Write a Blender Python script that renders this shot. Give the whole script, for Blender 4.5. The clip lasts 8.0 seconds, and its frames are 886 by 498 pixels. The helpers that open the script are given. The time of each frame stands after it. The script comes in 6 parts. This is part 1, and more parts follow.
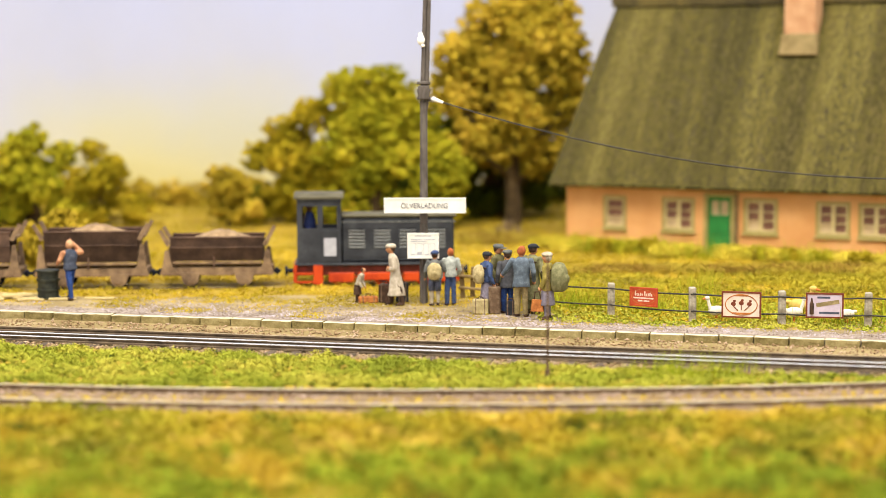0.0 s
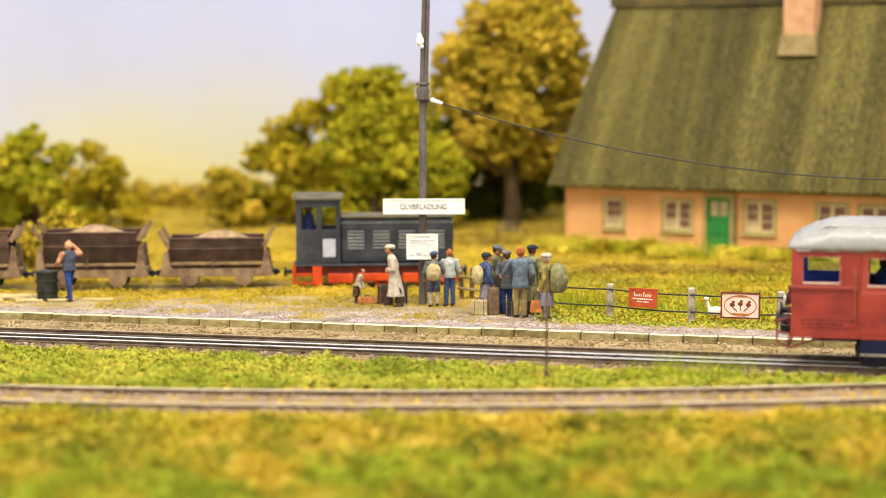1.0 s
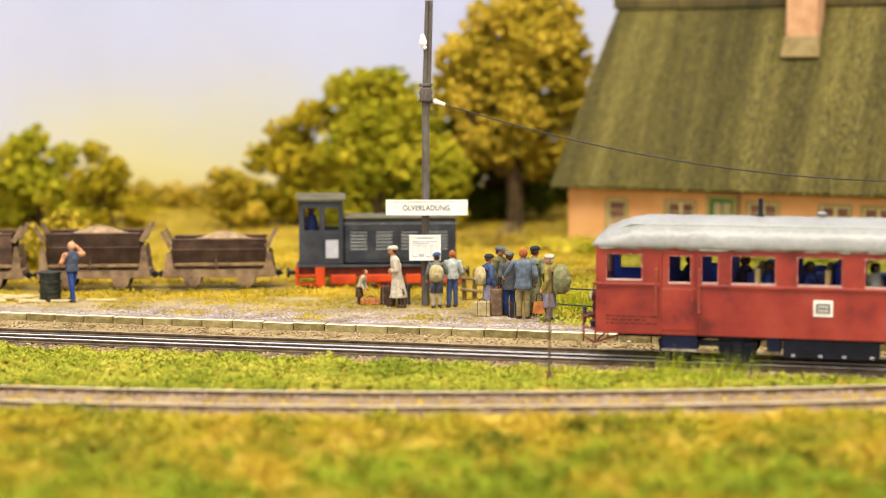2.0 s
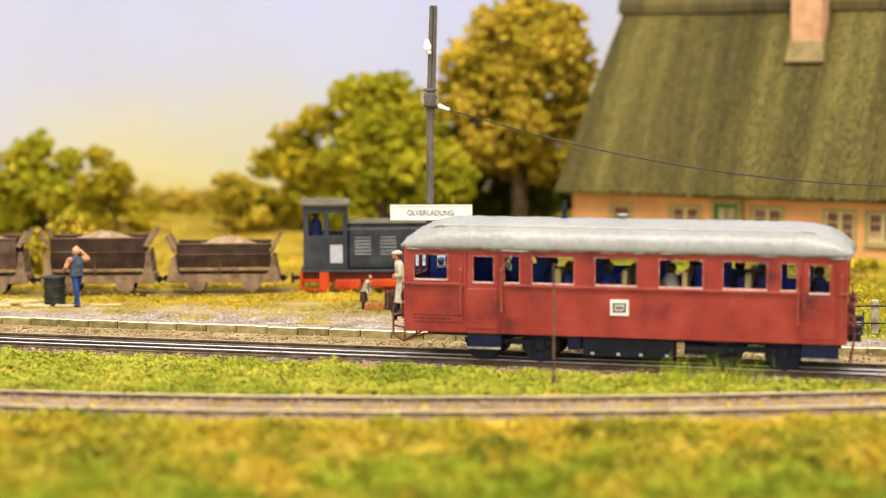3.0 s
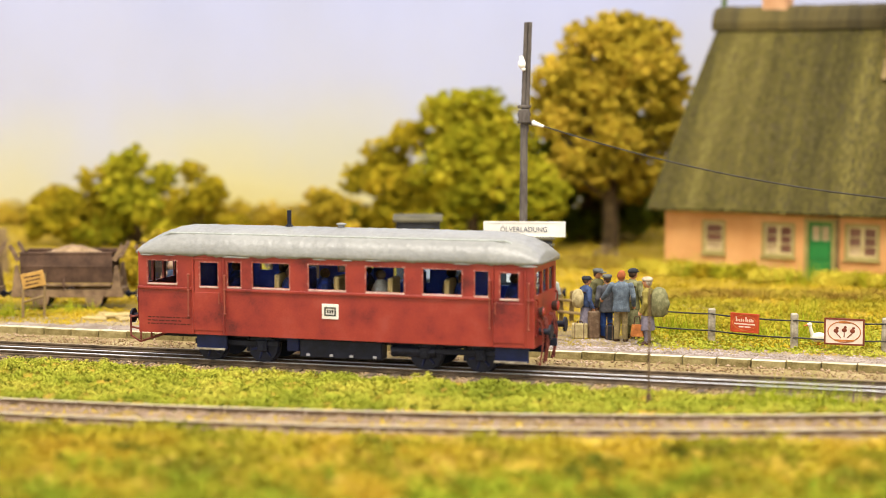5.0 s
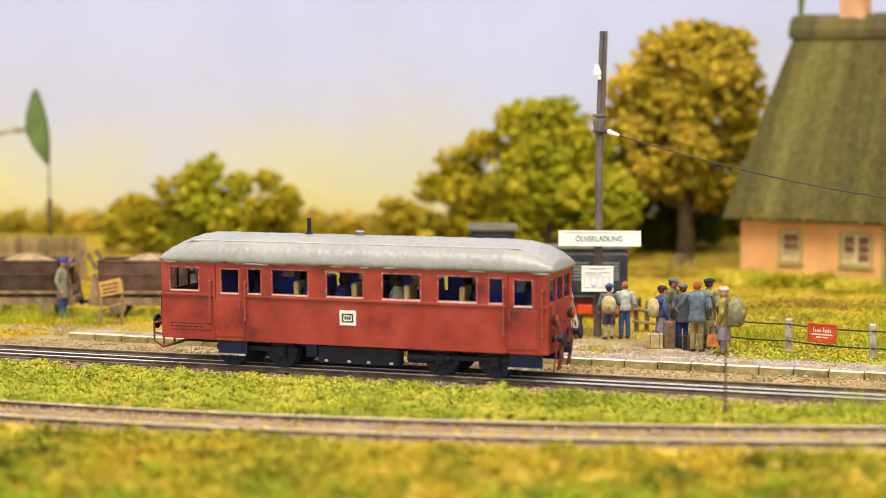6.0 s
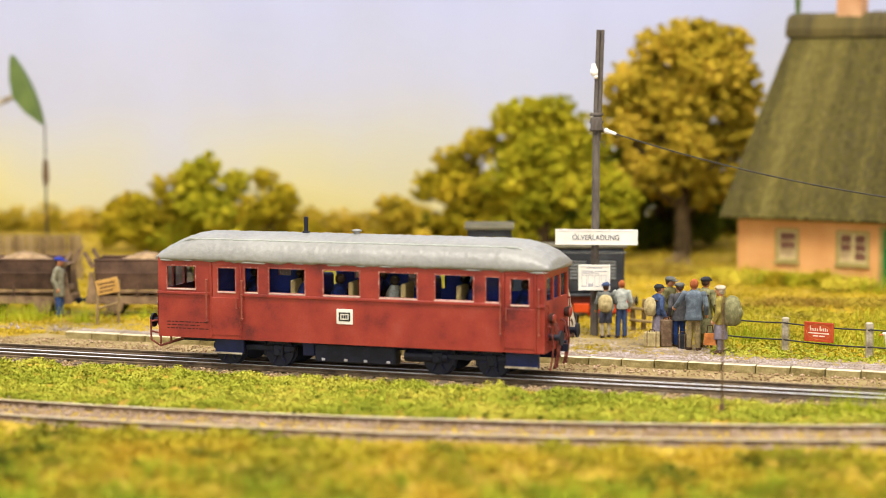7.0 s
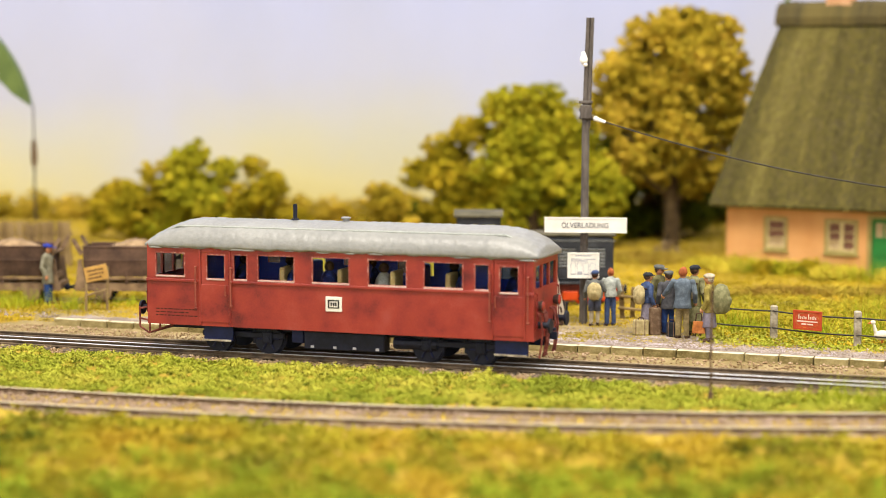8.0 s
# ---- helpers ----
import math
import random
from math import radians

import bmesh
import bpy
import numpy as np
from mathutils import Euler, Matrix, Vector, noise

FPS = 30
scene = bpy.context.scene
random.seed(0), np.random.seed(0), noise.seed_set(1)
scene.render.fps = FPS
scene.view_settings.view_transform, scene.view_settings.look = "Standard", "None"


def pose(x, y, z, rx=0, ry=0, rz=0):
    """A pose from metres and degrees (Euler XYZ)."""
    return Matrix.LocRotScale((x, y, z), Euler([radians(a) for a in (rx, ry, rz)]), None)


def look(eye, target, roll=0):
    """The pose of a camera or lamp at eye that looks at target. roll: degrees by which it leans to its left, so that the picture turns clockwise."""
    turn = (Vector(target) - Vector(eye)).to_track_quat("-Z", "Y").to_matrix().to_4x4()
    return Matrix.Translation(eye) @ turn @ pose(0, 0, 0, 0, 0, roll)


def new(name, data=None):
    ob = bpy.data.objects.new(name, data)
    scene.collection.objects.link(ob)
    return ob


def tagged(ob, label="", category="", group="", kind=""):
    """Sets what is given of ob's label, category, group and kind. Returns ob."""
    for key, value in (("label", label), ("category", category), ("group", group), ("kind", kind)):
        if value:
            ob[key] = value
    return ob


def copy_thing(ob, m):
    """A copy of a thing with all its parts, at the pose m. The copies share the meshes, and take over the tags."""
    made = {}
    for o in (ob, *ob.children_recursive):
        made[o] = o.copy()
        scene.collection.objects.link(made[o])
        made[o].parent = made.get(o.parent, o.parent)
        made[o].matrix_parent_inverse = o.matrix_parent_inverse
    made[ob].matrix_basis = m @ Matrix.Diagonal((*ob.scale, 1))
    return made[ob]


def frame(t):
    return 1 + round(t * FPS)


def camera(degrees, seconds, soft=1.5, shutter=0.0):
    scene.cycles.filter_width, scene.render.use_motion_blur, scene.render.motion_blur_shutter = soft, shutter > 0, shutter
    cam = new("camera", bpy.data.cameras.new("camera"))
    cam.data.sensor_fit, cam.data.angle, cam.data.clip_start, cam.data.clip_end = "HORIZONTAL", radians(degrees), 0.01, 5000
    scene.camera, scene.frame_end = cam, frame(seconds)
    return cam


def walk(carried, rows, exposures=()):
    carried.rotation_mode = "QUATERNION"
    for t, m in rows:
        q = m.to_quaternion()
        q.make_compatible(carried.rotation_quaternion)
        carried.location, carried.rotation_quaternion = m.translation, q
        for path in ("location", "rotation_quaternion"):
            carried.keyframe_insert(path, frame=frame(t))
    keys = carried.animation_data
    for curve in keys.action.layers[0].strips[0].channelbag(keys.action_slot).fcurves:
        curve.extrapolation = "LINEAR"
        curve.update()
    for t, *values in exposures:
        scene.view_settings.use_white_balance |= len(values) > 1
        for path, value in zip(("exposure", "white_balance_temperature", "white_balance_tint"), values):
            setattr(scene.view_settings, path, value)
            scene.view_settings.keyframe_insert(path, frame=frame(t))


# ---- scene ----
# A model railway at 1:87. All numbers below are millimetres of the model, turned into metres by MM.
MM = 0.001
F_DEG = 27.52
cam = camera(F_DEG, 8.0, soft=0.55)
cam.data.dof.use_dof = True
cam.data.dof.focus_distance = 0.545
cam.data.dof.aperture_fstop = 12.0

# seconds, x, z offset (mm), yaw, pitch, roll
PATH = [
    (0.0, 0.0, 0.0, 0.0, -5.905, 0.2),
    (0.5, 0.05, 0.2, -0.037, -5.948, 0.21),
    (1.0, 0.0, 0.1, -0.032, -5.886, 0.22),
    (1.5, -0.05, 0.2, -0.008, -5.912, 0.2),
    (3.0, -0.1, 0.2, 0.192, -5.702, 0.17),
    (3.5, -0.35, 0.3, 0.234, -5.7, 0.17),
    (4.0, -0.7, 0.3, 0.488, -5.594, 0.12),
    (4.5, -1.47, 0.4, 1.286, -5.445, 0.09),
    (5.0, -2.6, 0.4, 2.92, -5.197, 0.02),
    (5.2, -2.9, 0.4, 3.62, -5.09, 0.06),
    (6.3, -3.4, 0.6, 5.34, -4.907, 0.1),
    (6.5, -3.45, 0.7, 5.25, -4.937, 0.09),
    (7.0, -3.35, 0.7, 5.12, -4.978, 0.09),
    (7.5, -3.3, 0.6, 4.94, -5.103, 0.1),
    (8.0, -3.45, 0.6, 4.78, -5.36, -0.06),
]
EYE = 79.0
EXPOSURES = [(0.0, -0.03), (5.2, -0.04), (6.3, -0.1), (8.0, -0.1)]
walk(cam, [(t, pose(x * MM, 0, (EYE + z) * MM, 90 + p, r, y)) for t, x, z, y, p, r in PATH], EXPOSURES)

# ---- light: a warm strip of hall lamps over the layout's front edge, and the pale hall around it ----
world = bpy.data.worlds.new("hall")
scene.world = world
world.use_nodes = True
bg = world.node_tree.nodes["Background"]
bg.inputs["Color"].default_value = (1.0, 0.95, 0.9, 1)
bg.inputs["Strength"].default_value = 1.72


def area_lamp(name, eye, target, sx, sy, watts, colour):
    data = bpy.data.lights.new(name, "AREA")
    data.shape, data.size, data.size_y = "RECTANGLE", sx * MM, sy * MM
    data.energy, data.color = watts, colour
    ob = new(name, data)
    ob.matrix_basis = look([v * MM for v in eye], [v * MM for v in target])
    return ob


area_lamp("strip_lamp", (40, 180, 900), (60, 620, 0), 1050, 160, 18.0, (1.0, 0.93, 0.82))
scene.view_settings.exposure = 0.0

# ---- materials ----
def rgb(h):
    """Linear colour from an sRGB hex string."""
    v = [int(h[i:i + 2], 16) / 255 for i in (0, 2, 4)]
    return tuple(c / 12.92 if c <= 0.04045 else ((c + 0.055) / 1.055) ** 2.4 for c in v) + (1,)


def material(name, colours, size=4.0, rough=0.8, metal=0.0, bump=0.15, fine=0.6, spec=0.3, island=0.0, piece=0.0, detail=4.0, stretch=(1, 1, 1), grain=0.45):
    """A surface whose colour runs through the given colours by noise of the given size in mm, with grain of the fine size, relief,
    and a shift from island to island or piece to piece."""
    m = bpy.data.materials.new(name)
    m.use_nodes = True
    nt = m.node_tree
    n, link = nt.nodes, nt.links.new
    b = n["Principled BSDF"]
    b.inputs["Roughness"].default_value, b.inputs["Metallic"].default_value = rough, metal
    b.inputs["Specular IOR Level"].default_value = spec
    co = n.new("ShaderNodeTexCoord")
    mm = n.new("ShaderNodeVectorMath")
    mm.operation = "MULTIPLY"
    mm.inputs[1].default_value = [1000 * s for s in stretch]
    link(co.outputs["Object"], mm.inputs[0])
    big = n.new("ShaderNodeTexNoise")
    big.inputs["Scale"].default_value, big.inputs["Detail"].default_value = 1 / size, detail
    link(mm.outputs[0], big.inputs["Vector"])
    small = n.new("ShaderNodeTexNoise")
    small.inputs["Scale"].default_value, small.inputs["Detail"].default_value = 1 / fine, 3
    link(mm.outputs[0], small.inputs["Vector"])
    mix = n.new("ShaderNodeMath")
    mix.operation = "MULTIPLY_ADD"
    link(small.outputs["Fac"], mix.inputs[0])
    mix.inputs[1].default_value = grain
    link(big.outputs["Fac"], mix.inputs[2])
    last = mix.outputs[0]
    off = grain / 2
    if island or piece:
        if island:
            src = n.new("ShaderNodeNewGeometry").outputs["Random Per Island"]
        else:
            src = n.new("ShaderNodeObjectInfo").outputs["Random"]
        add = n.new("ShaderNodeMath")
        add.operation = "MULTIPLY_ADD"
        link(src, add.inputs[0])
        add.inputs[1].default_value = island or piece
        link(last, add.inputs[2])
        last = add.outputs[0]
        off += (island or piece) / 2
    ramp = n.new("ShaderNodeValToRGB")
    shift = n.new("ShaderNodeMath")
    shift.operation = "SUBTRACT"
    link(last, shift.inputs[0])
    shift.inputs[1].default_value = off
    link(shift.outputs[0], ramp.inputs["Fac"])
    el = ramp.color_ramp.elements
    k = len(colours)
    for i, c in enumerate(colours):
        at = 0.5 if k == 1 else 0.28 + 0.44 * i / (k - 1)
        e = el[i] if i < 2 else el.new(at)
        e.position, e.color = at, rgb(c)
    if k == 1:
        el[1].color = rgb(colours[0])
        el[1].position = 1.0
    link(ramp.outputs["Color"], b.inputs["Base Color"])
    if bump:
        bp = n.new("ShaderNodeBump")
        bp.inputs["Strength"].default_value = bump
        bp.inputs["Distance"].default_value = 0.3 * MM * max(fine, 0.3)
        link(mix.outputs[0], bp.inputs["Height"])
        link(bp.outputs["Normal"], b.inputs["Normal"])
    return m


def leafy(name, colours, size, island=0.2, grain=0.45, detail=4.0):
    m = material(name, colours, size=size, rough=0.9, bump=0.0, fine=1.2, spec=0.04, island=island, grain=grain, detail=detail)
    return m


M = {}
M["red"] = material("red_paint", ["551919", "822a23", "913326", "984137"], 9, 0.4, bump=0.1, fine=0.5, spec=0.4, grain=0.22, detail=7)
M["red_dark"] = material("red_paint_shadow_gap", ["5e130e", "74180f"], 3, 0.55, bump=0.05)
M["roof_grey"] = material("grey_roof_paint", ["7a7a77", "82827e", "8a8a86"], 14, 0.36, bump=0.5, fine=1.5, grain=0.7, spec=0.45, detail=8)
M["black"] = material("black_underframe", ["080a16", "0f1324", "1a1e30"], 3, 0.55, bump=0.1)
M["navy"] = material("dark_blue_boxes", ["0d1430", "16204a"], 4, 0.5, bump=0.05)
M["lining"] = material("blue_lining", ["2c429a", "3c54b4"], 4, 0.5, bump=0.05)
M["white"] = material("white_paint", ["d6d2c6", "e6e3da"], 6, 0.6, bump=0.03)
M["ink"] = material("black_print", ["1a1818", "24211f"], 3, 0.7, bump=0.0)
M["fade_ink"] = material("faded_print", ["3c1814", "4a1e18"], 3, 0.7, bump=0.0)
M["pale_ink"] = material("pale_grey_print", ["9a9aa2", "b2b2b8"], 3, 0.7, bump=0.0)
M["grey_ink"] = material("grey_print", ["5c5d64", "74757c"], 3, 0.7, bump=0.0)
M["tan"] = material("tan_seat", ["9a7a48", "b8965c"], 4, 0.7, bump=0.05)
M["steel"] = material("polished_rail_head", ["d0d2d8", "e6e6e8"], 10, 0.3, metal=0.25, bump=0.03, spec=0.5)
M["rust"] = material("rusty_rail_web", ["3f3020", "5e4a34", "7a6348"], 4, 0.8, bump=0.2)
M["dull_head"] = material("dull_worn_rail_head", ["7d6c50", "9c8b6c"], 8, 0.5, metal=0.2, bump=0.1)
M["pale_head"] = material("dusty_pale_rail_head", ["a89878", "c4b698", "d0c6b0"], 9, 0.5, metal=0.1, bump=0.1)
M["dusty_sleeper"] = material("dusty_sleeper", ["7a6844", "92805a", "a8966e"], 5, 0.9, bump=0.3, piece=0.2)
# roof grey made paler to paint the highlight along the seam
M["seam"] = material("highlit_roof_seam", ["8c908a", "a0a49e"], 5, 0.4, bump=0.1)
M["gravel"] = material("grey_platform_gravel", ["6f6151", "8b7d6f", "a5988f"], 10, 0.95, bump=0.6, fine=0.6, detail=10)
M["rail_dark"] = material("dark_rail_web", ["3a3026", "564838", "6c5c48"], 4, 0.8, bump=0.2)
M["pale_edge"] = material("rubbed_pale_sill", ["a88c80", "c4b0a6"], 2, 0.5, bump=0.1)
M["rust_red"] = material("rusty_red_fittings", ["4a1e1a", "6c3228", "8a4c42"], 1.5, 0.7, bump=0.3)
M["worn_frame"] = material("rubbed_window_frame", ["7c2c22", "8e463a", "b08478"], 1.6, 0.5, bump=0.2, fine=0.4, grain=0.7)
M["worn"] = material("worn_pale_edge", ["74342a", "94503e"], 2, 0.5, bump=0.1)
M["sleeper"] = material("weathered_sleeper", ["463a2e", "605242", "766855"], 5, 0.9, bump=0.3, piece=0.25)
M["ballast"] = material("ballast_stone", ["735b39", "8f7555", "a58b6b", "bda58d"], 8, 0.9, bump=0.2, island=0.25)
M["ballast_dust"] = material("dusty_ballast", ["88715d", "9a8471", "ae9889"], 12, 0.95, bump=0.1, island=0.18)
M["ballast_pale"] = material("pale_gravel_stone", ["65564b", "857669", "9f928f", "b9aeb7"], 9, 0.9, bump=0.2, island=0.3)
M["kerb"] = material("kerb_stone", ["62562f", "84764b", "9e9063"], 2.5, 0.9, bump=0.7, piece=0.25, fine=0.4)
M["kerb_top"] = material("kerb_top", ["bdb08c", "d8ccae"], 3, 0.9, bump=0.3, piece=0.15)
M["ground"] = material("earth_and_turf", ["886e1f", "9e8427", "ac9431"], 16, 0.95, bump=0.5, fine=1.5, detail=8)
M["platform"] = material("platform_gravel", ["72623d", "8c7a4f", "a4926b"], 14, 0.95, bump=0.5, fine=0.8, detail=10)
M["loco_grey"] = material("loco_dark_grey", ["24262a", "313338", "404246"], 6, 0.5, bump=0.05)
M["loco_roof"] = material("loco_roof", ["4a4636", "645e48"], 6, 0.7, bump=0.1)
M["loco_red"] = material("loco_orange_red", ["9a2c0a", "bc400e", "c84c14"], 5, 0.55, bump=0.05)
M["loco_maroon"] = material("loco_dark_red", ["3e140e", "5c2014", "70281a"], 4, 0.6, bump=0.1)
M["louvre"] = material("pale_louvre_edge", ["6a6c6e", "868884"], 3, 0.6, bump=0.05)
M["wagon"] = material("rusty_brown_skip", ["45342b", "594437", "6b5343"], 6, 0.85, bump=0.25, fine=0.8)
M["wagon_frame"] = material("weathered_wagon_frame", ["5a4836", "7a634b", "917859"], 4, 0.85, bump=0.25)
M["sand"] = material("sand_load", ["6f5a40", "8c7456", "a38a69"], 3, 0.95, bump=0.6, fine=0.7)
M["wall"] = material("salmon_plaster", ["c08850", "cc965c", "d6a26a"], 14, 0.85, bump=0.15)
M["thatch"] = material("thatched_roof", ["3a3420", "484026", "544a28", "5e532c"], 11, 0.95, bump=0.9, fine=0.9, detail=3, stretch=(1, 0.06, 0.06), grain=0.6)
M["frame_green"] = material("pale_green_frame", ["8a7c44", "9e9056"], 4, 0.7, bump=0.05)
M["frame_cream"] = material("cream_window_bar", ["b5a16c", "c9b684"], 4, 0.7, bump=0.05)
M["door_green"] = material("green_door", ["1f6a2c", "2c7f38"], 5, 0.6, bump=0.08)
M["chimney"] = material("chimney_plaster", ["a87a56", "be9670"], 5, 0.85, bump=0.2)
M["chimney_foot"] = material("chimney_flashing", ["75643f", "927f55"], 5, 0.85, bump=0.2)
M["pole"] = material("weathered_timber_pole", ["3b3530", "57504a", "6b645c"], 4, 0.85, bump=0.3, stretch=(1, 1, 0.25))
M["post"] = material("grey_concrete_post", ["6e6454", "968c7a", "b4ac9a"], 3, 0.9, bump=0.4)
M["wire"] = material("dark_wire", ["2a2724", "3a3632"], 3, 0.6, bump=0.0)
M["porcelain"] = material("white_porcelain", ["e8e6e0", "f2f0ea"], 3, 0.15, bump=0.0, spec=0.6)
M["enamel_red"] = material("red_enamel", ["a23a1c", "ba4c28"], 3, 0.5, bump=0.05)
M["enamel_pale"] = material("pale_enamel", ["cfb5a2", "e2d0c2"], 4, 0.5, bump=0.05)
M["enamel_lilac"] = material("lilac_enamel", ["b4a4b4", "cbbcc8"], 4, 0.5, bump=0.05)
M["rust_edge"] = material("rusty_sign_edge", ["5d2c1b", "7b3d25"], 2, 0.8, bump=0.2)
M["wood"] = material("light_wood", ["a07a3c", "c29850"], 3, 0.8, bump=0.2)
M["old_wood"] = material("grey_brown_boards", ["5c4a2e", "7f6a46", "957f58"], 5, 0.9, bump=0.3, piece=0.3)
M["bark"] = material("bark", ["2e2415", "46371f", "5b4a2c"], 4, 0.95, bump=0.5)
M["pump_green"] = material("faded_green_paint", ["4a5c2e", "5f7038"], 6, 0.6, bump=0.1)
M["barrel"] = material("oily_dark_drum", ["171918", "25281f", "3a3a2c"], 3, 0.6, bump=0.2)
M["lamp_red"] = material("lamp_lens", ["7a2a20", "a03a2a"], 3, 0.2, bump=0.0)
M["chrome"] = material("dull_buffer_steel", ["4a4440", "6b635b"], 3, 0.4, metal=0.7, bump=0.05)
M["goose"] = material("white_plumage", ["cfc7b6", "e6dfd0"], 3, 0.8, bump=0.1)
M["yellow_down"] = material("yellow_plumage", ["c0a04c", "d8bc6c"], 3, 0.8, bump=0.1)
M["beak"] = material("orange_beak", ["b9662a", "cf7a36"], 3, 0.6, bump=0.0)
for key, cols in {
    "c_skin": ["b27c58", "cc9870"], "c_blue": ["36466a", "4c5c80"], "c_jean": ["1d3568", "2c4a86"], "c_grey": ["5a5b58", "76766f"],
    "c_white": ["aca08a", "c8bda8"], "c_tan": ["85754f", "a39168"], "c_brown": ["3f2c1f", "5a4230"], "c_dark": ["24262b", "363a3f"],
    "c_olive": ["5a5636", "767048"], "c_orange": ["a4622e", "c48044"], "c_sage": ["6e6c48", "8a8660"], "c_denim": ["56616c", "727e88"],
    "c_navy": ["16224a", "22357a"], "c_slate": ["464a5c", "5c6072"],
    "c_case": ["6a5440", "84705a"], "c_cream": ["b4a894", "d0c6b4"], "c_ginger": ["95502a", "b4683a"], "c_sack": ["a49468", "bcae84"], "c_pale": ["a0a49c", "bcc0b6"], "c_lilac": ["77707c", "928a94"],
    "c_coat": ["46464a", "5c5c5c"], "c_mustard": ["857838", "a0924c"], "c_vest": ["3c4250", "525866"], "c_bald": ["c2946c", "d0a680"], "c_drab": ["74705c", "8c8874"], "c_cap": ["28348a", "3a48a0"],
}.items():
    dark = "".join("%02x" % int(int(cols[0][i:i + 2], 16) * 0.84) for i in (0, 2, 4))
    M[key] = material("figure_" + key[2:], [dark, *cols], 1.6, 0.8, bump=0.6, fine=0.35, grain=0.4)


def glass_material():
    m = bpy.data.materials.new("window_glass")
    m.use_nodes = True
    b = m.node_tree.nodes["Principled BSDF"]
    b.inputs["Base Color"].default_value = (0.78, 0.87, 0.97, 1)
    b.inputs["Roughness"].default_value, b.inputs["Transmission Weight"].default_value, b.inputs["IOR"].default_value = 0.03, 1.0, 1.1
    return m


M["glass"] = glass_material()
M["dark_pane"] = material("house_pane", ["6a4a40", "866250"], 5, 0.12, bump=0.0, spec=0.6)
M["curtain"] = material("pale_curtain", ["a8906a", "c4ac84"], 3, 0.8, bump=0.1)


def sky_paint():
    """The painted backdrop board: lavender and cream sky with soft brushed clouds, warm towards the horizon."""
    m = bpy.data.materials.new("painted_sky")
    m.use_nodes = True
    nt = m.node_tree
    n, link = nt.nodes, nt.links.new
    b = n["Principled BSDF"]
    b.inputs["Roughness"].default_value, b.inputs["Specular IOR Level"].default_value = 0.95, 0.1
    co = n.new("ShaderNodeTexCoord")
    sep = n.new("ShaderNodeSeparateXYZ")
    link(co.outputs["Object"], sep.inputs[0])
    no = n.new("ShaderNodeTexNoise")
    no.inputs["Scale"].default_value, no.inputs["Detail"].default_value = 9, 4
    link(co.outputs["Object"], no.inputs["Vector"])
    add = n.new("ShaderNodeMath")
    add.operation = "MULTIPLY_ADD"
    link(no.outputs["Fac"], add.inputs[0])
    add.inputs[1].default_value = 0.09
    link(sep.outputs["Z"], add.inputs[2])
    rng = n.new("ShaderNodeMapRange")
    rng.inputs["From Min"].default_value, rng.inputs["From Max"].default_value = 0.045, 0.19
    link(add.outputs[0], rng.inputs["Value"])
    ramp = n.new("ShaderNodeValToRGB")
    link(rng.outputs[0], ramp.inputs["Fac"])
    el = ramp.color_ramp.elements
    el[0].position, el[0].color = 0.0, rgb("c2b678")
    el[1].position, el[1].color = 1.0, rgb("a2a8c6")
    for p, c in ((0.12, "c6be90"), (0.3, "bbb9a8"), (0.55, "aeb0be")):
        e = el.new(p)
        e.position, e.color = p, rgb(c)
    cl = n.new("ShaderNodeTexNoise")
    cl.inputs["Scale"].default_value, cl.inputs["Detail"].default_value = 5, 6
    st = n.new("ShaderNodeMapping")
    st.inputs["Scale"].default_value = (1.6, 1, 1)
    st.inputs["Rotation"].default_value = (0, 0.5, 0)
    link(co.outputs["Object"], st.inputs["Vector"])
    link(st.outputs[0], cl.inputs["Vector"])
    cr = n.new("ShaderNodeMapRange")
    cr.inputs["From Min"].default_value, cr.inputs["From Max"].default_value = 0.42, 0.66
    cr.inputs["To Max"].default_value = 0.55
    link(cl.outputs["Fac"], cr.inputs["Value"])
    mx = n.new("ShaderNodeMix")
    mx.data_type = "RGBA"
    link(cr.outputs[0], mx.inputs["Factor"])
    link(ramp.outputs["Color"], mx.inputs["A"])
    mx.inputs["B"].default_value = rgb("b0b6d8")
    link(mx.outputs["Result"], b.inputs["Base Color"])
    return m


M["sky"] = sky_paint()
M["turf"] = leafy("spring_turf", ["7d852b", "959b33", "aba93f", "b7ad47"], 24, island=0.12, grain=0.25)
M["turf_dry"] = leafy("dry_turf", ["857020", "988623", "af9a27", "c5a831", "d1b23d"], 34, island=0.12, detail=5)
M["turf_ditch"] = leafy("ditch_turf", ["806227", "987e33", "aa9835", "beaa3d"], 20, island=0.2)
M["turf_front"] = leafy("front_turf", ["5b5c1d", "858225", "9d9029", "ab922b", "b1922f"], 28, island=0.06, grain=0.06, detail=2.5)
M["moss"] = leafy("green_moss", ["5a661d", "808c25", "9aa22d"], 16, island=0.08, grain=0.1)
M["field"] = leafy("field_grass", ["746c22", "908628", "a69a2e", "b6a636"], 20, island=0.15)
# dark green that paints the shade between turf clumps and bumps
M["moss_shade"] = leafy("shaded_moss", ["3c4414", "545c1a", "6c7020"], 14, island=0.08, grain=0.1)
M["weed"] = leafy("yellow_weed", ["b0a433", "ccba3f", "e0ca51"], 14, island=0.15)
M["leaf_green"] = leafy("green_leaf", ["6e7018", "a49e22", "cab834"], 18, island=0.3)
M["leaf_olive"] = leafy("olive_leaf", ["716814", "a59420", "c9ac30"], 16, island=0.3)
M["leaf_gold"] = leafy("golden_leaf", ["817020", "b39c2c", "d5b442"], 16, island=0.3)
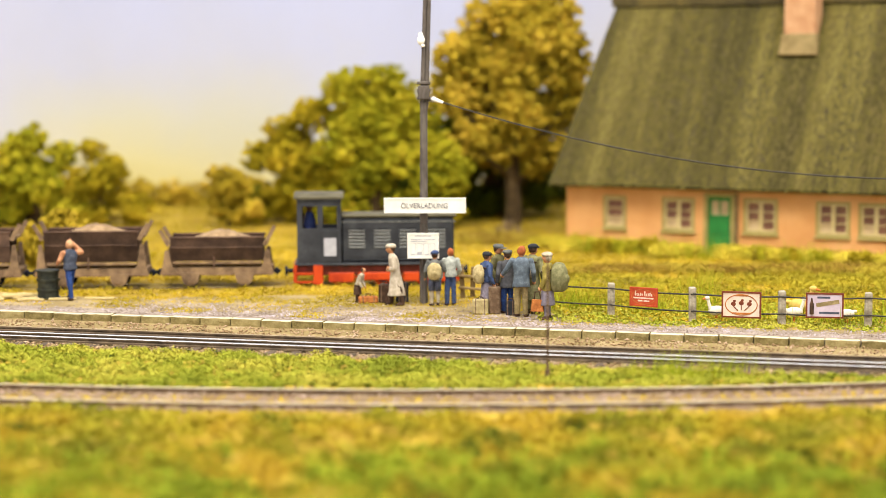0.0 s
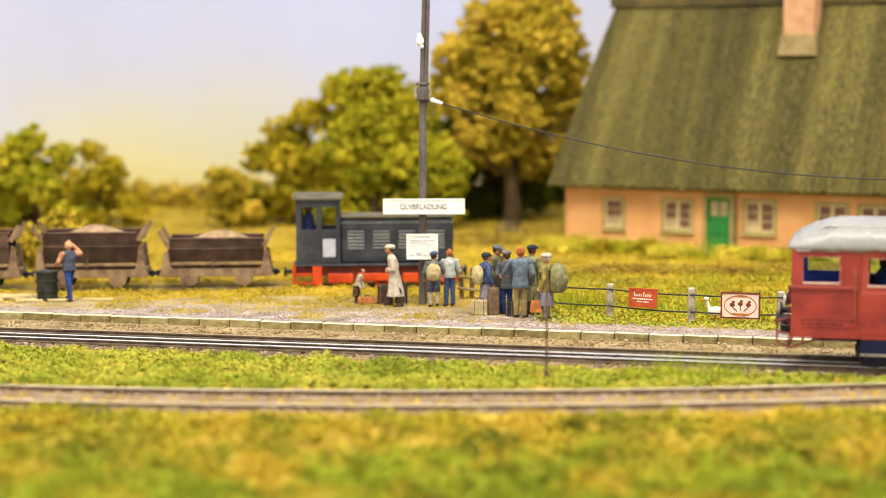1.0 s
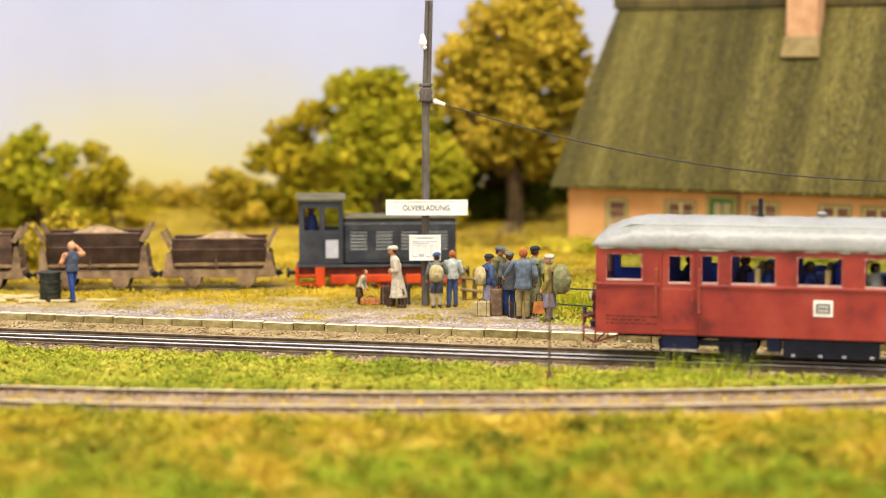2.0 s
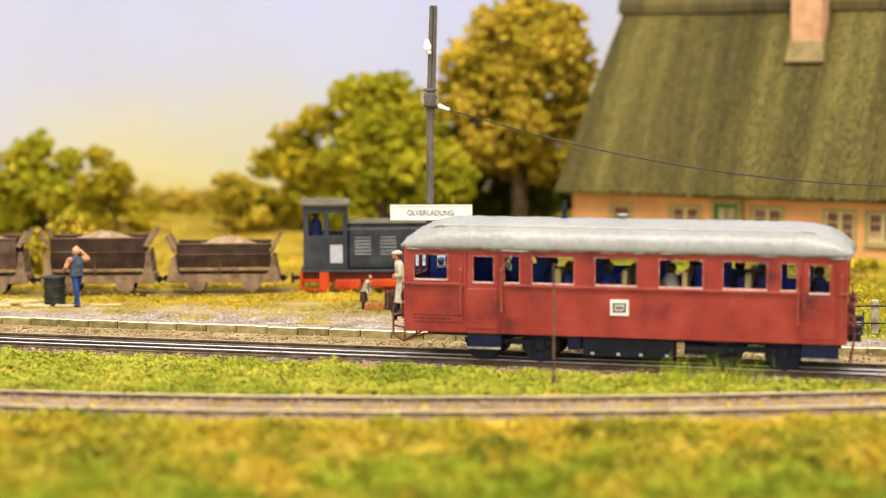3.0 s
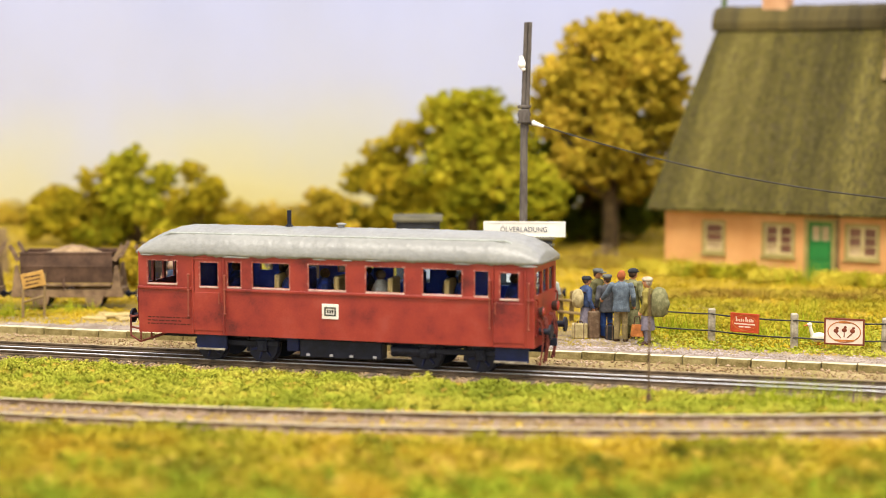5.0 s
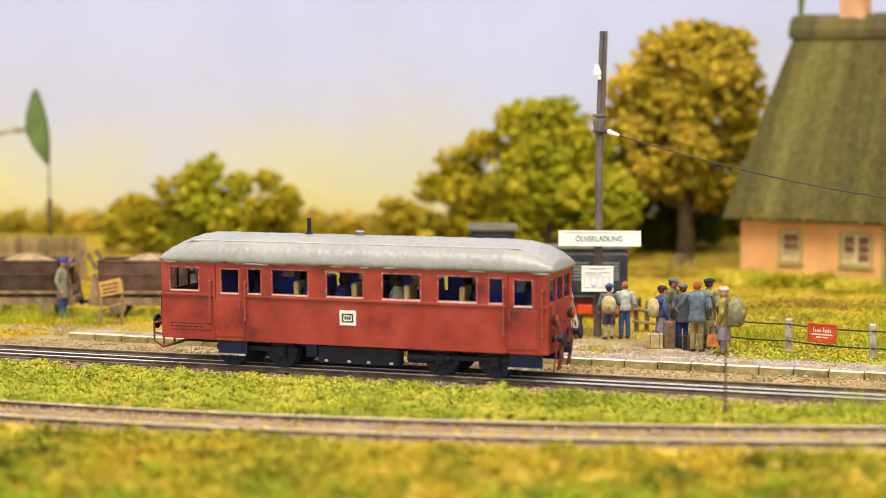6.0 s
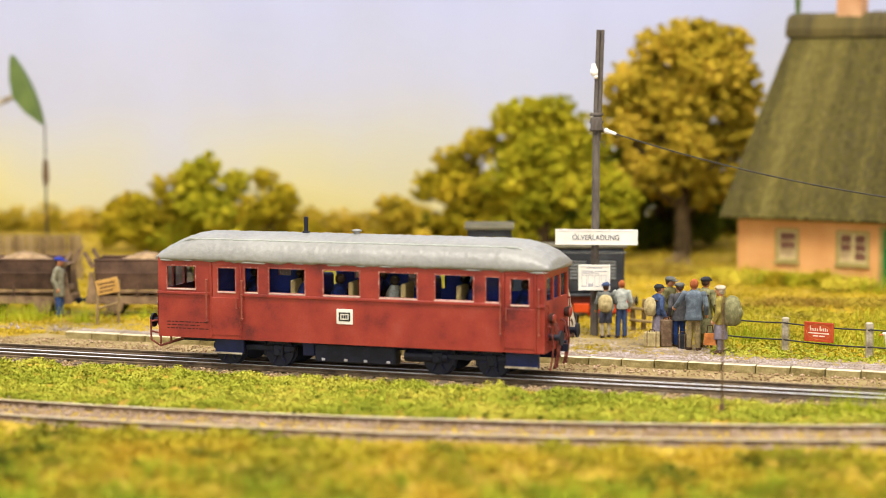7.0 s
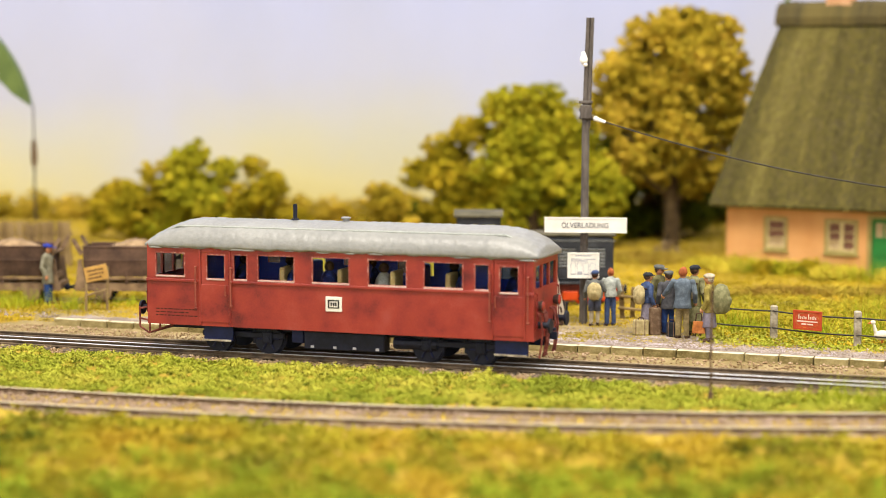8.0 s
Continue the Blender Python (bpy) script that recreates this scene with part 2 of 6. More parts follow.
M["straw"] = material("mossy_straw", ["3c3820", "4e4826", "5c542a", "716838"], 9, 0.95, bump=0.0, fine=1.5, spec=0.05, island=0.3, stretch=(1, 0.045, 0.045), grain=0.3, detail=3)
# leaf colour darkened to stand in for shade under the crowns
M["leaf_shade"] = leafy("shaded_leaf", ["30380c", "4c5414", "686c1a"], 18)
M["blade"] = leafy("grass_blade", ["6f8018", "9ca626", "bcb836"], 10)


# ---- mesh helpers, in mm ----
def P(x, y, z=0.0, rx=0.0, ry=0.0, rz=0.0):
    return pose(x * MM, y * MM, z * MM, rx, ry, rz)


def finish(name, bm, mats, parent=None, label="", at=None, smooth=False):
    """Links a bmesh in mm as one mesh object, under parent if given."""
    bmesh.ops.scale(bm, vec=(MM, MM, MM), verts=bm.verts)
    if smooth:
        for f in bm.faces:
            f.smooth = True
    me = bpy.data.meshes.new(name)
    bm.to_mesh(me)
    bm.free()
    for m in mats if isinstance(mats, (list, tuple)) else [mats]:
        me.materials.append(m)
    ob = new(name, me)
    if parent:
        ob.parent = parent
    if at is not None:
        ob.matrix_basis = at
    if label:
        ob["label"] = label
    return ob


def part(name, bm, mat, parent, label="", at=None, smooth=False):
    return finish(name, bm, mat, parent, label, at, smooth)


def thing(name, at, label, category, group="", kind=""):
    ob = new(name)
    ob.empty_display_size = 0.005
    ob.matrix_basis = at
    return tagged(ob, label, category, group, kind)


def soup(name, verts, faces, mats, parent=None, label="", at=None, index=None):
    """One mesh object straight from arrays in mm."""
    me = bpy.data.meshes.new(name)
    v = np.asarray(verts, dtype=np.float32) * MM
    f = np.asarray(faces, dtype=np.int32)
    k = f.shape[1]
    me.vertices.add(len(v))
    me.vertices.foreach_set("co", v.ravel())
    me.loops.add(f.size)
    me.loops.foreach_set("vertex_index", f.ravel())
    me.polygons.add(len(f))
    me.polygons.foreach_set("loop_start", np.arange(0, f.size, k, dtype=np.int32))
    for m in mats if isinstance(mats, (list, tuple)) else [mats]:
        me.materials.append(m)
    if index is not None:
        me.polygons.foreach_set("material_index", np.asarray(index, dtype=np.int32))
    me.update(calc_edges=True)
    ob = new(name, me)
    if parent:
        ob.parent = parent
    if at is not None:
        ob.matrix_basis = at
    if label:
        ob["label"] = label
    return ob


def box(bm, x0, x1, y0, y1, z0, z1, bevel=0.0, slot=0, m=None):
    r = bmesh.ops.create_cube(bm, size=1)
    vs = r["verts"]
    for v in vs:
        v.co = Vector(((x0 + x1) / 2 + v.co.x * (x1 - x0), (y0 + y1) / 2 + v.co.y * (y1 - y0), (z0 + z1) / 2 + v.co.z * (z1 - z0)))
    fs = {f for v in vs for f in v.link_faces}
    for f in fs:
        f.material_index = slot
    if bevel:
        es = list({e for v in vs for e in v.link_edges})
        out = bmesh.ops.bevel(bm, geom=es, offset=bevel, segments=1, affect="EDGES", profile=0.5)
        for f in out["faces"]:
            f.material_index = slot
        vs = list({v for f in out["faces"] for v in f.verts})
    if m is not None:
        bmesh.ops.transform(bm, matrix=m, verts=vs)
    return vs


def rod(bm, a, b, r0, r1=None, seg=8, slot=0, caps=True):
    a, b = Vector(a), Vector(b)
    d = b - a
    res = bmesh.ops.create_cone(bm, cap_ends=caps, segments=seg, radius1=r0, radius2=r0 if r1 is None else r1, depth=d.length)
    turn = d.to_track_quat("Z", "Y").to_matrix().to_4x4()
    bmesh.ops.transform(bm, matrix=Matrix.Translation((a + b) / 2) @ turn, verts=res["verts"])
    for f in {f for v in res["verts"] for f in v.link_faces}:
        f.material_index = slot
    return res["verts"]


def ball(bm, c, r, slot=0, seg=10, turn=None):
    r = (r, r, r) if isinstance(r, (int, float)) else r
    res = bmesh.ops.create_uvsphere(bm, u_segments=seg, v_segments=max(5, seg - 3), radius=1)
    m = Matrix.Translation(c) @ (turn or Matrix.Identity(4)) @ Matrix.Diagonal((*r, 1))
    bmesh.ops.transform(bm, matrix=m, verts=res["verts"])
    for f in {f for v in res["verts"] for f in v.link_faces}:
        f.material_index = slot
        f.smooth = True


def prism(bm, outline, y0, y1, slot=0):
    """An outline in x, z pushed from y0 to y1."""
    a = [bm.verts.new((x, y0, z)) for x, z in outline]
    b = [bm.verts.new((x, y1, z)) for x, z in outline]
    fs = [bm.faces.new(a), bm.faces.new(b[::-1])]
    k = len(a)
    for i in range(k):
        fs.append(bm.faces.new((a[i], b[i], b[(i + 1) % k], a[(i + 1) % k])))
    for f in fs:
        f.material_index = slot
    bmesh.ops.recalc_face_normals(bm, faces=fs)


def pierced(bm, x0, x1, z0, z1, holes, y0, y1, slot=0):
    """A wall slab in the x, z plane from y0 to y1 with rectangular holes (xa, xb, za, zb)."""
    xs = sorted({x0, x1, *[v for h in holes for v in h[:2]]})
    zs = sorted({z0, z1, *[v for h in holes for v in h[2:]]})
    xs, zs = [v for v in xs if x0 <= v <= x1], [v for v in zs if z0 <= v <= z1]

    def solid(i, j):
        if i < 0 or j < 0 or i >= len(xs) - 1 or j >= len(zs) - 1:
            return False
        cx, cz = (xs[i] + xs[i + 1]) / 2, (zs[j] + zs[j + 1]) / 2
        return not any(a < cx < b and c < cz < d for a, b, c, d in holes)

    def quad(*co):
        f = bm.faces.new([bm.verts.new(c) for c in co])
        f.material_index = slot
        made.append(f)

    made = []
    for i in range(len(xs) - 1):
        for j in range(len(zs) - 1):
            if not solid(i, j):
                continue
            a, b, c, d = xs[i], xs[i + 1], zs[j], zs[j + 1]
            quad((a, y0, c), (b, y0, c), (b, y0, d), (a, y0, d))
            quad((b, y1, c), (a, y1, c), (a, y1, d), (b, y1, d))
            if not solid(i - 1, j):
                quad((a, y1, c), (a, y0, c), (a, y0, d), (a, y1, d))
            if not solid(i + 1, j):
                quad((b, y0, c), (b, y1, c), (b, y1, d), (b, y0, d))
            if not solid(i, j - 1):
                quad((a, y1, c), (b, y1, c), (b, y0, c), (a, y0, c))
            if not solid(i, j + 1):
                quad((a, y0, d), (b, y0, d), (b, y1, d), (a, y1, d))
    bmesh.ops.remove_doubles(bm, verts=list({v for f in made for v in f.verts}), dist=0.001)


def tube(name, pts, r, mat, parent=None, label=""):
    cu = bpy.data.curves.new(name, "CURVE")
    cu.dimensions, cu.bevel_depth, cu.bevel_resolution = "3D", r * MM, 2
    sp = cu.splines.new("POLY")
    sp.points.add(len(pts) - 1)
    for p, c in zip(sp.points, pts):
        p.co = (*[v * MM for v in c], 1)
    cu.materials.append(mat)
    ob = new(name, cu)
    if parent:
        ob.parent = parent
    if label:
        ob["label"] = label
    return ob


def words(name, text, height, mat, parent, at, label="", width=None):
    """Raised lettering in the built-in font, height in mm, centred at the given pose."""
    cu = bpy.data.curves.new(name, "FONT")
    cu.body, cu.size, cu.align_x, cu.align_y = text, height * MM / 0.72, "CENTER", "CENTER"
    cu.extrude = 0.03 * MM
    cu.materials.append(mat)
    tmp = bpy.data.objects.new(name, cu)
    scene.collection.objects.link(tmp)
    bpy.context.view_layer.update()
    me = bpy.data.meshes.new_from_object(tmp.evaluated_get(bpy.context.evaluated_depsgraph_get()))
    bpy.data.objects.remove(tmp)
    if width:
        wide = max(v.co.x for v in me.vertices) - min(v.co.x for v in me.vertices)
        for v in me.vertices:
            v.co.x *= width * MM / wide
    ob = new(name, me)
    ob.parent, ob.matrix_basis = parent, at
    if label:
        ob["label"] = label
    return ob


def flakes(rng, centres, count, spread, size, flat=1.0):
    """Small leaf triangles and quads scattered round each centre. Returns vertices and faces."""
    c = np.repeat(np.asarray(centres, dtype=np.float64), count, axis=0)
    k = len(c)
    d = rng.normal(size=(k, 3))
    d /= np.linalg.norm(d, axis=1)[:, None]
    rad = rng.random((k, 1)) ** 0.4
    pos = c + d * rad * np.broadcast_to(np.asarray(spread, dtype=np.float64), (k, 3)) if np.ndim(spread) < 2 else c + d * rad * np.repeat(np.asarray(spread), count, axis=0)
    nrm = d + rng.normal(scale=0.7, size=(k, 3)) + np.array((0, 0, 0.4 * flat))
    nrm /= np.linalg.norm(nrm, axis=1)[:, None]
    t = np.cross(nrm, rng.normal(size=(k, 3)))
    t /= np.linalg.norm(t, axis=1)[:, None] + 1e-9
    b = np.cross(nrm, t)
    s = size * (0.6 + 0.8 * rng.random((k, 1)))
    v = np.stack([pos - t * s, pos + b * s * 0.55, pos + t * s, pos - b * s * 0.55], axis=1).reshape(-1, 3)
    f = np.arange(4 * k).reshape(-1, 4)
    return v, f


def blades(rng, roots, height, lean=0.35, wide=0.25):
    """Upright grass blades as thin tapered triangles."""
    r = np.asarray(roots, dtype=np.float64)
    k = len(r)
    a = rng.random(k) * 2 * np.pi
    side = np.stack([np.cos(a), np.sin(a), np.zeros(k)], 1) * wide / 2
    h = height * (0.5 + rng.random((k, 1)))
    tip = r + np.concatenate([rng.normal(scale=lean, size=(k, 2)) * h, h], axis=1)
    v = np.stack([r - side, r + side, tip], axis=1).reshape(-1, 3)
    return v, np.arange(3 * k).reshape(-1, 3)


# ---- the plan ----
PSI = 14.0
U = Vector((math.cos(radians(PSI)), -math.sin(radians(PSI)), 0))
N = Vector((math.sin(radians(PSI)), math.cos(radians(PSI)), 0))
NEAR_RAIL = Vector((0, 492.0, 0))
CENTRE = NEAR_RAIL + N * 8.25
KERB_V = 43.0                                     # the kerb's face, from the near rail
KERB_TURN = -0.011                                # and how it draws closer to the right
FRONT_C, FRONT_R = Vector((6.0, 1090.0, 0)), 666.5   # centre line of the curved front track
RAIL_H = 1.5


def uv(x, y):
    d = Vector((x, y, 0)) - NEAR_RAIL
    return d.dot(U), d.dot(N)


def xy(u, v):
    return NEAR_RAIL + U * u + N * v


def smooth(a, b, t):
    t = min(1.0, max(0.0, (t - a) / (b - a)))
    return t * t * (3 - 2 * t)


def ground_z(x, y):
    """The height of the layout's ground: platform, sunken track beds, the grassy rise before the camera, fields behind."""
    _, v = uv(x, y)
    n1 = noise.noise(Vector((x * 0.03, y * 0.03, 1.7)))
    n2 = noise.noise(Vector((x * 0.11, y * 0.11, 5.1)))
    z = -0.3
    if v < KERB_V + 9 + 0.03 * abs(x):
        z = -RAIL_H - 0.5 + 0.2 * n2
        z += 1.6 * smooth(-8, -16, v) * (0.7 + 0.9 * n2)
        r = math.hypot(x - FRONT_C.x, y - FRONT_C.y)
        bed = smooth(16, 11, abs(r - FRONT_R))
        z = z * (1 - bed) + (-RAIL_H - 0.05) * bed
        front = smooth(FRONT_R + 16, FRONT_R + 44, r)
        z += front * (0.6 + 3.8 * n1 + 2.6 * n2)
    else:
        z = -0.25 + 0.15 * n2
        back = smooth(60, 110, v)
        z += back * (0.9 * n1 + 0.4 * n2)
        z += smooth(560 + 90, 1000, y) * 4.0
    return z


def plat_edge(x):
    """How far the bare platform reaches behind the near rail: deep before the siding, narrow along the fence, ending in grass."""
    wide = 118 + 0.26 * x
    k = smooth(-205, -185, x) * smooth(46, 18, x)
    return 62 + (wide - 62) * k - 20 * smooth(-180, -205, x) + 5 * noise.noise(Vector((x * 0.06, 0, 9)))


def build_ground():
    xs = np.concatenate([np.linspace(-1500, -330, 14), np.linspace(-320, 320, 193), np.linspace(330, 1500, 14)])
    ys = np.concatenate([np.linspace(120, 280, 9), np.linspace(284, 640, 136), np.linspace(645, 1000, 72)])
    verts = [(x, y, ground_z(x, y)) for y in ys for x in xs]
    w = len(xs)
    faces, idx = [], []
    for j in range(len(ys) - 1):
        for i in range(w - 1):
            faces.append((j * w + i, j * w + i + 1, (j + 1) * w + i + 1, (j + 1) * w + i))
            cx, cy = (xs[i] + xs[i + 1]) / 2, (ys[j] + ys[j + 1]) / 2
            _, v = uv(cx, cy)
            wob = 6 * noise.noise(Vector((cx * 0.05, cy * 0.05, 9)))
            idx.append(1 if -9 < v < plat_edge(cx) + wob * 0.4 else 0)
    ob = soup("ground", verts, faces, [M["ground"], M["platform"]], index=idx)
    for p in ob.data.polygons:
        p.use_smooth = True
    return tagged(ob, "rolling model ground of earth, turf and pale gravel", "ground", kind="structure")


build_ground()


def build_backdrop():
    bm = bmesh.new()
    pts = [(-1500, 200), (-1420, 700), (-1100, 940), (-600, 1000), (0, 1000), (600, 1000), (1100, 940), (1420, 700), (1500, 200)]
    sheets = []
    for k in (1.0, 1.01):
        rows = [[bm.verts.new((x * k, y * k, z)) for x, y in pts] for z in (-20, 20, 80, 150, 260, 420, 600)]
        for a, b in zip(rows, rows[1:]):
            for i in range(len(pts) - 1):
                f = bm.faces.new((a[i], a[i + 1], b[i + 1], b[i]))
                f.smooth = True
        sheets.append(rows)
    for i in range(len(pts) - 1):
        bm.faces.new((sheets[0][-1][i], sheets[0][-1][i + 1], sheets[1][-1][i + 1], sheets[1][-1][i]))
    ob = finish("backdrop", bm, M["sky"])
    return tagged(ob, "painted backdrop board with pale lavender and cream sky", "backdrop", kind="structure")


build_backdrop()


# ---- tracks ----
def rail_profile():
    h = RAIL_H
    return [(-0.9, -h), (0.9, -h), (0.9, -h + 0.35), (0.25, -h + 0.6), (0.25, -0.65), (0.5, -0.5), (0.5, -0.08), (0.4, 0), (-0.4, 0), (-0.5, -0.08), (-0.5, -0.5), (-0.25, -0.65), (-0.25, -h + 0.6), (-0.9, -h + 0.35)]


def sweep_rail(line, name, parent, web, head):
    """A rail along a line of (point, sideways) pairs; polished on its head, rusty below."""
    prof = rail_profile()
    bm = bmesh.new()
    rings = [[bm.verts.new((p.x + s.x * a, p.y + s.y * a, b)) for a, b in prof] for p, s in line]
    k = len(prof)
    for r0, r1 in zip(rings, rings[1:]):
        for i in range(k):
            f = bm.faces.new((r0[i], r0[(i + 1) % k], r1[(i + 1) % k], r1[i]))
            f.material_index = 1 if i in (6, 7, 8) else 0
    bmesh.ops.recalc_face_normals(bm, faces=bm.faces[:])
    return part(name, bm, [web, head], parent)


def sleeper_mesh(length, wide):
    bm = bmesh.new()
    box(bm, -wide / 2, wide / 2, -length / 2, length / 2, -RAIL_H - 1.2, -RAIL_H + 0.02, bevel=0.2)
    return bm


def track(name, label, line, offsets, length, pitch, web, head, wood="sleeper"):
    """Rails at the sideways offsets from a centre line, on sleepers."""
    top = thing(name, P(0, 0, 0), label, "railway track")
    for o in offsets:
        sweep_rail([(p + s * o, s) for p, s in line], "rail", top, web, M["dull_head"] if o == 8.25 else head)
    acc, first = 0.0, None
    for (p, s), (q, _) in zip(line, line[1:]):
        acc += (q - p).length
        if acc < pitch:
            continue
        acc = 0.0
        if not -300 < p.x < 300:
            continue
        a = math.degrees(math.atan2(s.y, s.x)) - 90
        if first is None:
            first = part("sleeper", sleeper_mesh(length, 2.6), M[wood], top, at=P(p.x, p.y, 0.05, rz=a))
        else:
            ob = new("sleeper", first.data)
            ob.parent, ob.matrix_basis = top, P(p.x, p.y, 0.05 * random.random(), rz=a + random.uniform(-1, 1))
    return top


straight = [(CENTRE + U * d, N) for d in np.arange(-620, 620.1, 1.0)]
track("main_track", "dual-gauge model track with three polished rails on dark sleepers", straight, (-8.25, 8.25, -1.8), 30, 7.0, M["rail_dark"], M["steel"])
arc = []
for a in np.arange(-70, 70.01, 0.1):
    s = Vector((math.sin(radians(a)), -math.cos(radians(a)), 0))
    arc.append((FRONT_C + s * FRONT_R, -s))
track("front_track", "curved model track with worn rails on weathered sleepers", arc, (-9.3, 9.3), 30, 7.0, M["rust"], M["pale_head"], "dusty_sleeper")
SIDE_A, SIDE_PSI = Vector((-80, 641, 0)), 3.0
SU = Vector((math.cos(radians(SIDE_PSI)), math.sin(radians(SIDE_PSI)), 0))
SN = Vector((-SU.y, SU.x, 0))
siding = [(SIDE_A + SU * d, SN) for d in np.arange(-330, 160.1, 1.0)]
track("siding_track", "narrow-gauge siding track sunk in the grass", siding, (-4.5, 4.5), 17, 6.0, M["rail_dark"], M["dull_head"])


def deck_z(u, v):
    return -0.22 + 0.12 * noise.noise(Vector((u * 0.2, v * 0.2, 3))) - 0.45 * smooth(58, 68, v)


def ballast(name, label, spots, mat, grain=1.0):
    """Loose stones as small squashed octahedra."""
    rng = np.random.default_rng(11)
    c = np.asarray(spots)
    k = len(c)
    base = np.array([(1, 0, 0), (0, 1, 0), (-1, 0, 0), (0, -1, 0), (0, 0, 0.75), (0, 0, -0.6)])
    s = grain * rng.uniform(0.35, 0.95, (k, 1, 1)) * rng.uniform(0.7, 1.3, (k, 6, 1))
    a = rng.random(k) * 6.28
    ca, sa = np.cos(a), np.sin(a)
    v = base[None] * s
    x = v[..., 0] * ca[:, None] - v[..., 1] * sa[:, None]
    y = v[..., 0] * sa[:, None] + v[..., 1] * ca[:, None]
    v = np.stack([x, y, v[..., 2]], -1) + c[:, None]
    f = np.array([(0, 1, 4), (1, 2, 4), (2, 3, 4), (3, 0, 4), (1, 0, 5), (2, 1, 5), (3, 2, 5), (0, 3, 5)])
    faces = (f[None] + 6 * np.arange(k)[:, None, None]).reshape(-1, 3)
    ob = soup(name, v.reshape(-1, 3), faces, mat)
    return tagged(ob, label, "ballast", kind="stuff")


rng = np.random.default_rng(5)
spots = []
for _ in range(20000):
    u, v = rng.uniform(-240, 190), rng.uniform(-11, KERB_V - 0.5)
    p = xy(u, v)
    if rng.random() < (0.5 if v > 22 else 0.95):
        spots.append((p.x, p.y, ground_z(p.x, p.y) + rng.uniform(0.05, 0.45)))
ballast("main_ballast", "pale tan ballast stones round the main track", spots, M["ballast"], grain=0.6)
spots = []
for _ in range(14000):
    a = radians(rng.uniform(-24, 24))
    r = FRONT_R + rng.uniform(-14, 15)
    x, y = FRONT_C.x + math.sin(a) * r, FRONT_C.y - math.cos(a) * r
    spots.append((x, y, ground_z(x, y) + rng.uniform(0.1, 0.5)))
ballast("front_ballast", "dusty tan ballast stones in the front track", spots, M["ballast_dust"], grain=0.6)
spots = []
for _ in range(22000):
    u, v = rng.uniform(-230, 190), KERB_V + 4.6 + abs(rng.normal(scale=17))
    p = xy(u, v + KERB_TURN * u)
    if rng.random() < 0.5 * smooth(20, 60, u) + 0.85 * smooth(-90, -150, u):
        continue
    spots.append((p.x, p.y, max(ground_z(p.x, p.y), deck_z(u, v)) - 0.02))
ballast("platform_gravel", "fine pale gravel strewn over the platform", spots, M["ballast_pale"], grain=0.5)


def build_deck():
    us, vs = np.arange(-199, 241, 2.0), np.linspace(KERB_V + 3.9, 68, 12)
    verts = [(*xy(u, v + KERB_TURN * u).xy, deck_z(u, v)) for v in vs for u in us] + [(*xy(u, v + KERB_TURN * u).xy, -3.0) for v in vs[::11] for u in us]
    w = len(us)
    faces = [(j * w + i, j * w + i + 1, (j + 1) * w + i + 1, (j + 1) * w + i) for j in range(len(vs) - 1) for i in range(w - 1)]
    k = len(vs) * w
    faces += [(k + i, k + i + 1, i + 1, i) for i in range(w - 1)]
    ob = soup("platform_deck", verts, faces, M["gravel"])
    for p in ob.data.polygons:
        p.use_smooth = True
    return tagged(ob, "pale gravelled platform deck behind the kerb", "platform", kind="structure")


def build_kerb():
    top = thing("platform_kerb", P(0, 0, 0), "row of stone kerb blocks with olive faces and pale tops along the platform", "kerb", kind="structure")
    cuts = []
    for k in range(4):
        bm = bmesh.new()
        vs = box(bm, -4.82, 4.82, -1.2, 3.2, -3.3, 0.3, bevel=0.1)
        bmesh.ops.subdivide_edges(bm, edges=[e for e in bm.edges if e.calc_length() > 3], cuts=3, use_grid_fill=True)
        for v in bm.verts:
            v.co += Vector((0.06, 0.16, 0.14)) * noise.noise(v.co * 0.7 + Vector((k * 9, 0, 0))) + Vector((0, 0.08, 0.06)) * noise.noise(v.co * 2.1 + Vector((k * 9, 4, 0)))
        bm.normal_update()
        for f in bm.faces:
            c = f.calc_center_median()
            # upward faces: pale along the front, gravel behind; all others olive
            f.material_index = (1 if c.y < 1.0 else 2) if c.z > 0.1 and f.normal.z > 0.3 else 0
        cuts.append(bm)
    u, k, meshes = -199.0, 0, []
    while u < 240:
        p = xy(u + 5.0, KERB_V + 1.2 + KERB_TURN * u)
        at = P(p.x, p.y + random.uniform(-0.15, 0.15), random.uniform(-0.16, 0.05), ry=random.uniform(-0.7, 0.7), rz=-PSI - 0.6 + random.uniform(-0.7, 0.7))
        if k < 4:
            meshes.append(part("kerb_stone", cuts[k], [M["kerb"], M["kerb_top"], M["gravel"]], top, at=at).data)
        else:
            ob = new("kerb_stone", random.choice(meshes))
            ob.parent, ob.matrix_basis = top, at
        k += 1
        u += 10.0
    return top


build_deck()
build_kerb()


# ---- the railcar; x along the track, y away from the platform's opposite side, origin at rail level ----
CAR_W = 12.5
WIN = [(-56.4, -47.1, 22.3, 28.9), (-39.9, -34.2, 21.8, 28.7), (-31.3, -27.1, 21.9, 28.9), (-23.6, -12.3, 21.9, 29.0), (-6.6, 4.6, 21.9, 29.0),
       (10.5, 21.9, 21.8, 28.9), (27.2, 38.5, 21.8, 28.8), (42.1, 46.1, 21.7, 28.6), (49.3, 54.6, 21.2, 28.3)]


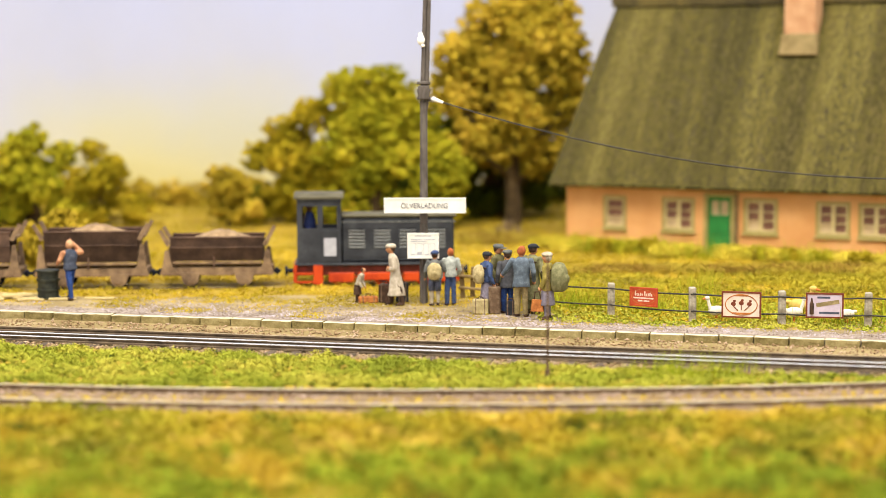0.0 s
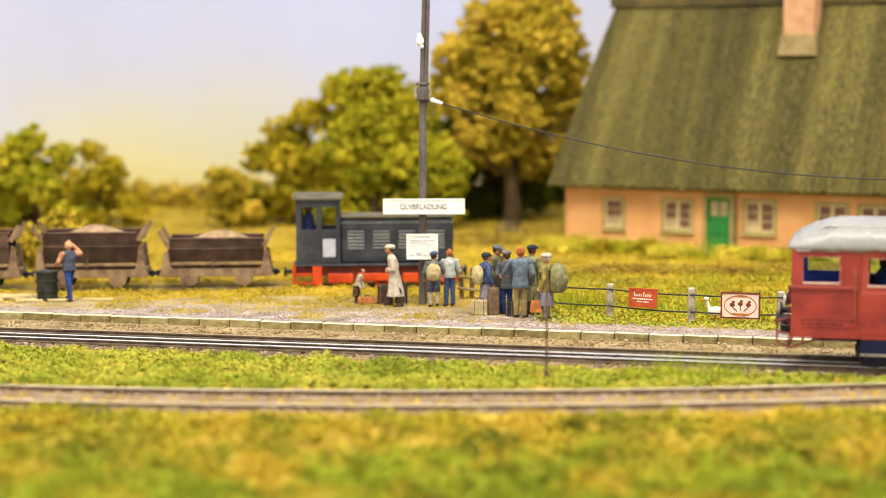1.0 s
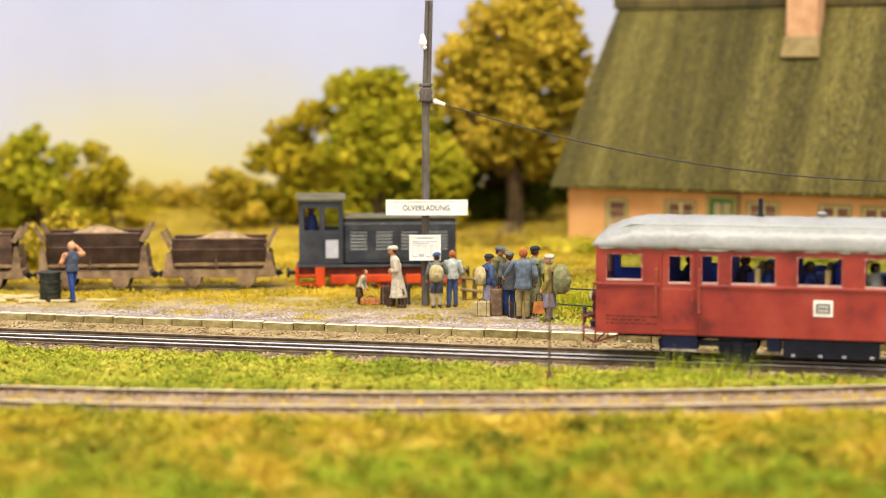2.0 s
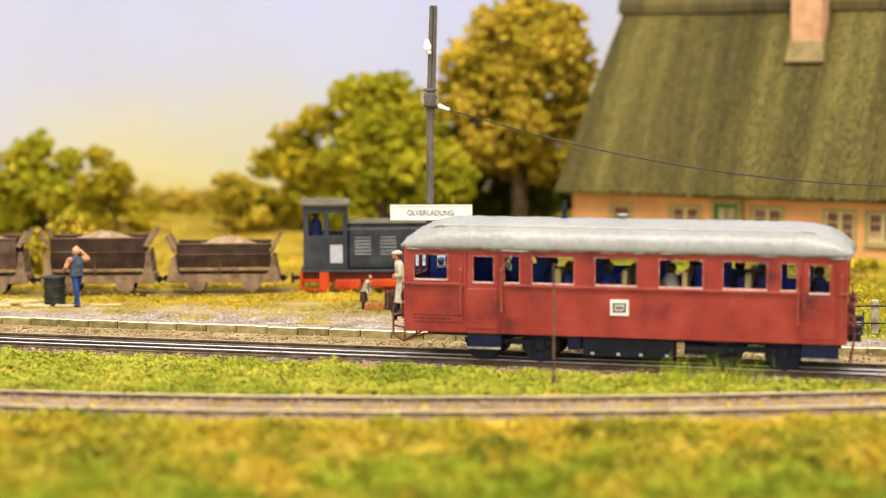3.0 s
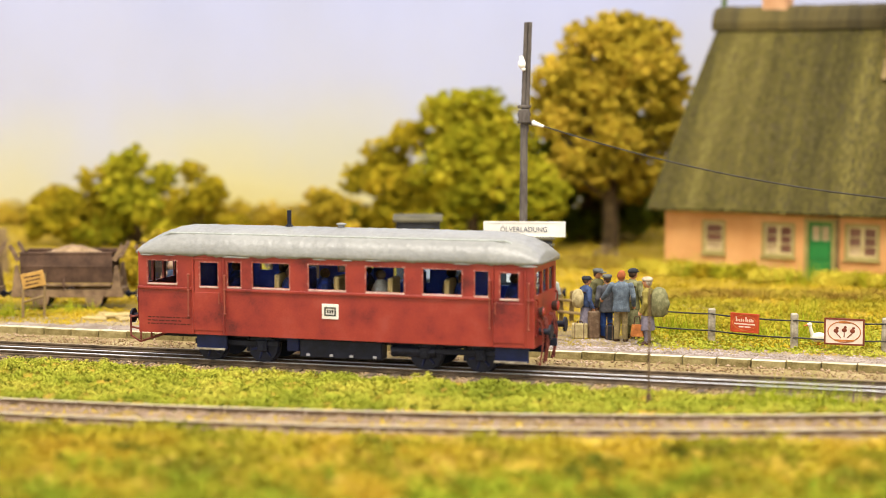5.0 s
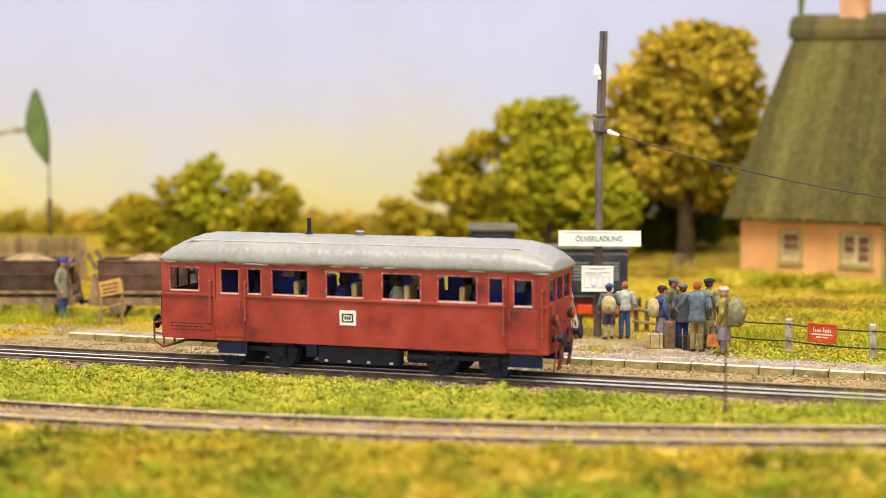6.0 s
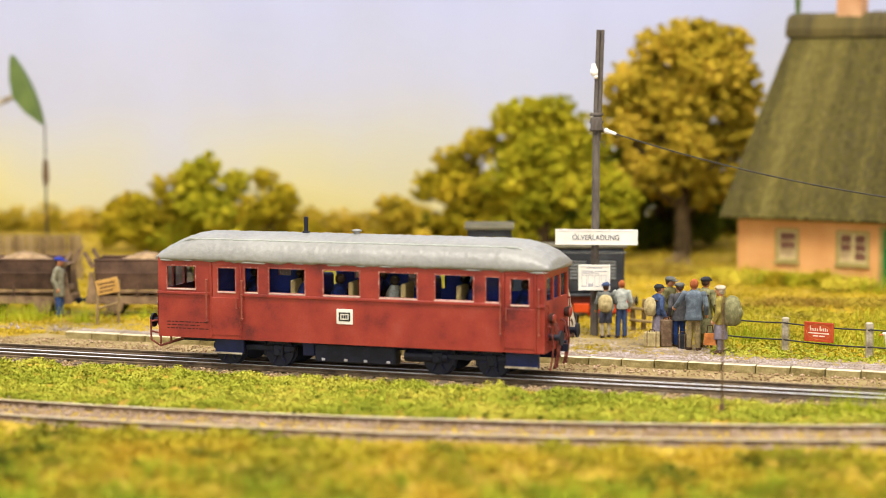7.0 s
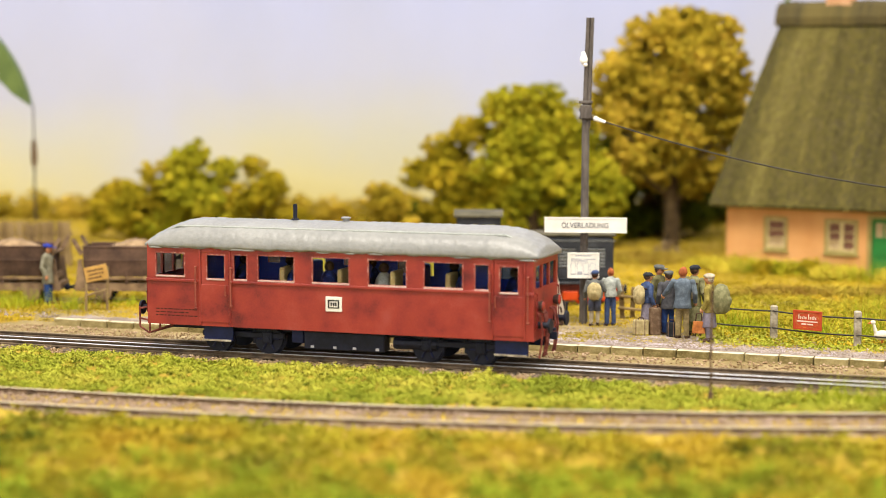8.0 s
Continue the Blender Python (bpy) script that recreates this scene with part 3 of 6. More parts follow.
def build_railcar():
    car = thing("railcar", P(0, 0, 0), "weathered dark red railcar with a pale grey roof", "railcar")
    x0, x1, z0, z1 = -59.3, 59.0, 7.8, 31.4
    bm = bmesh.new()
    pierced(bm, x0, x1, z0, z1, WIN, -CAR_W, -CAR_W + 0.8)
    pierced(bm, x0, x1, z0, z1, WIN, CAR_W - 0.8, CAR_W)
    ends = [(-10.4, -4.2, 22.0, 28.4), (-3.0, 3.0, 22.0, 28.4), (4.2, 10.4, 22.0, 28.4)]
    for ex, s in ((x0, 1), (x1, -1)):
        tmp = bmesh.new()
        pierced(tmp, -CAR_W + 0.8, CAR_W - 0.8, z0, z1, ends, 0, 0.8)
        bmesh.ops.transform(tmp, matrix=Matrix.Translation((ex, 0, 0)) @ Matrix.Rotation(radians(90 if s < 0 else -90), 4, "Z"), verts=tmp.verts)
        me = bpy.data.meshes.new("tmp")
        tmp.to_mesh(me)
        tmp.free()
        bm.from_mesh(me)
        bpy.data.meshes.remove(me)
    body = part("body", bm, M["red"], car)
    # raised waist rail, cantrail, door edges, rivet strips
    for y in (-CAR_W - 0.22, CAR_W - 0.02):
        for a, b in ((x0 - 0.2, -42.4), (-32.2, 46.8), (56.8, x1 + 0.2)):
            bm = bmesh.new()
            box(bm, a, b, y - 0.25 * (y < 0), y + 0.24 + 0.25 * (y > 0), 20.5, 21.3, bevel=0.12)
            part("waist_rail", bm, M["red"], body)
        for a, b in ((-42.1, -32.5), (47.2, 56.4)):
            bm = bmesh.new()
            for xx in (a, b):
                box(bm, xx - 0.3, xx + 0.3, y - 0.1, y + 0.26, 8.0, 30.6, bevel=0.1)
            # dark red strips paint the shadow gap inside each door edge
            for xx in (a + 0.42, b - 0.42):
                box(bm, xx - 0.07, xx + 0.07, y + 0.05, y + 0.25, 8.4, 30.2, slot=1)
            box(bm, a + 0.3, b - 0.3, y - 0.02, y + 0.24, 29.4, 29.9, bevel=0.08)
            box(bm, a + 0.3, b - 0.3, y + 0.02, y + 0.24, 9.0, 20.0, bevel=0.08)
            d = part("door", bm, [M["red"], M["red_dark"]], body)
            hx = b - 1.2 if a < 0 else a + 1.0
            bm = bmesh.new()
            rod(bm, (hx, y - 0.6, 17.0), (hx, y - 0.6, 20.0), 0.16)
            for z in (17.0, 20.0):
                rod(bm, (hx, y - 0.6, z), (hx, y + 0.1, z), 0.13)
            part("door_handle", bm, M["worn"], d)
        for hx, za, zb in ((-43.2, 13.0, 25.0), (-31.9, 14.0, 25.0), (46.6, 13.0, 26.0), (57.6, 13.0, 25.5)):
            bm = bmesh.new()
            rod(bm, (hx, y - 0.75, za), (hx, y - 0.75, zb), 0.24)
            for z in (za, (za + zb) / 2 + 1.5, zb):
                rod(bm, (hx, y - 0.75, z), (hx, y + 0.15, z), 0.2)
                ball(bm, (hx, y - 0.7, z), 0.42, seg=8)
            part("handrail", bm, M["worn"], body)
    # windows: pane and thin frame
    for y, s in ((-CAR_W, 1), (CAR_W, -1)):
        for a, b, c, d in WIN:
            bm = bmesh.new()
            pierced(bm, a - 0.25, b + 0.25, c - 0.25, d + 0.25, [(a + 0.12, b - 0.12, c + 0.12, d - 0.12)], min(y - 0.1 * s, y + 0.16 * s), max(y - 0.1 * s, y + 0.16 * s))
            w = part("window", bm, M["worn_frame"], body, "thin rubbed window frame")
            bm = bmesh.new()
            box(bm, a, b, min(y + 0.3 * s, y + 0.42 * s), max(y + 0.3 * s, y + 0.42 * s), c, d)
            g = part("pane", bm, M["glass"], w)
            g.visible_shadow = False
            bm = bmesh.new()
            box(bm, a - 0.05, b + 0.05, min(y - 0.2 * s, y + 0.1 * s), max(y - 0.2 * s, y + 0.1 * s), c - 0.5, c - 0.02, bevel=0.08)
            part("window_sill", bm, M["pale_edge"], w, "pale worn sill edge")
    # roof: an arched section swept along, drooping at both ends, its skin crumpled and its painted edge uneven
    bm = bmesh.new()
    arch = [(-13.1, 30.5), (-13.3, 31.2), (-13.1, 32.4), (-12.6, 33.6), (-11.8, 34.8), (-10.7, 35.9), (-9.4, 36.5), (-9.2, 36.75), (-7.6, 37.3), (-5.6, 37.85), (-3.4, 38.25), (-1.6, 38.45), (0, 38.5)]
    arch = arch + [(-a, b) for a, b in arch[-2::-1]]
    droop = [(-60.3, 0.0), (-59.4, 0.24), (-57.5, 0.48), (-54.0, 0.74), (-50.0, 0.93), (-46.0, 1.0), (46.0, 1.0), (50.0, 0.95), (54.5, 0.78), (57.8, 0.5), (59.6, 0.22), (60.3, 0.0)]
    dx, dk = [d[0] for d in droop], [d[1] for d in droop]
    rings = []
    for x in sorted(set(list(np.linspace(-60.3, 60.3, 260)) + dx)):
        k = float(np.interp(x, dx, dk))
        sh = 0.9 + 0.1 * min(1, k * 1.6)
        ring = []
        for i, (a, b) in enumerate(arch):
            z = 31.2 + (b - 31.2) * (0.1 + 0.9 * k) if b > 31.2 else b
            fold = 0.6 * noise.noise(Vector((x * 0.5, a * 0.22, 3))) + 1.1 * abs(noise.noise(Vector((x * 0.75 + a * 0.6, a * 0.6 - x * 0.2, 8))))
            z += 0.26 * fold * (1 if 1 < i < len(arch) - 2 else 0)
            if i in (0, len(arch) - 1):
                z += 0.55 * noise.noise(Vector((x * 0.22, a, 5))) + 0.3 * noise.noise(Vector((x * 0.8, a, 6)))
            ring.append(bm.verts.new((x, a * sh + 0.12 * noise.noise(Vector((x * 0.3, a, 1))), z)))
        rings.append(ring)
    for r0, r1 in zip(rings, rings[1:]):
        for i in range(len(arch) - 1):
            bm.faces.new((r0[i], r1[i], r1[i + 1], r0[i + 1]))
    for r in (rings[0], rings[-1]):
        bm.faces.new(r)
    bm.faces.new([r[0] for r in rings] + [r[-1] for r in rings[::-1]])
    bmesh.ops.recalc_face_normals(bm, faces=bm.faces[:])
    roof = part("roof", bm, M["roof_grey"], car, "pale grey crumpled roof with uneven painted edge", smooth=True)
    for y in (-9.3, 9.3):
        bm = bmesh.new()
        rod(bm, (-50.5, y, 36.6), (50, y, 36.6), 0.34, seg=6)
        for e, f in ((-50.5, -58.6), (50, 58.0)):
            rod(bm, (e, y, 36.6), (f, y * 0.9, 33.3 if f < 0 else 33.6), 0.34, 0.2, seg=6)
        part("roof_seam", bm, M["seam"], roof)
    rr = random.Random(3)
    for x in sorted(rr.uniform(-57, 57) for _ in range(14)):
        bm = bmesh.new()
        w = rr.uniform(0.8, 3.2)
        ball(bm, (x + rr.uniform(-1, 1), -13.0, 30.5 + rr.uniform(-0.35, 0.1)), (w, 0.2, rr.uniform(0.1, 0.26)), seg=8)
        part("paint_bead", bm, M["roof_grey"], roof)
    bm = bmesh.new()
    rod(bm, (-17.2, 0, 38.2), (-17.2, 0, 43.2), 0.62, seg=12)
    rod(bm, (-17.2, 0, 38.2), (-17.2, 0, 39.0), 1.3, 1.0, seg=12)
    part("exhaust_pipe", bm, M["black"], roof, "black exhaust pipe")
    bm = bmesh.new()
    rod(bm, (-1.2, 0, 38.2), (-1.2, 0, 39.3), 1.1, 0.9, seg=12)
    ball(bm, (-1.2, 0, 39.5), (1.5, 1.5, 0.45))
    part("roof_vent", bm, M["roof_grey"], roof)
    # emblem plate
    bm = bmesh.new()
    box(bm, -2.5, 2.5, -CAR_W - 0.3, -CAR_W - 0.02, 13.7, 18.0, bevel=0.1)
    plate = part("emblem_plate", bm, M["white"], car, "white square plate with a dark framed mark")
    bm = bmesh.new()
    pierced(bm, -1.75, 1.75, 14.6, 17.1, [(-1.3, 1.3, 15.0, 16.7)], -CAR_W - 0.36, -CAR_W - 0.29)
    for i in range(3):
        box(bm, -0.95 + i * 0.7, -0.45 + i * 0.7, -CAR_W - 0.36, -CAR_W - 0.29, 15.35, 16.35)
    part("mark", bm, M["ink"], plate)
    # small print on the lower side
    for i, (a, b) in enumerate(((-56.5, -44.0), (-56.5, -46.0), (-56.5, -43.0))):
        bm = bmesh.new()
        x = a
        while x < b:
            w = rr.uniform(0.6, 1.9)
            box(bm, x, x + w, -CAR_W - 0.05, -CAR_W - 0.005, 12.2 - i * 0.95, 12.52 - i * 0.95)
            x += w + 0.35
        part("print_line", bm, M["fade_ink"], body, "faded dark print bar")
    # floor, seats, passengers
    bm = bmesh.new()
    box(bm, x0 + 0.9, x1 - 0.9, -CAR_W + 0.9, CAR_W - 0.9, 8.2, 10.0)
    part("floor", bm, M["navy"], car)
    bm = bmesh.new()
    pierced(bm, x0 + 1, x1 - 1, 10.0, 30.6, [(a, b, c + (2.6 if k in (2, 4, 6) else 0.4), d) for k, (a, b, c, d) in enumerate(WIN)], CAR_W - 1.3, CAR_W - 0.95)
    part("lining", bm, M["lining"], car, "dark blue lining")
    for x in (-45.0, 40.6):
        bm = bmesh.new()
        box(bm, x - 0.4, x + 0.4, -CAR_W + 2.5, CAR_W - 1.6, 10.0, 30.0)
        part("partition", bm, M["lining"], car)
    for x in (-17.0, 1.0, 17.0, 33.5):
        for y in (-7.0, 7.0):
            bm = bmesh.new()
            box(bm, x - 0.8, x + 0.8, y - 3.6, y + 3.6, 10.0, 25.6, bevel=0.35)
            seat = part("seat", bm, M["tan"], car)
            bm = bmesh.new()
            box(bm, x - 4.0, x - 0.9, y - 4.2, y + 4.2, 10.0, 15.0 if y < 0 else 23.0, bevel=0.5)
            box(bm, x + 0.9, x + 4.0, y - 4.2, y + 4.2, 10.0, 15.0 if y < 0 else 26.0, bevel=0.5)
            part("cushion", bm, M["lining"], seat, "dark blue cushion")
    for x, y, c in ((-14.2, -7, "c_navy"), (-3.8, -6.5, "c_navy"), (4.4, 6, "c_navy"), (-21.5, 6, "c_navy"), (37.0, -6, "c_navy"), (12.8, -6, "c_white"), (17.8, 6, "c_navy"), (30.0, 6, "c_navy"), (51.5, -5, "c_navy"), (-36, 5, "c_navy")):
        bm = bmesh.new()
        ball(bm, (x, y, 19.5), (2.9, 3.2, 5.6))
        ball(bm, (x, y, 26.0), 1.5, slot=1)
        part("passenger_figurine", bm, [M[c], M["c_brown"]], car)
    # underframe, boxes, steps
    bm = bmesh.new()
    box(bm, -54, 55, -8, 8, 6.3, 8.1, bevel=0.3)
    part("underframe", bm, M["black"], car)
    bm = bmesh.new()
    box(bm, -10.2, 14.5, -10.6, -5.5, 2.2, 7.6, bevel=0.4)
    eb = part("engine_box", bm, M["black"], car)
    for x in (-7.5, -0.5, 5.5, 12.5):
        bm = bmesh.new()
        box(bm, x - 0.5, x + 0.5, -10.85, -10.55, 2.7, 3.4, bevel=0.05)
        part("catch", bm, M["pale_ink"], eb)
    bm = bmesh.new()
    box(bm, -14.5, -10.6, -9.6, -4.5, 3.6, 7.8, bevel=0.3)
    part("battery_box", bm, M["navy"], car)
    bm = bmesh.new()
    rod(bm, (17, -8.5, 5.0), (30, -8.5, 5.0), 1.7, seg=12)
    part("air_tank", bm, M["black"], car)
    for a, b in ((-41.6, -32.4), (47.6, 57.0)):
        for s in (-1, 1):
            bm = bmesh.new()
            y = s * 11.2
            box(bm, a, b, y - 1.1, y + 1.1, 3.5, 3.9, bevel=0.1)
            box(bm, a, b, min(y - s * 1.0, y), max(y - s * 1.0, y), 3.9, 8.3)
            st = part("step", bm, M["navy"], car, "dark blue step with a worn pale edge")
            bm = bmesh.new()
            box(bm, a, b, y + s * 1.1 - 0.12, y + s * 1.1 + 0.12, 3.45, 3.95)
            part("step_edge", bm, M["post"], st)
    for bx in (-30.0, 35.0):
        for s in (-1, 1):
            bm = bmesh.new()
            box(bm, bx - 13, bx + 13, s * 9.0 - 0.6, s * 9.0 + 0.6, 4.6, 6.2, bevel=0.2)
            for dx in (-8.0, 8.0):
                box(bm, bx + dx - 1.5, bx + dx + 1.5, s * 9.4 - 0.9, s * 9.4 + 0.9, 3.2, 6.6, bevel=0.3)
                rod(bm, (bx + dx, s * 9.4, 4.5), (bx + dx, s * 10.7, 4.5), 0.9, seg=10)
                for k in range(5):
                    box(bm, bx + dx - 3.2 + k * 0.25, bx + dx + 3.2 - k * 0.25, s * 9.3 - 0.5, s * 9.3 + 0.5, 6.6 + k * 0.3, 6.85 + k * 0.3)
            for dx in (-3.4, 3.4):
                rod(bm, (bx + dx, s * 8.8, 3.0), (bx + dx, s * 8.8, 7.8), 0.5)
            part("bogie_frame", bm, M["black"], car)
        for dx in (-8.0, 8.0):
            bm = bmesh.new()
            rod(bm, (0, -9.4, 0), (0, 9.4, 0), 0.7)
            for s in (-1, 1):
                rod(bm, (0, s * 7.6, 0), (0, s * 9.0, 0), 4.4, seg=24)
                rod(bm, (0, s * 6.9, 0), (0, s * 7.6, 0), 5.0, seg=24)
                for k in range(6):
                    a = k * math.pi / 3
                    rod(bm, (1.0 * math.cos(a), s * 9.1, 1.0 * math.sin(a)), (3.5 * math.cos(a), s * 9.1, 3.5 * math.sin(a)), 0.35, seg=6, slot=1)
            wheelsets.append(part("wheelset", bm, [M["black"], M["navy"]], car, at=P(bx + dx, 0, 4.4)))
            wheel_places.append((bx + dx, 4.4))
    # ends: buffers, coupling, hoses, lamps, guard bars
    for ex, s in ((x0, -1), (x1, 1)):
        for y in (-8.6, 8.6):
            bm = bmesh.new()
            rod(bm, (ex, y, 12.0), (ex + s * 3.4, y, 12.0), 1.0, 0.8, seg=12)
            rod(bm, (ex + s * 3.4, y, 12.0), (ex + s * 4.0, y, 12.0), 2.1, seg=16)
            part("buffer", bm, M["black"], car)
            bm = bmesh.new()
            rod(bm, (ex, y, 17.2), (ex + s * 1.6, y, 17.2), 1.2, 1.7, seg=14)
            hl = part("headlight", bm, M["chrome"], car)
            bm = bmesh.new()
            ball(bm, (ex + s * 1.6, y, 17.2), (0.5, 1.5, 1.5))
            part("lens", bm, M["porcelain"] if s < 0 else M["lamp_red"], hl)
        bm = bmesh.new()
        rod(bm, (ex, 0, 9.8), (ex + s * 3.0, 0, 9.8), 0.5)
        box(bm, ex + min(0, s * 3.4), ex + max(0, s * 3.4), -0.5, 0.5, 7.0, 9.2, bevel=0.2)
        part("coupling", bm, M["black"], car)
        if s < 0:
            for y in (-10.6, 10.6):
                bm = bmesh.new()
                bars = [((ex - 3.6, y, 12.5), (ex - 3.6, y, 6.4)), ((ex - 3.6, y, 6.4), (ex - 0.6, y, 4.7)), ((ex - 0.6, y, 4.7), (ex + 8.5, y, 7.9)),
                        ((ex - 0.4, y, 4.8), (ex - 0.4, y, 8.6)), ((ex + 3.0, y, 6.0), (ex + 3.0, y, 8.2)), ((ex - 3.6, y, 8.9), (ex + 1.0, y, 8.2)), ((ex - 3.6, y, 11.8), (ex, y, 12.6))]
                for a, b in bars:
                    rod(bm, a, b, 0.3, seg=6)
                part("guard_bar", bm, M["rust_red"], car, "rusty red guard lattice")
            bm = bmesh.new()
            rod(bm, (ex - 0.6, -10.6, 4.7), (ex - 0.6, 10.6, 4.7), 0.3, seg=6)
            part("cross_bar", bm, M["rust_red"], car)
        for y in (-10.2, -6.0, -4.6, -3.2, 4.0, 6.2) if s > 0 else ():
            bm = bmesh.new()
            pts = [(ex, y, 15.5), (ex + s * 1.2, y, 15.0), (ex + s * 1.9, y + 0.2, 10.5), (ex + s * 1.6, y + 0.4, 7.0), (ex + s * 0.9, y + 0.7, 3.2)]
            for a, b in zip(pts, pts[1:]):
                rod(bm, a, b, 0.28, seg=6)
            ball(bm, pts[-1], 0.45, seg=7)
            part("hose", bm, M["rust_red"], car)
        for y in (-11.3, 11.3):
            bm = bmesh.new()
            rod(bm, (ex + s * 0.7, y, 11), (ex + s * 0.7, y, 21), 0.18)
            for z in (11, 21):
                rod(bm, (ex, y, z), (ex + s * 0.7, y, z), 0.16)
            part("end_handrail", bm, M["red_dark"], car)
        for a, b, c, d in ends:
            bm = bmesh.new()
            box(bm, ex - s * 0.5 - 0.05, ex - s * 0.5 + 0.05, a, b, c, d)
            g = part("end_pane", bm, M["glass"], body)
            g.visible_shadow = False
    return car


wheelsets, wheel_places = [], []
railcar = build_railcar()


# ---- the thatched cottage; x along its front wall, y into it ----
HOUSE = P(52.1, 764.4, 0, rz=-27.5)


def window_parts(parent, a, b, c, d, leaves, cols, rows):
    bm = bmesh.new()
    pierced(bm, a, b, c, d, [(a + 1.0, b - 1.0, c + 1.0, d - 1.0)], -0.5, 0.9)
    w = part("window", bm, M["frame_green"], parent)
    bm = bmesh.new()
    box(bm, a - 0.5, b + 0.5, -1.2, 0.5, c - 0.8, c + 0.1, bevel=0.2)
    part("sill", bm, M["frame_green"], w)
    n = leaves
    wide = (b - a - 2.0) / n
    for i in range(n):
        p, q = a + 1.0 + i * wide, a + 1.0 + (i + 1) * wide
        bm = bmesh.new()
        pierced(bm, p, q, c + 1.0, d - 1.0, [(p + 0.75, q - 0.75, c + 1.8, d - 1.8)], 0.1, 0.8)
        for k in range(1, rows):
            z = c + 1.8 + (d - c - 3.6) * k / rows
            box(bm, p + 0.75, q - 0.75, 0.15, 0.6, z - 0.2, z + 0.2)
        s = part("sash", bm, M["frame_cream"], w)
        for k in range(rows):
            za, zb = c + 1.8 + (d - c - 3.6) * k / rows, c + 1.8 + (d - c - 3.6) * (k + 1) / rows
            bm = bmesh.new()
            box(bm, p + 0.7, q - 0.7, 0.9, 1.2, za, zb)
            part("pane", bm, M["curtain"] if k == 0 and i % 2 == 0 else M["dark_pane"], s)


def build_house():
    h = thing("cottage", HOUSE, "salmon plastered cottage with a steep mossy thatched roof and green door", "house")
    L, D, WZ = 215.0, 92.0, 30.0
    wins = [(17.0, 27.2, 9.3, 23.3, 1), (43.2, 57.2, 9.3, 23.3, 2), (78.0, 92.2, 9.6, 23.9, 2), (107.8, 121.5, 9.6, 23.6, 2), (124.8, 138.6, 9.6, 23.5, 2), (160, 174, 9.6, 23.6, 2), (184, 198, 9.6, 23.6, 2)]
    door = (62.2, 73.2, -1.0, 24.6)
    bm = bmesh.new()
    pierced(bm, 0, L, -3, WZ, [w[:4] for w in wins] + [door], 0, 3)
    part("wall", bm, M["wall"], h)
    for a, b, c, d in ((0, 3, 3, D), (L - 3, L, 3, D)):
        bm = bmesh.new()
        box(bm, a, b, c, d, -3, WZ)
        part("wall", bm, M["wall"], h)
    bm = bmesh.new()
    box(bm, 3, L - 3, D - 3, D, -3, WZ)
    part("wall", bm, M["wall"], h)
    bm = bmesh.new()
    box(bm, 3, L - 3, 3, D - 3, WZ - 3, WZ - 1)
    part("loft_floor", bm, M["old_wood"], h)
    for a, b, c, d, n in wins:
        window_parts(h, a, b, c, d, n, 1, 3)
    a, b, c, d = door
    bm = bmesh.new()
    pierced(bm, a - 1.0, b + 1.0, -1, d + 1.0, [(a + 0.6, b - 0.6, -2, d - 0.6)], -0.6, 1.2)
    part("door_frame", bm, M["frame_green"], h)
    bm = bmesh.new()
    pierced(bm, a + 0.6, b - 0.6, -0.5, d - 0.6, [(a + 1.9, a + 5.2, 16.5, 22.5), (b - 5.2, b - 1.9, 16.5, 22.5)], 0.6, 1.6)
    for z0, z1 in ((1.5, 7.5), (9, 14.5)):
        for p, q in ((a + 1.9, a + 5.2), (b - 5.2, b - 1.9)):
            box(bm, p, q, 0.35, 0.7, z0, z1, bevel=0.2)
    dr = part("door", bm, M["door_green"], h, "green panelled door with two small panes")
    for p, q in ((a + 1.9, a + 5.2), (b - 5.2, b - 1.9)):
        bm = bmesh.new()
        box(bm, p, q, 1.0, 1.3, 16.5, 22.5)
        part("pane", bm, M["curtain"], dr)
    bm = bmesh.new()
    rod(bm, (b - 1.2, 0.6, 11.5), (b - 1.2, -0.4, 11.5), 0.3)
    part("door_knob", bm, M["chrome"], dr)
    bm = bmesh.new()
    box(bm, a - 1, b + 1, -5, -0.5, -2.5, -0.4, bevel=0.3)
    part("doorstep", bm, M["post"], h)
    bm = bmesh.new()
    rod(bm, (75.2, -1.0, -1), (75.2, -1.0, 26), 0.7)
    part("downpipe", bm, M["old_wood"], h)
    # thatch: a thick hipped shell with softened, sagging faces
    ez, ry, rz = 28.2, D / 2, 110.2
    bm = bmesh.new()
    nx, ny = 72, 34
    xs = np.linspace(0, 1, nx + 1)

    def front(i, j, lift=0.0):
        t = j / ny
        z = ez + (rz - ez) * t
        y = -6.5 + (ry + 6.5) * t ** 1.02
        xa, xb = -5.5 + (6.5 + 5.5) * t ** 0.97, L + 7 - 16 * t
        x = xa + (xb - xa) * xs[i]
        w = 0.4 * noise.noise(Vector((x * 0.06, z * 0.02, 2))) + 0.25 * noise.noise(Vector((x * 0.4, z * 0.12, 7)))
        return Vector((x, y - 0.85 * w, z + 0.5 * w))

    grid = [[bm.verts.new(front(i, j)) for i in range(nx + 1)] for j in range(ny + 1)]
    for j in range(ny):
        for i in range(nx):
            bm.faces.new((grid[j][i], grid[j][i + 1], grid[j + 1][i + 1], grid[j + 1][i]))
    back = [[bm.verts.new((front(i, j).x, D - front(i, j).y, front(i, j).z)) for i in range(nx + 1)] for j in range(0, ny + 1, ny)]
    for i in range(nx):
        bm.faces.new((back[0][i + 1], back[0][i], back[1][i], back[1][i + 1]))
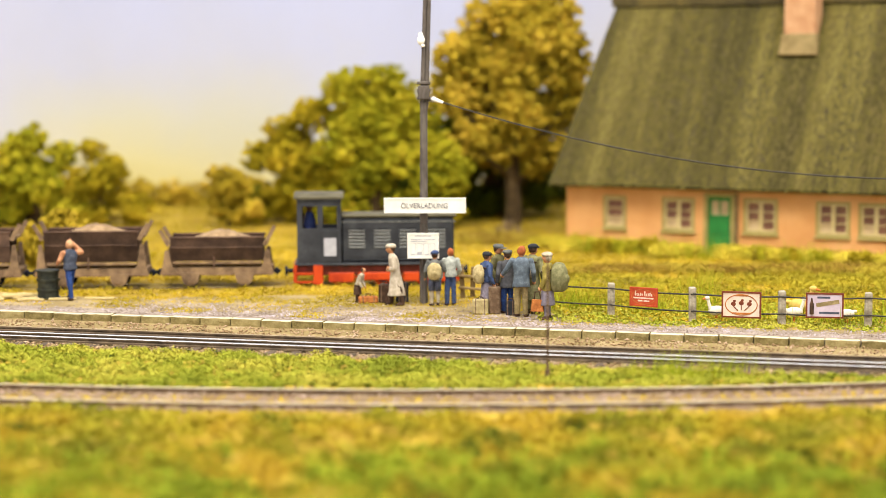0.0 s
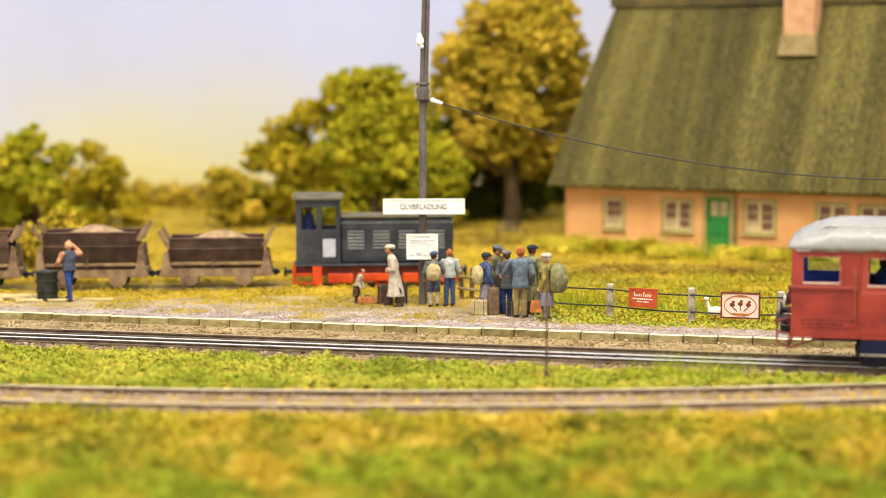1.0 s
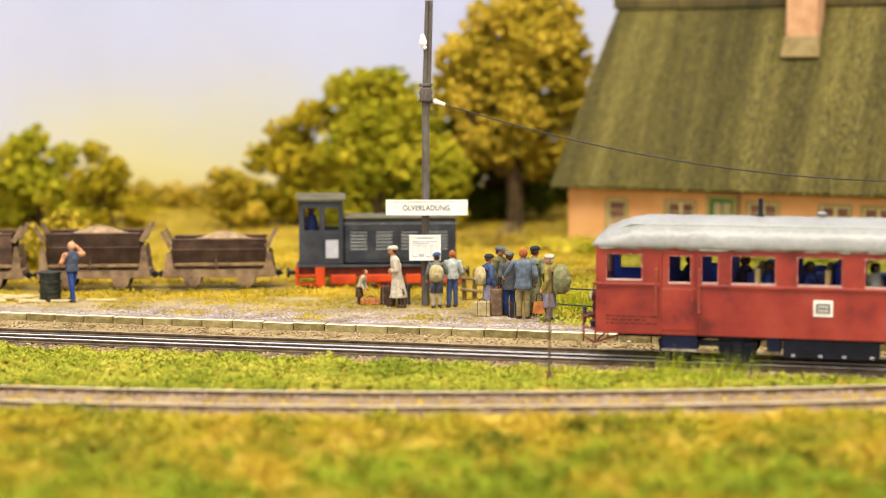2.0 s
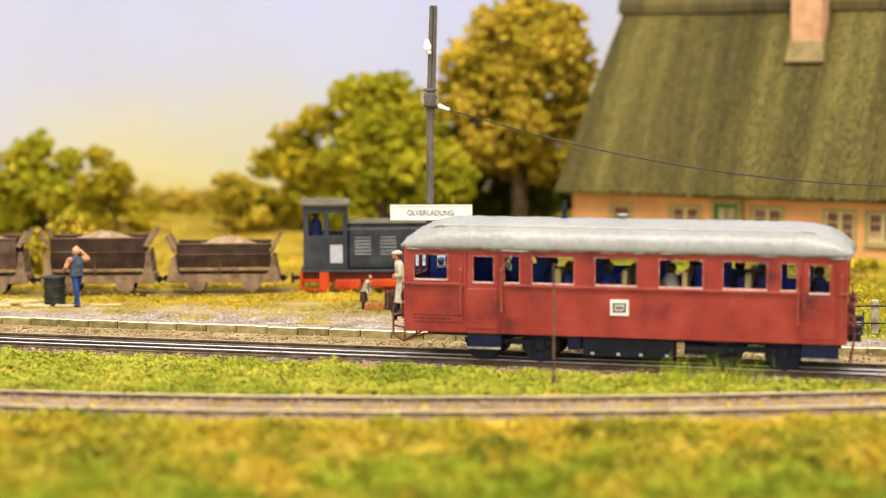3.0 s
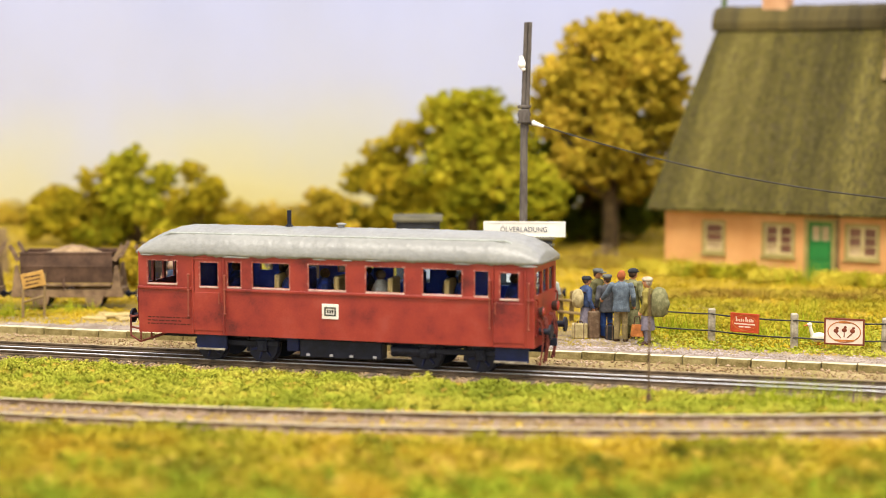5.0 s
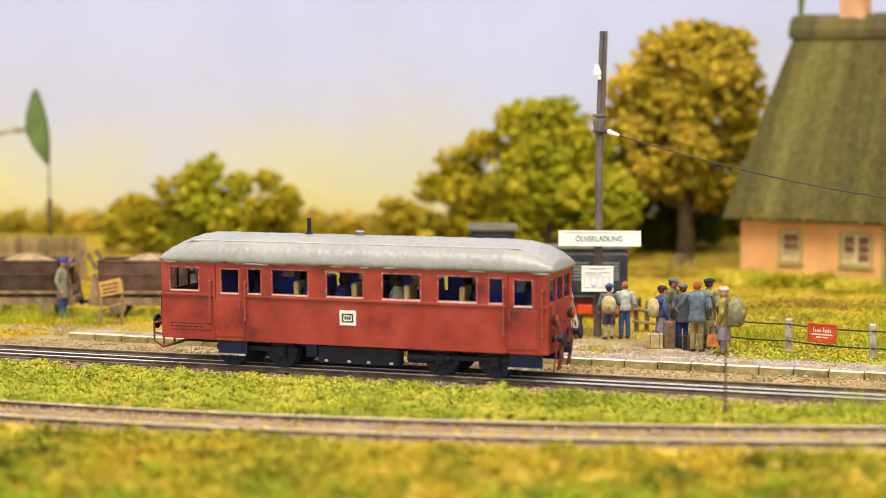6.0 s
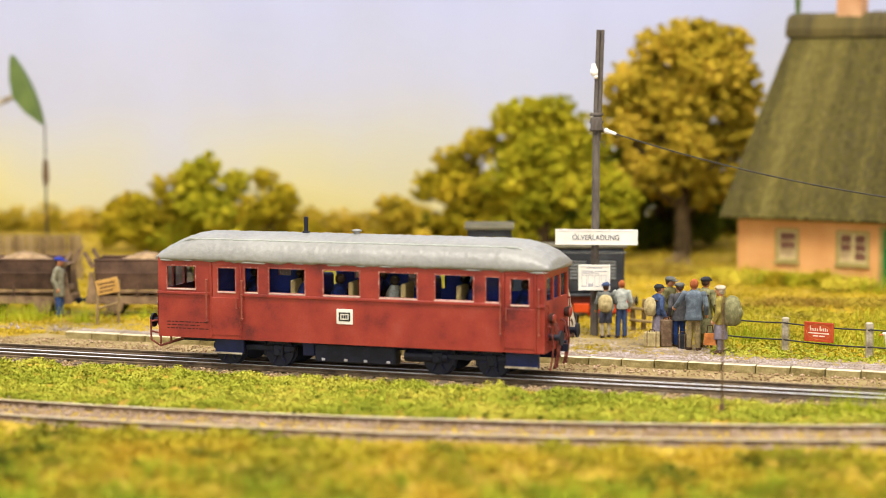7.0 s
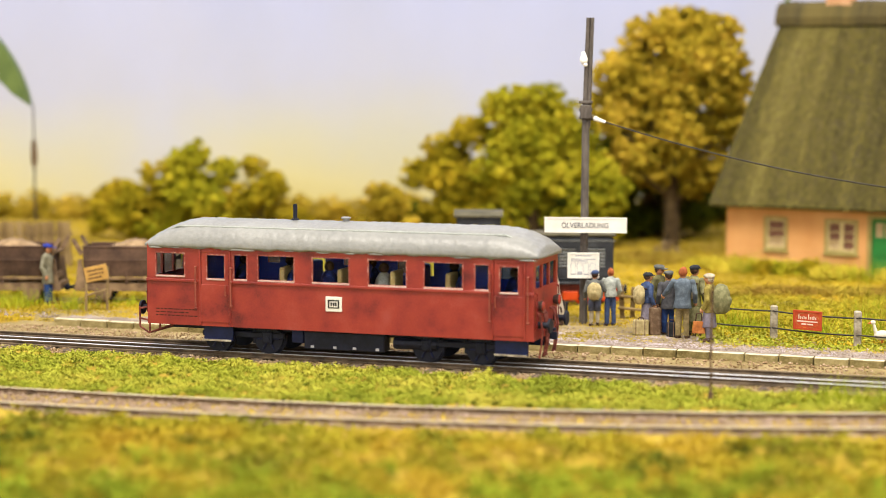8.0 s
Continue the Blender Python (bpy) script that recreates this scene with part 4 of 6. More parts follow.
    for i in (0, nx):                             # hipped ends
        a = [grid[j][i] for j in range(ny + 1)]
        bm.faces.new(a + [back[1][i], back[0][i]])
    low = [bm.verts.new((v.co.x * 0.985 + 1.5, v.co.y + 2.2, ez - 1.4)) for v in grid[0]]
    for i in range(nx):
        bm.faces.new((low[i], low[i + 1], grid[0][i + 1], grid[0][i]))
    inn = [bm.verts.new((v.co.x, 4, ez + 2.0)) for v in low]
    for i in range(nx):
        bm.faces.new((inn[i], inn[i + 1], low[i + 1], low[i]))
    bmesh.ops.recalc_face_normals(bm, faces=bm.faces[:])
    roof = part("roof", bm, M["thatch"], h, "steep dark green mossy thatch", smooth=False)
    r = np.random.default_rng(77)
    sv = []
    for _ in range(30000):
        j, i = r.uniform(0.2, ny), r.uniform(0, nx * 0.82)
        i0, j0 = int(i), min(int(j), ny - 1)
        p = front(i0, j0).lerp(front(i0 + 1, j0), i - i0) + (front(i0, j0 + 1) - front(i0, j0)) * (j - j0)
        k, w, up = r.uniform(1.0, 2.6), r.uniform(0.12, 0.3), r.uniform(0.1, 0.45)
        dx = r.normal() * 0.25
        sv += [(p.x - w, p.y, p.z), (p.x + w, p.y, p.z), (p.x + w + dx, p.y - 0.53 * k - up, p.z - 0.85 * k), (p.x - w + dx, p.y - 0.53 * k - up, p.z - 0.85 * k)]
    st = soup("straw", sv, np.arange(len(sv)).reshape(-1, 4), M["straw"], roof, "loose mossy straw ends")
    st["kind"] = "stuff"
    bm = bmesh.new()
    prof = [(-6.5, 102.7), (-6.8, 106.2), (-4.5, 111.2), (0, 113.2), (4.5, 111.2), (6.8, 106.2), (6.5, 102.7)]
    rings = []
    for x in np.linspace(4, L - 4, 60):
        k = 0.5 * noise.noise(Vector((x * 0.15, 0, 4)))
        rings.append([bm.verts.new((x, ry + a, b + k)) for a, b in prof])
    for r0, r1 in zip(rings, rings[1:]):
        for i in range(len(prof) - 1):
            bm.faces.new((r0[i], r1[i], r1[i + 1], r0[i + 1]))
    bm.faces.new(rings[0])
    bm.faces.new(rings[-1])
    bmesh.ops.recalc_face_normals(bm, faces=bm.faces[:])
    part("ridge", bm, M["thatch"], roof, "rounded thatch ridge cap")
    for s in (-1, 1):
        bm = bmesh.new()
        box(bm, -0.6, 0.6, -0.8, 0.8, 0, 26, bevel=0.2, m=Matrix.Translation((7, ry + s * 1.0, 102)) @ Matrix.Rotation(radians(s * 9), 4, "X"))
        part("gable_board", bm, M["pump_green"], roof, "crossed green gable board")
    # chimneys
    def chimney(x, y, zb, zt, w, d):
        bm = bmesh.new()
        box(bm, x - w / 2, x + w / 2, y - d / 2, y + d / 2, zb, zt, bevel=0.4)
        box(bm, x - w / 2 - 0.8, x + w / 2 + 0.8, y - d / 2 - 0.8, y + d / 2 + 0.8, zt - 5, zt - 2.5, bevel=0.3)
        c = part("chimney", bm, M["chimney"], h)
        return c

    c = chimney(91.6, 33, 74, 134, 13.0, 11)
    bm = bmesh.new()
    vs = box(bm, 84.4, 98.8, 26.4, 38, 81.2, 90, bevel=0.4)
    for v in vs:
        if v.co.z < 85:
            v.co.x += -0.9 if v.co.x < 91 else 0.9
            v.co.y -= 1.5
    part("flashing", bm, M["chimney_foot"], c)
    chimney(31.5, ry, 100, 126, 11, 9)
    return h


cottage = build_house()


# ---- trees and bushes ----
def tree(name, label, x, y, height, lobes, mat, trunk=2.6, leaf=1.5, count=55, seed=1, trunk_to=0.55):
    """A tapered trunk with limbs to each lobe, and a crown of leaf clumps; lobes are (dx, dy, z, radius)."""
    r = np.random.default_rng(seed)
    z0 = ground_z(x, y)
    t = thing(name, P(x, y, z0), label, "tree" if trunk > 1 else "bush")
    bm = bmesh.new()
    top = Vector((0, 0, height * trunk_to))
    prev, steps = Vector((0, 0, -1.5)), 6
    for i in range(1, steps + 1):
        q = Vector((r.normal() * 0.5, r.normal() * 0.5, top.z * i / steps))
        k0, k1 = trunk * (1.25 - 0.75 * (i - 1) / steps), trunk * (1.25 - 0.75 * i / steps)
        rod(bm, prev, q, k0, k1, seg=9)
        prev = q
    for dx, dy, z, rad in lobes:
        a = Vector((0, 0, min(top.z, max(1.0, z * 0.55))))
        b = Vector((dx, dy, z))
        mid = a.lerp(b, 0.5) + Vector((0, 0, -rad * 0.15))
        rod(bm, a, mid, trunk * 0.42, trunk * 0.28, seg=6)
        rod(bm, mid, b, trunk * 0.28, trunk * 0.08, seg=6)
    part("trunk", bm, M["bark"], t)
    cs, sp = [], []
    for dx, dy, z, rad in lobes:
        k = int(20 + rad * rad * 0.75)
        for _ in range(k):
            d = r.normal(size=3)
            d /= np.linalg.norm(d)
            d[2] = d[2] * 0.85 + 0.1
            cr = r.uniform(1.0, 2.3)
            rr_ = rad * r.uniform(0.4, 1.12)
            cs.append((dx + d[0] * rr_, dy + d[1] * rr_, z + d[2] * rr_))
            sp.append((cr, cr, cr * 0.8))
    v, f = flakes(r, cs, int(count * 0.5), np.array(sp), leaf * 0.72)
    soup("crown", v, f, mat, t)
    return t


def lobe_set(seed, n, wx, wy, zc, wz, rad):
    r = random.Random(seed)
    out = []
    for _ in range(n):
        a, k = r.uniform(0, 6.28), r.random() ** 0.5
        e = r.uniform(-1, 1)
        s = math.sqrt(max(0.05, 1 - e * e))
        out.append((wx * math.cos(a) * k * s, wy * math.sin(a) * k, zc + wz * e * 0.9, rad * r.uniform(0.75, 1.2)))
    return out


def skirt(seed, n, wx, wy, rad, z=6):
    """Low lobes that carry a crown down to the ground."""
    r = random.Random(seed)
    return [(r.uniform(-wx, wx), r.uniform(-wy, wy), z + r.uniform(-2, 5), rad * r.uniform(0.7, 1.2)) for _ in range(n)]


tree("big_tree", "tall bushy tree with golden-green leaves beside the cottage", 33, 850, 114,
     lobe_set(4, 24, 27, 18, 68, 34, 13) + [(14, -6, 97, 12), (20, -4, 98, 10), (0, -4, 99, 11), (-14, 0, 95, 11), (21, -8, 86, 11), (-26, -6, 80, 11), (-30, -6, 60, 12), (27, -6, 58, 11), (28, -4, 74, 8), (-20, -6, 40, 12), (26, 2, 38, 12), (-6, 4, 34, 12), (10, 6, 30, 12)],
     M["leaf_gold"], trunk=3.4, seed=21, count=90)
# added dark crown that paints the shaded space under big_tree
tree("shade_tree", "added tree with dark leaves as painted shade under the tall tree", 22, 885, 60, lobe_set(6, 14, 26, 10, 30, 20, 11) + skirt(61, 8, 30, 6, 9), M["leaf_shade"], trunk=3.0, seed=22)
tree("middle_tree", "broad yellow-green tree with an uneven crown", -32, 850, 80,
     lobe_set(9, 16, 24, 14, 40, 22, 11) + [(-12, -4, 67, 8), (6, -4, 68, 8), (-3, 0, 66, 8), (-16, -3, 62, 10), (14, -4, 58, 10), (22, -4, 48, 10), (-2, 0, 54, 11), (4, -4, 44, 10), (-10, 2, 48, 10)] + skirt(62, 8, 26, 8, 9), M["leaf_green"], trunk=2.6, seed=23, count=65)
tree("olive_tree", "olive-coloured tree sloping down to the meadow", -68, 858, 60,
     lobe_set(12, 14, 20, 12, 28, 17, 10) + [(2, -4, 52, 8), (-8, -3, 44, 8), (10, 0, 52, 9), (-20, -2, 32, 8)] + skirt(63, 8, 28, 8, 8), M["leaf_olive"], trunk=2.2, seed=24, count=60)
tree("low_tree", "low green tree in front of the tall tree", -6, 838, 50, lobe_set(15, 9, 15, 9, 27, 14, 9) + skirt(64, 5, 14, 6, 8), M["leaf_green"], trunk=2.0, seed=25)
# dark leaves close the sky gaps and paint the shade behind the trunks
tree("undergrowth", "tangled undergrowth behind the trees, its leaves dark as painted shade", -4, 905, 34, [(x, 3 * math.sin(x), 9 + 5 * math.sin(x * 0.7), 11) for x in range(-84, 72, 10)] + [(x, 4, 24 + 4 * math.cos(x), 10) for x in range(-60, 66, 12)] + [(x, 0, 38, 9) for x in range(-22, 48, 10)], M["leaf_shade"], trunk=1.2, seed=35, count=60)
tree("meadow_bush", "small golden bush at the meadow's edge", -100, 845, 33, lobe_set(17, 6, 9, 8, 16, 9, 7) + skirt(65, 5, 14, 6, 6), M["leaf_gold"], trunk=1.2, seed=26)
tree("round_tree", "round green tree with a golden skirt", -192, 850, 52, lobe_set(19, 12, 19, 12, 26, 14, 9) + [(0, -3, 43, 7), (-8, 0, 38, 7)] + skirt(66, 9, 26, 8, 8), M["leaf_green"], trunk=2.0, seed=27)
tree("side_tree", "small olive tree beside the round tree", -162, 852, 44, lobe_set(23, 9, 13, 10, 20, 11, 8) + [(-2, -2, 36, 6)] + skirt(67, 6, 18, 6, 7), M["leaf_olive"], trunk=1.8, seed=28)
tree("far_bush", "low olive bush in the far meadow", -222, 856, 38, lobe_set(29, 10, 20, 8, 17, 10, 8) + [(8, -3, 30, 7)] + skirt(68, 8, 26, 6, 7), M["leaf_olive"], trunk=1.2, seed=29)
tree("wayside_bush", "dry golden bush beside the tipper wagons", -150, 700, 26, lobe_set(31, 8, 16, 8, 11, 8, 7) + skirt(69, 6, 22, 6, 6, 4), M["leaf_gold"], trunk=1.0, seed=30)
tree("hedge", "long low olive hedge along the backdrop", -100, 960, 18, [(x, 0, 5 + 2 * math.sin(x), 8) for x in range(-260, 260, 9)], M["leaf_gold"], trunk=1.0, seed=33, count=40)


for i, (s, d, h, key) in enumerate(((40, 9, 7, "leaf_olive"), (33, 12, 6, "leaf_green"), (86, 9, 8, "leaf_green"), (99, 11, 7, "leaf_olive"), (116, 10, 6, "leaf_green"), (130, 13, 7, "leaf_olive"), (8, 9, 6, "leaf_gold"), (22, 14, 5, "leaf_olive"))):
    bx, by = 52.1 + s * 0.887 - d * 0.462, 764.4 - s * 0.462 - d * 0.887
    tree("wall_bush", "low clump of weeds growing before the cottage wall", bx, by, h, lobe_set(80 + i, 4, 6, 3, 2.5, 1.5, 3.2), M[key], trunk=0.5, seed=90 + i, count=40, leaf=0.7)


def turf(name, label, region, count, mat, clump, leaf, per, seed, lift=0.1):
    """Foam turf: many little clumps over part of the ground. region(rng) gives x, y or None."""
    r = np.random.default_rng(seed)
    cs, sp = [], []
    while len(cs) < count:
        q = region(r)
        if q is None:
            continue
        x, y = q
        k = clump * r.uniform(0.5, 1.4)
        cs.append((x, y, ground_z(x, y) + lift * k))
        sp.append((k, k, k * 0.7))
    v, f = flakes(r, cs, per, np.array(sp), leaf)
    return tagged(soup(name, v, f, mat), label, "grass", kind="stuff")


def between(r):
    u, v = r.uniform(-250, 200), r.uniform(-100, -8)
    p = xy(u, v)
    d = math.hypot(p.x - FRONT_C.x, p.y - FRONT_C.y)
    edge = 2.0 * noise.noise(Vector((u * 0.12, 3, 0)))
    return (p.x, p.y) if d < FRONT_R - 13.0 + edge * 0.5 and v < -12.0 + edge else None


def front_rise(r):
    x, y = r.uniform(-150, 130), r.uniform(290, 424)
    d = math.hypot(x - FRONT_C.x, y - FRONT_C.y)
    return (x, y) if d > FRONT_R + 24 + 4 * noise.noise(Vector((x * 0.05, 1, 0))) and abs(x + 10) < 60 + 0.27 * y else None


def between_tufts(r):
    q = between(r)
    return q if q and uv(*q)[1] < -15 and noise.noise(Vector((q[0] * 0.2, q[1] * 0.2, 60))) + 0.5 * noise.noise(Vector((q[0] * 0.45, q[1] * 0.45, 61))) > 0.02 else None


def near_rise(r):
    q = front_rise(r)
    return q if q and q[1] < 352 and noise.noise(Vector((q[0] * 0.045, q[1] * 0.06, 21))) > -0.05 else None


# noise patches where shadow is painted on the rise, apart from its relief
def hollows(r):
    q = front_rise(r)
    return q if q and q[1] < 392 and noise.noise(Vector((q[0] * 0.05, q[1] * 0.09, 33))) > 0.38 else None


def behind(r):
    x, y = r.uniform(-300, 210), r.uniform(545, 990)
    _, v = uv(x, y)
    d = Vector((x, y, 0)) - SIDE_A
    if abs(d.dot(SN)) < 7.5 and -330 < d.dot(SU) < 160:
        return None
    return (x, y) if v > plat_edge(x) + 3 and r.random() < (1.0 if y < 760 else 0.5) else None


def edge_grass(r):
    x = r.uniform(30, 175)
    y = r.uniform(505, 600)
    _, v = uv(x, y)
    return (x, y) if 62 + 3 * noise.noise(Vector((x * 0.1, 0, 2))) < v < 112 else None


def sparse(r):
    x, y = r.uniform(-205, 40), r.uniform(540, 660)
    _, v = uv(x, y)
    n1 = noise.noise(Vector((x * 0.06, y * 0.06, 14)))
    return (x, y) if 52 < v < plat_edge(x) + 4 and n1 > 0.05 + 0.4 * r.random() - 0.5 * smooth(62, 105, v) - 0.5 * smooth(-120, -165, x) else None


def tuft(label, x, y, n, spread, height, seed):
    r = np.random.default_rng(seed)
    roots = [(x + r.normal() * spread, y + r.normal() * spread * 0.6, 0) for _ in range(n)]
    roots = [(a, b, ground_z(a, b) - 0.2) for a, b, _ in roots]
    v, f = blades(r, roots, height)
    return tagged(soup("grass_tuft", v, f, M["blade"]), label, "grass", kind="stuff")


turf("verge_turf", "spring-green foam turf between the two tracks", between, 6500, M["turf"], 1.3, 0.36, 26, 41, lift=0.0)
turf("verge_clumps", "raised clumps of green foam turf between the tracks", between_tufts, 3600, M["turf"], 1.4, 0.36, 34, 52, lift=0.45)
# dark flakes put shade into the gaps between the verge clumps
turf("verge_moss", "dark flakes as painted shade between the verge clumps", between, 1500, M["moss_shade"], 1.0, 0.36, 16, 53, lift=0.35)
turf("front_turf", "soft mossy turf on the rise before the tracks", front_rise, 7000, M["turf_front"], 2.6, 0.6, 24, 42, lift=0.2)
turf("rise_moss", "green moss lumps on the rise before the tracks", near_rise, 1300, M["moss"], 3.6, 0.7, 26, 49, lift=0.5)
# dark lumps drawn as the shadows of bumps on the rise
turf("rise_hollows", "dark green flakes as painted shadow patches on the rise", hollows, 420, M["moss_shade"], 2.0, 0.6, 26, 50, lift=0.6)
turf("meadow_turf", "dry golden meadow turf behind the platform", behind, 22000, M["turf_dry"], 2.0, 0.42, 16, 43)
turf("fence_turf", "fresh green turf along the fence", edge_grass, 2600, M["turf"], 1.5, 0.45, 18, 44)
turf("platform_turf", "thin dry moss creeping over the platform", sparse, 5200, M["turf_dry"], 0.9, 0.24, 12, 45, lift=0.0)
def field(r):
    x, y = r.uniform(24, 195), r.uniform(575, 668)
    return (x, y) if uv(x, y)[1] > 100 and noise.noise(Vector((x * 0.03, y * 0.05, 40))) > -0.2 else None


def ditch(r):
    x, y = r.uniform(22, 190), r.uniform(650, 700)
    return (x, y) if abs(y - 676 - 6 * noise.noise(Vector((x * 0.03, 0, 6)))) < 9 + 5 * noise.noise(Vector((x * 0.07, 2, 6))) else None


def earth_bank(r):
    x, y = r.uniform(4, 42), r.uniform(770, 812)
    return (x, y) if ((x - 22) / 19) ** 2 + ((y - 790) / 20) ** 2 < 1 else None


def wall_foot(r):
    along, out = r.uniform(-12, 170), abs(r.normal()) * 9 + 1.5
    x, y = 52.1 + along * 0.887 - out * 0.462, 764.4 - along * 0.462 - out * 0.887
    return (x, y) if noise.noise(Vector((along * 0.07, 0, 3))) > -0.25 + 0.02 * out else None


turf("field_grass", "olive-green rough grass behind the fence", field, 2600, M["field"], 2.0, 0.45, 18, 51, lift=0.4)
turf("ditch_turf", "brown and olive weeds in the ditch before the cottage", ditch, 2600, M["turf_ditch"], 2.0, 0.5, 18, 46, lift=0.6)
turf("bank_turf", "bare brown earth and litter under the tall tree", earth_bank, 900, M["turf_ditch"], 2.4, 0.6, 14, 47, lift=0.5)
turf("wall_weeds", "soft yellow-green weeds along the cottage wall", wall_foot, 1500, M["weed"], 2.8, 0.55, 22, 48, lift=0.9)
for i, (x, y, n, s, h) in enumerate(((-205, 616, 260, 5, 5.5), (-214, 612, 220, 6, 6), (-184, 612, 120, 3, 6), (-166, 622, 140, 5, 4), (79, 560, 90, 3, 13), (66, 566, 90, 5, 8), (94, 552, 90, 5, 8), (120, 545, 140, 7, 8), (142, 540, 120, 6, 8), (45, 575, 90, 5, 7),
                                    (58, 452, 160, 6, 6), (72, 455, 120, 5, 6), (40, 580, 120, 6, 8), (104, 720, 160, 7, 8), (88, 735, 140, 7, 8), (140, 705, 160, 8, 8), (62, 745, 120, 5, 8))):
    tuft("upright tuft of green grass blades", x, y, n, s, h, 70 + i)


# ---- the station pole, name board and notice ----
def build_pole():
    x, y = -6.6, 590.4
    t = thing("telegraph_pole", P(x, y, ground_z(x, y)), "tall dark timber telegraph pole standing on the platform", "pole")
    bm = bmesh.new()
    rod(bm, (0, 0, -1), (0.3, 0, 66), 1.35, 1.2, seg=10)
    part("lower_mast", bm, M["pole"], t)
    bm = bmesh.new()
    for dx in (-0.55, 0.75):
        rod(bm, (dx + 0.3, 0, 64), (dx + 1.4, 0, 99.5), 0.75, 0.65, seg=8)
    part("upper_mast", bm, M["pole"], t)
    bm = bmesh.new()
    for z in (67.3, 69.8, 72.3):
        box(bm, -1.9, 2.5, -1.6, 1.6, z - 0.5, z + 0.5, bevel=0.2)
    box(bm, -1.6, 2.2, -2.2, 1.4, 67.0, 71.4, bevel=0.25)
    part("clamp_box", bm, M["pole"], t)
    for px, pz, ax in ((-0.5, 85.6, 0.9),):
        bm = bmesh.new()
        rod(bm, (ax, 0, pz - 0.4), (px, -0.8, pz), 0.3)
        br = part("bracket", bm, M["wire"], t)
        bm = bmesh.new()
        ball(bm, (px, -1.3, pz + 0.4), (1.35, 1.2, 1.6))
        rod(bm, (px, -1.3, pz + 1.4), (px - 0.2, -1.3, pz + 3.0), 0.95, 0.6, seg=12)
        ball(bm, (px + 0.5, -1.3, pz - 1.2), (0.8, 0.8, 0.7))
        part("insulator", bm, M["porcelain"], br, "glazed white insulator")
    bm = bmesh.new()
    rod(bm, (1.2, -0.5, 66.6), (4.0, -0.9, 66.8), 0.2)
    br = part("bracket", bm, M["wire"], t)
    bm = bmesh.new()
    rod(bm, (3.4, -0.9, 67.0), (6.6, -0.9, 65.9), 0.75, 0.45, seg=10)
    ball(bm, (3.5, -0.9, 67.0), 0.85, seg=10)
    part("insulator", bm, M["porcelain"], br, "glazed white strain insulator")
    pts = []
    for i in range(33):
        k = i / 32
        pts.append((6.4 + 150 * k, -0.9 - 10 * k, 66.0 - 24.9 * k - 23 * k * (1 - k)))
    tube("overhead_wire", pts, 0.22, M["wire"], t, "thin sagging dark wire")
    return t


build_pole()


def board(name, x, y, z, w, h, label, mat, edge, group="", category="sign", rz=0.0, thick=0.7):
    """A flat panel with a rim, its middle at x, y, z."""
    t = thing(name, P(x, y, z, rz=rz), label, category, group)
    bm = bmesh.new()
    box(bm, -w / 2, w / 2, 0, thick, -h / 2, h / 2, bevel=0.12)
    part("panel", bm, mat, t)
    bm = bmesh.new()
    e = 0.35
    pierced(bm, -w / 2 - 0.15, w / 2 + 0.15, -h / 2 - 0.15, h / 2 + 0.15, [(-w / 2 + e, w / 2 - e, -h / 2 + e, h / 2 - e)], -0.15, thick + 0.1)
    part("rim", bm, edge, t)
    return t


name_board = board("station_name_board", -6.05, 587.3, 32.5, 26.4, 4.7, "white station name board with grey capital lettering", M["white"], M["white"], rz=-1.5)
words("lettering", "\u00d6LVERLADUNG", 1.75, M["grey_ink"], name_board, P(-0.2, -0.12, -0.15, rx=90), "grey capital lettering", width=15.2)
bm = bmesh.new()
for dx in (-1.6, 2.2):
    box(bm, dx - 0.5, dx + 0.5, 0.7, 2.4, -1.5, 1.5)
part("mounting_bracket", bm, M["pole"], name_board)


def notice():
    t = board("timetable_notice", -6.7, 587.4, 19.3, 10.0, 8.0, "white printed notice sheet with a small plan on the pole", M["white"], M["white"], category="notice", rz=-1.5)
    bm = bmesh.new()
    for a, b, z in ((-2.6, 2.6, 3.2), (-4.0, -0.4, 2.1), (0.2, 4.0, 2.1), (-4.0, 1.4, 1.5)):
        box(bm, a, b, -0.08, 0.02, z - 0.14, z + 0.14)
    part("print_bar", bm, M["pale_ink"], t, "pale grey print bars")
    bm = bmesh.new()
    r = random.Random(8)
    for i in range(4):
        pierced(bm, -4.1 + i * 2.1, -2.4 + i * 2.1, -3.0, 0.9, [(-3.98 + i * 2.1, -2.52 + i * 2.1, -2.88 + r.random(), 0.78)], -0.08, 0.02)
    part("print_plan", bm, M["pale_ink"], t, "grey box plan")
    bm = bmesh.new()
    box(bm, -0.8, 0.8, 0.8, 2.0, -2, 2)
    part("mounting_bracket", bm, M["pole"], t)


notice()


# ---- figurines: each one plain mesh ----
def loft(bm, rings, slot=0, seg=14):
    """A closed skin through level ellipses (x, y, z, rx, ry), as cloth over a body."""
    made = []
    for x, y, z, rx, ry in rings:
        made.append([bm.verts.new((x + rx * math.cos(2 * math.pi * k / seg), y + ry * math.sin(2 * math.pi * k / seg), z)) for k in range(seg)])
    fs = [bm.faces.new(made[0][::-1]), bm.faces.new(made[-1])]
    for a, b in zip(made, made[1:]):
        for k in range(seg):
            fs.append(bm.faces.new((a[k], a[(k + 1) % seg], b[(k + 1) % seg], b[k])))
    for f in fs:
        f.material_index, f.smooth = slot, True


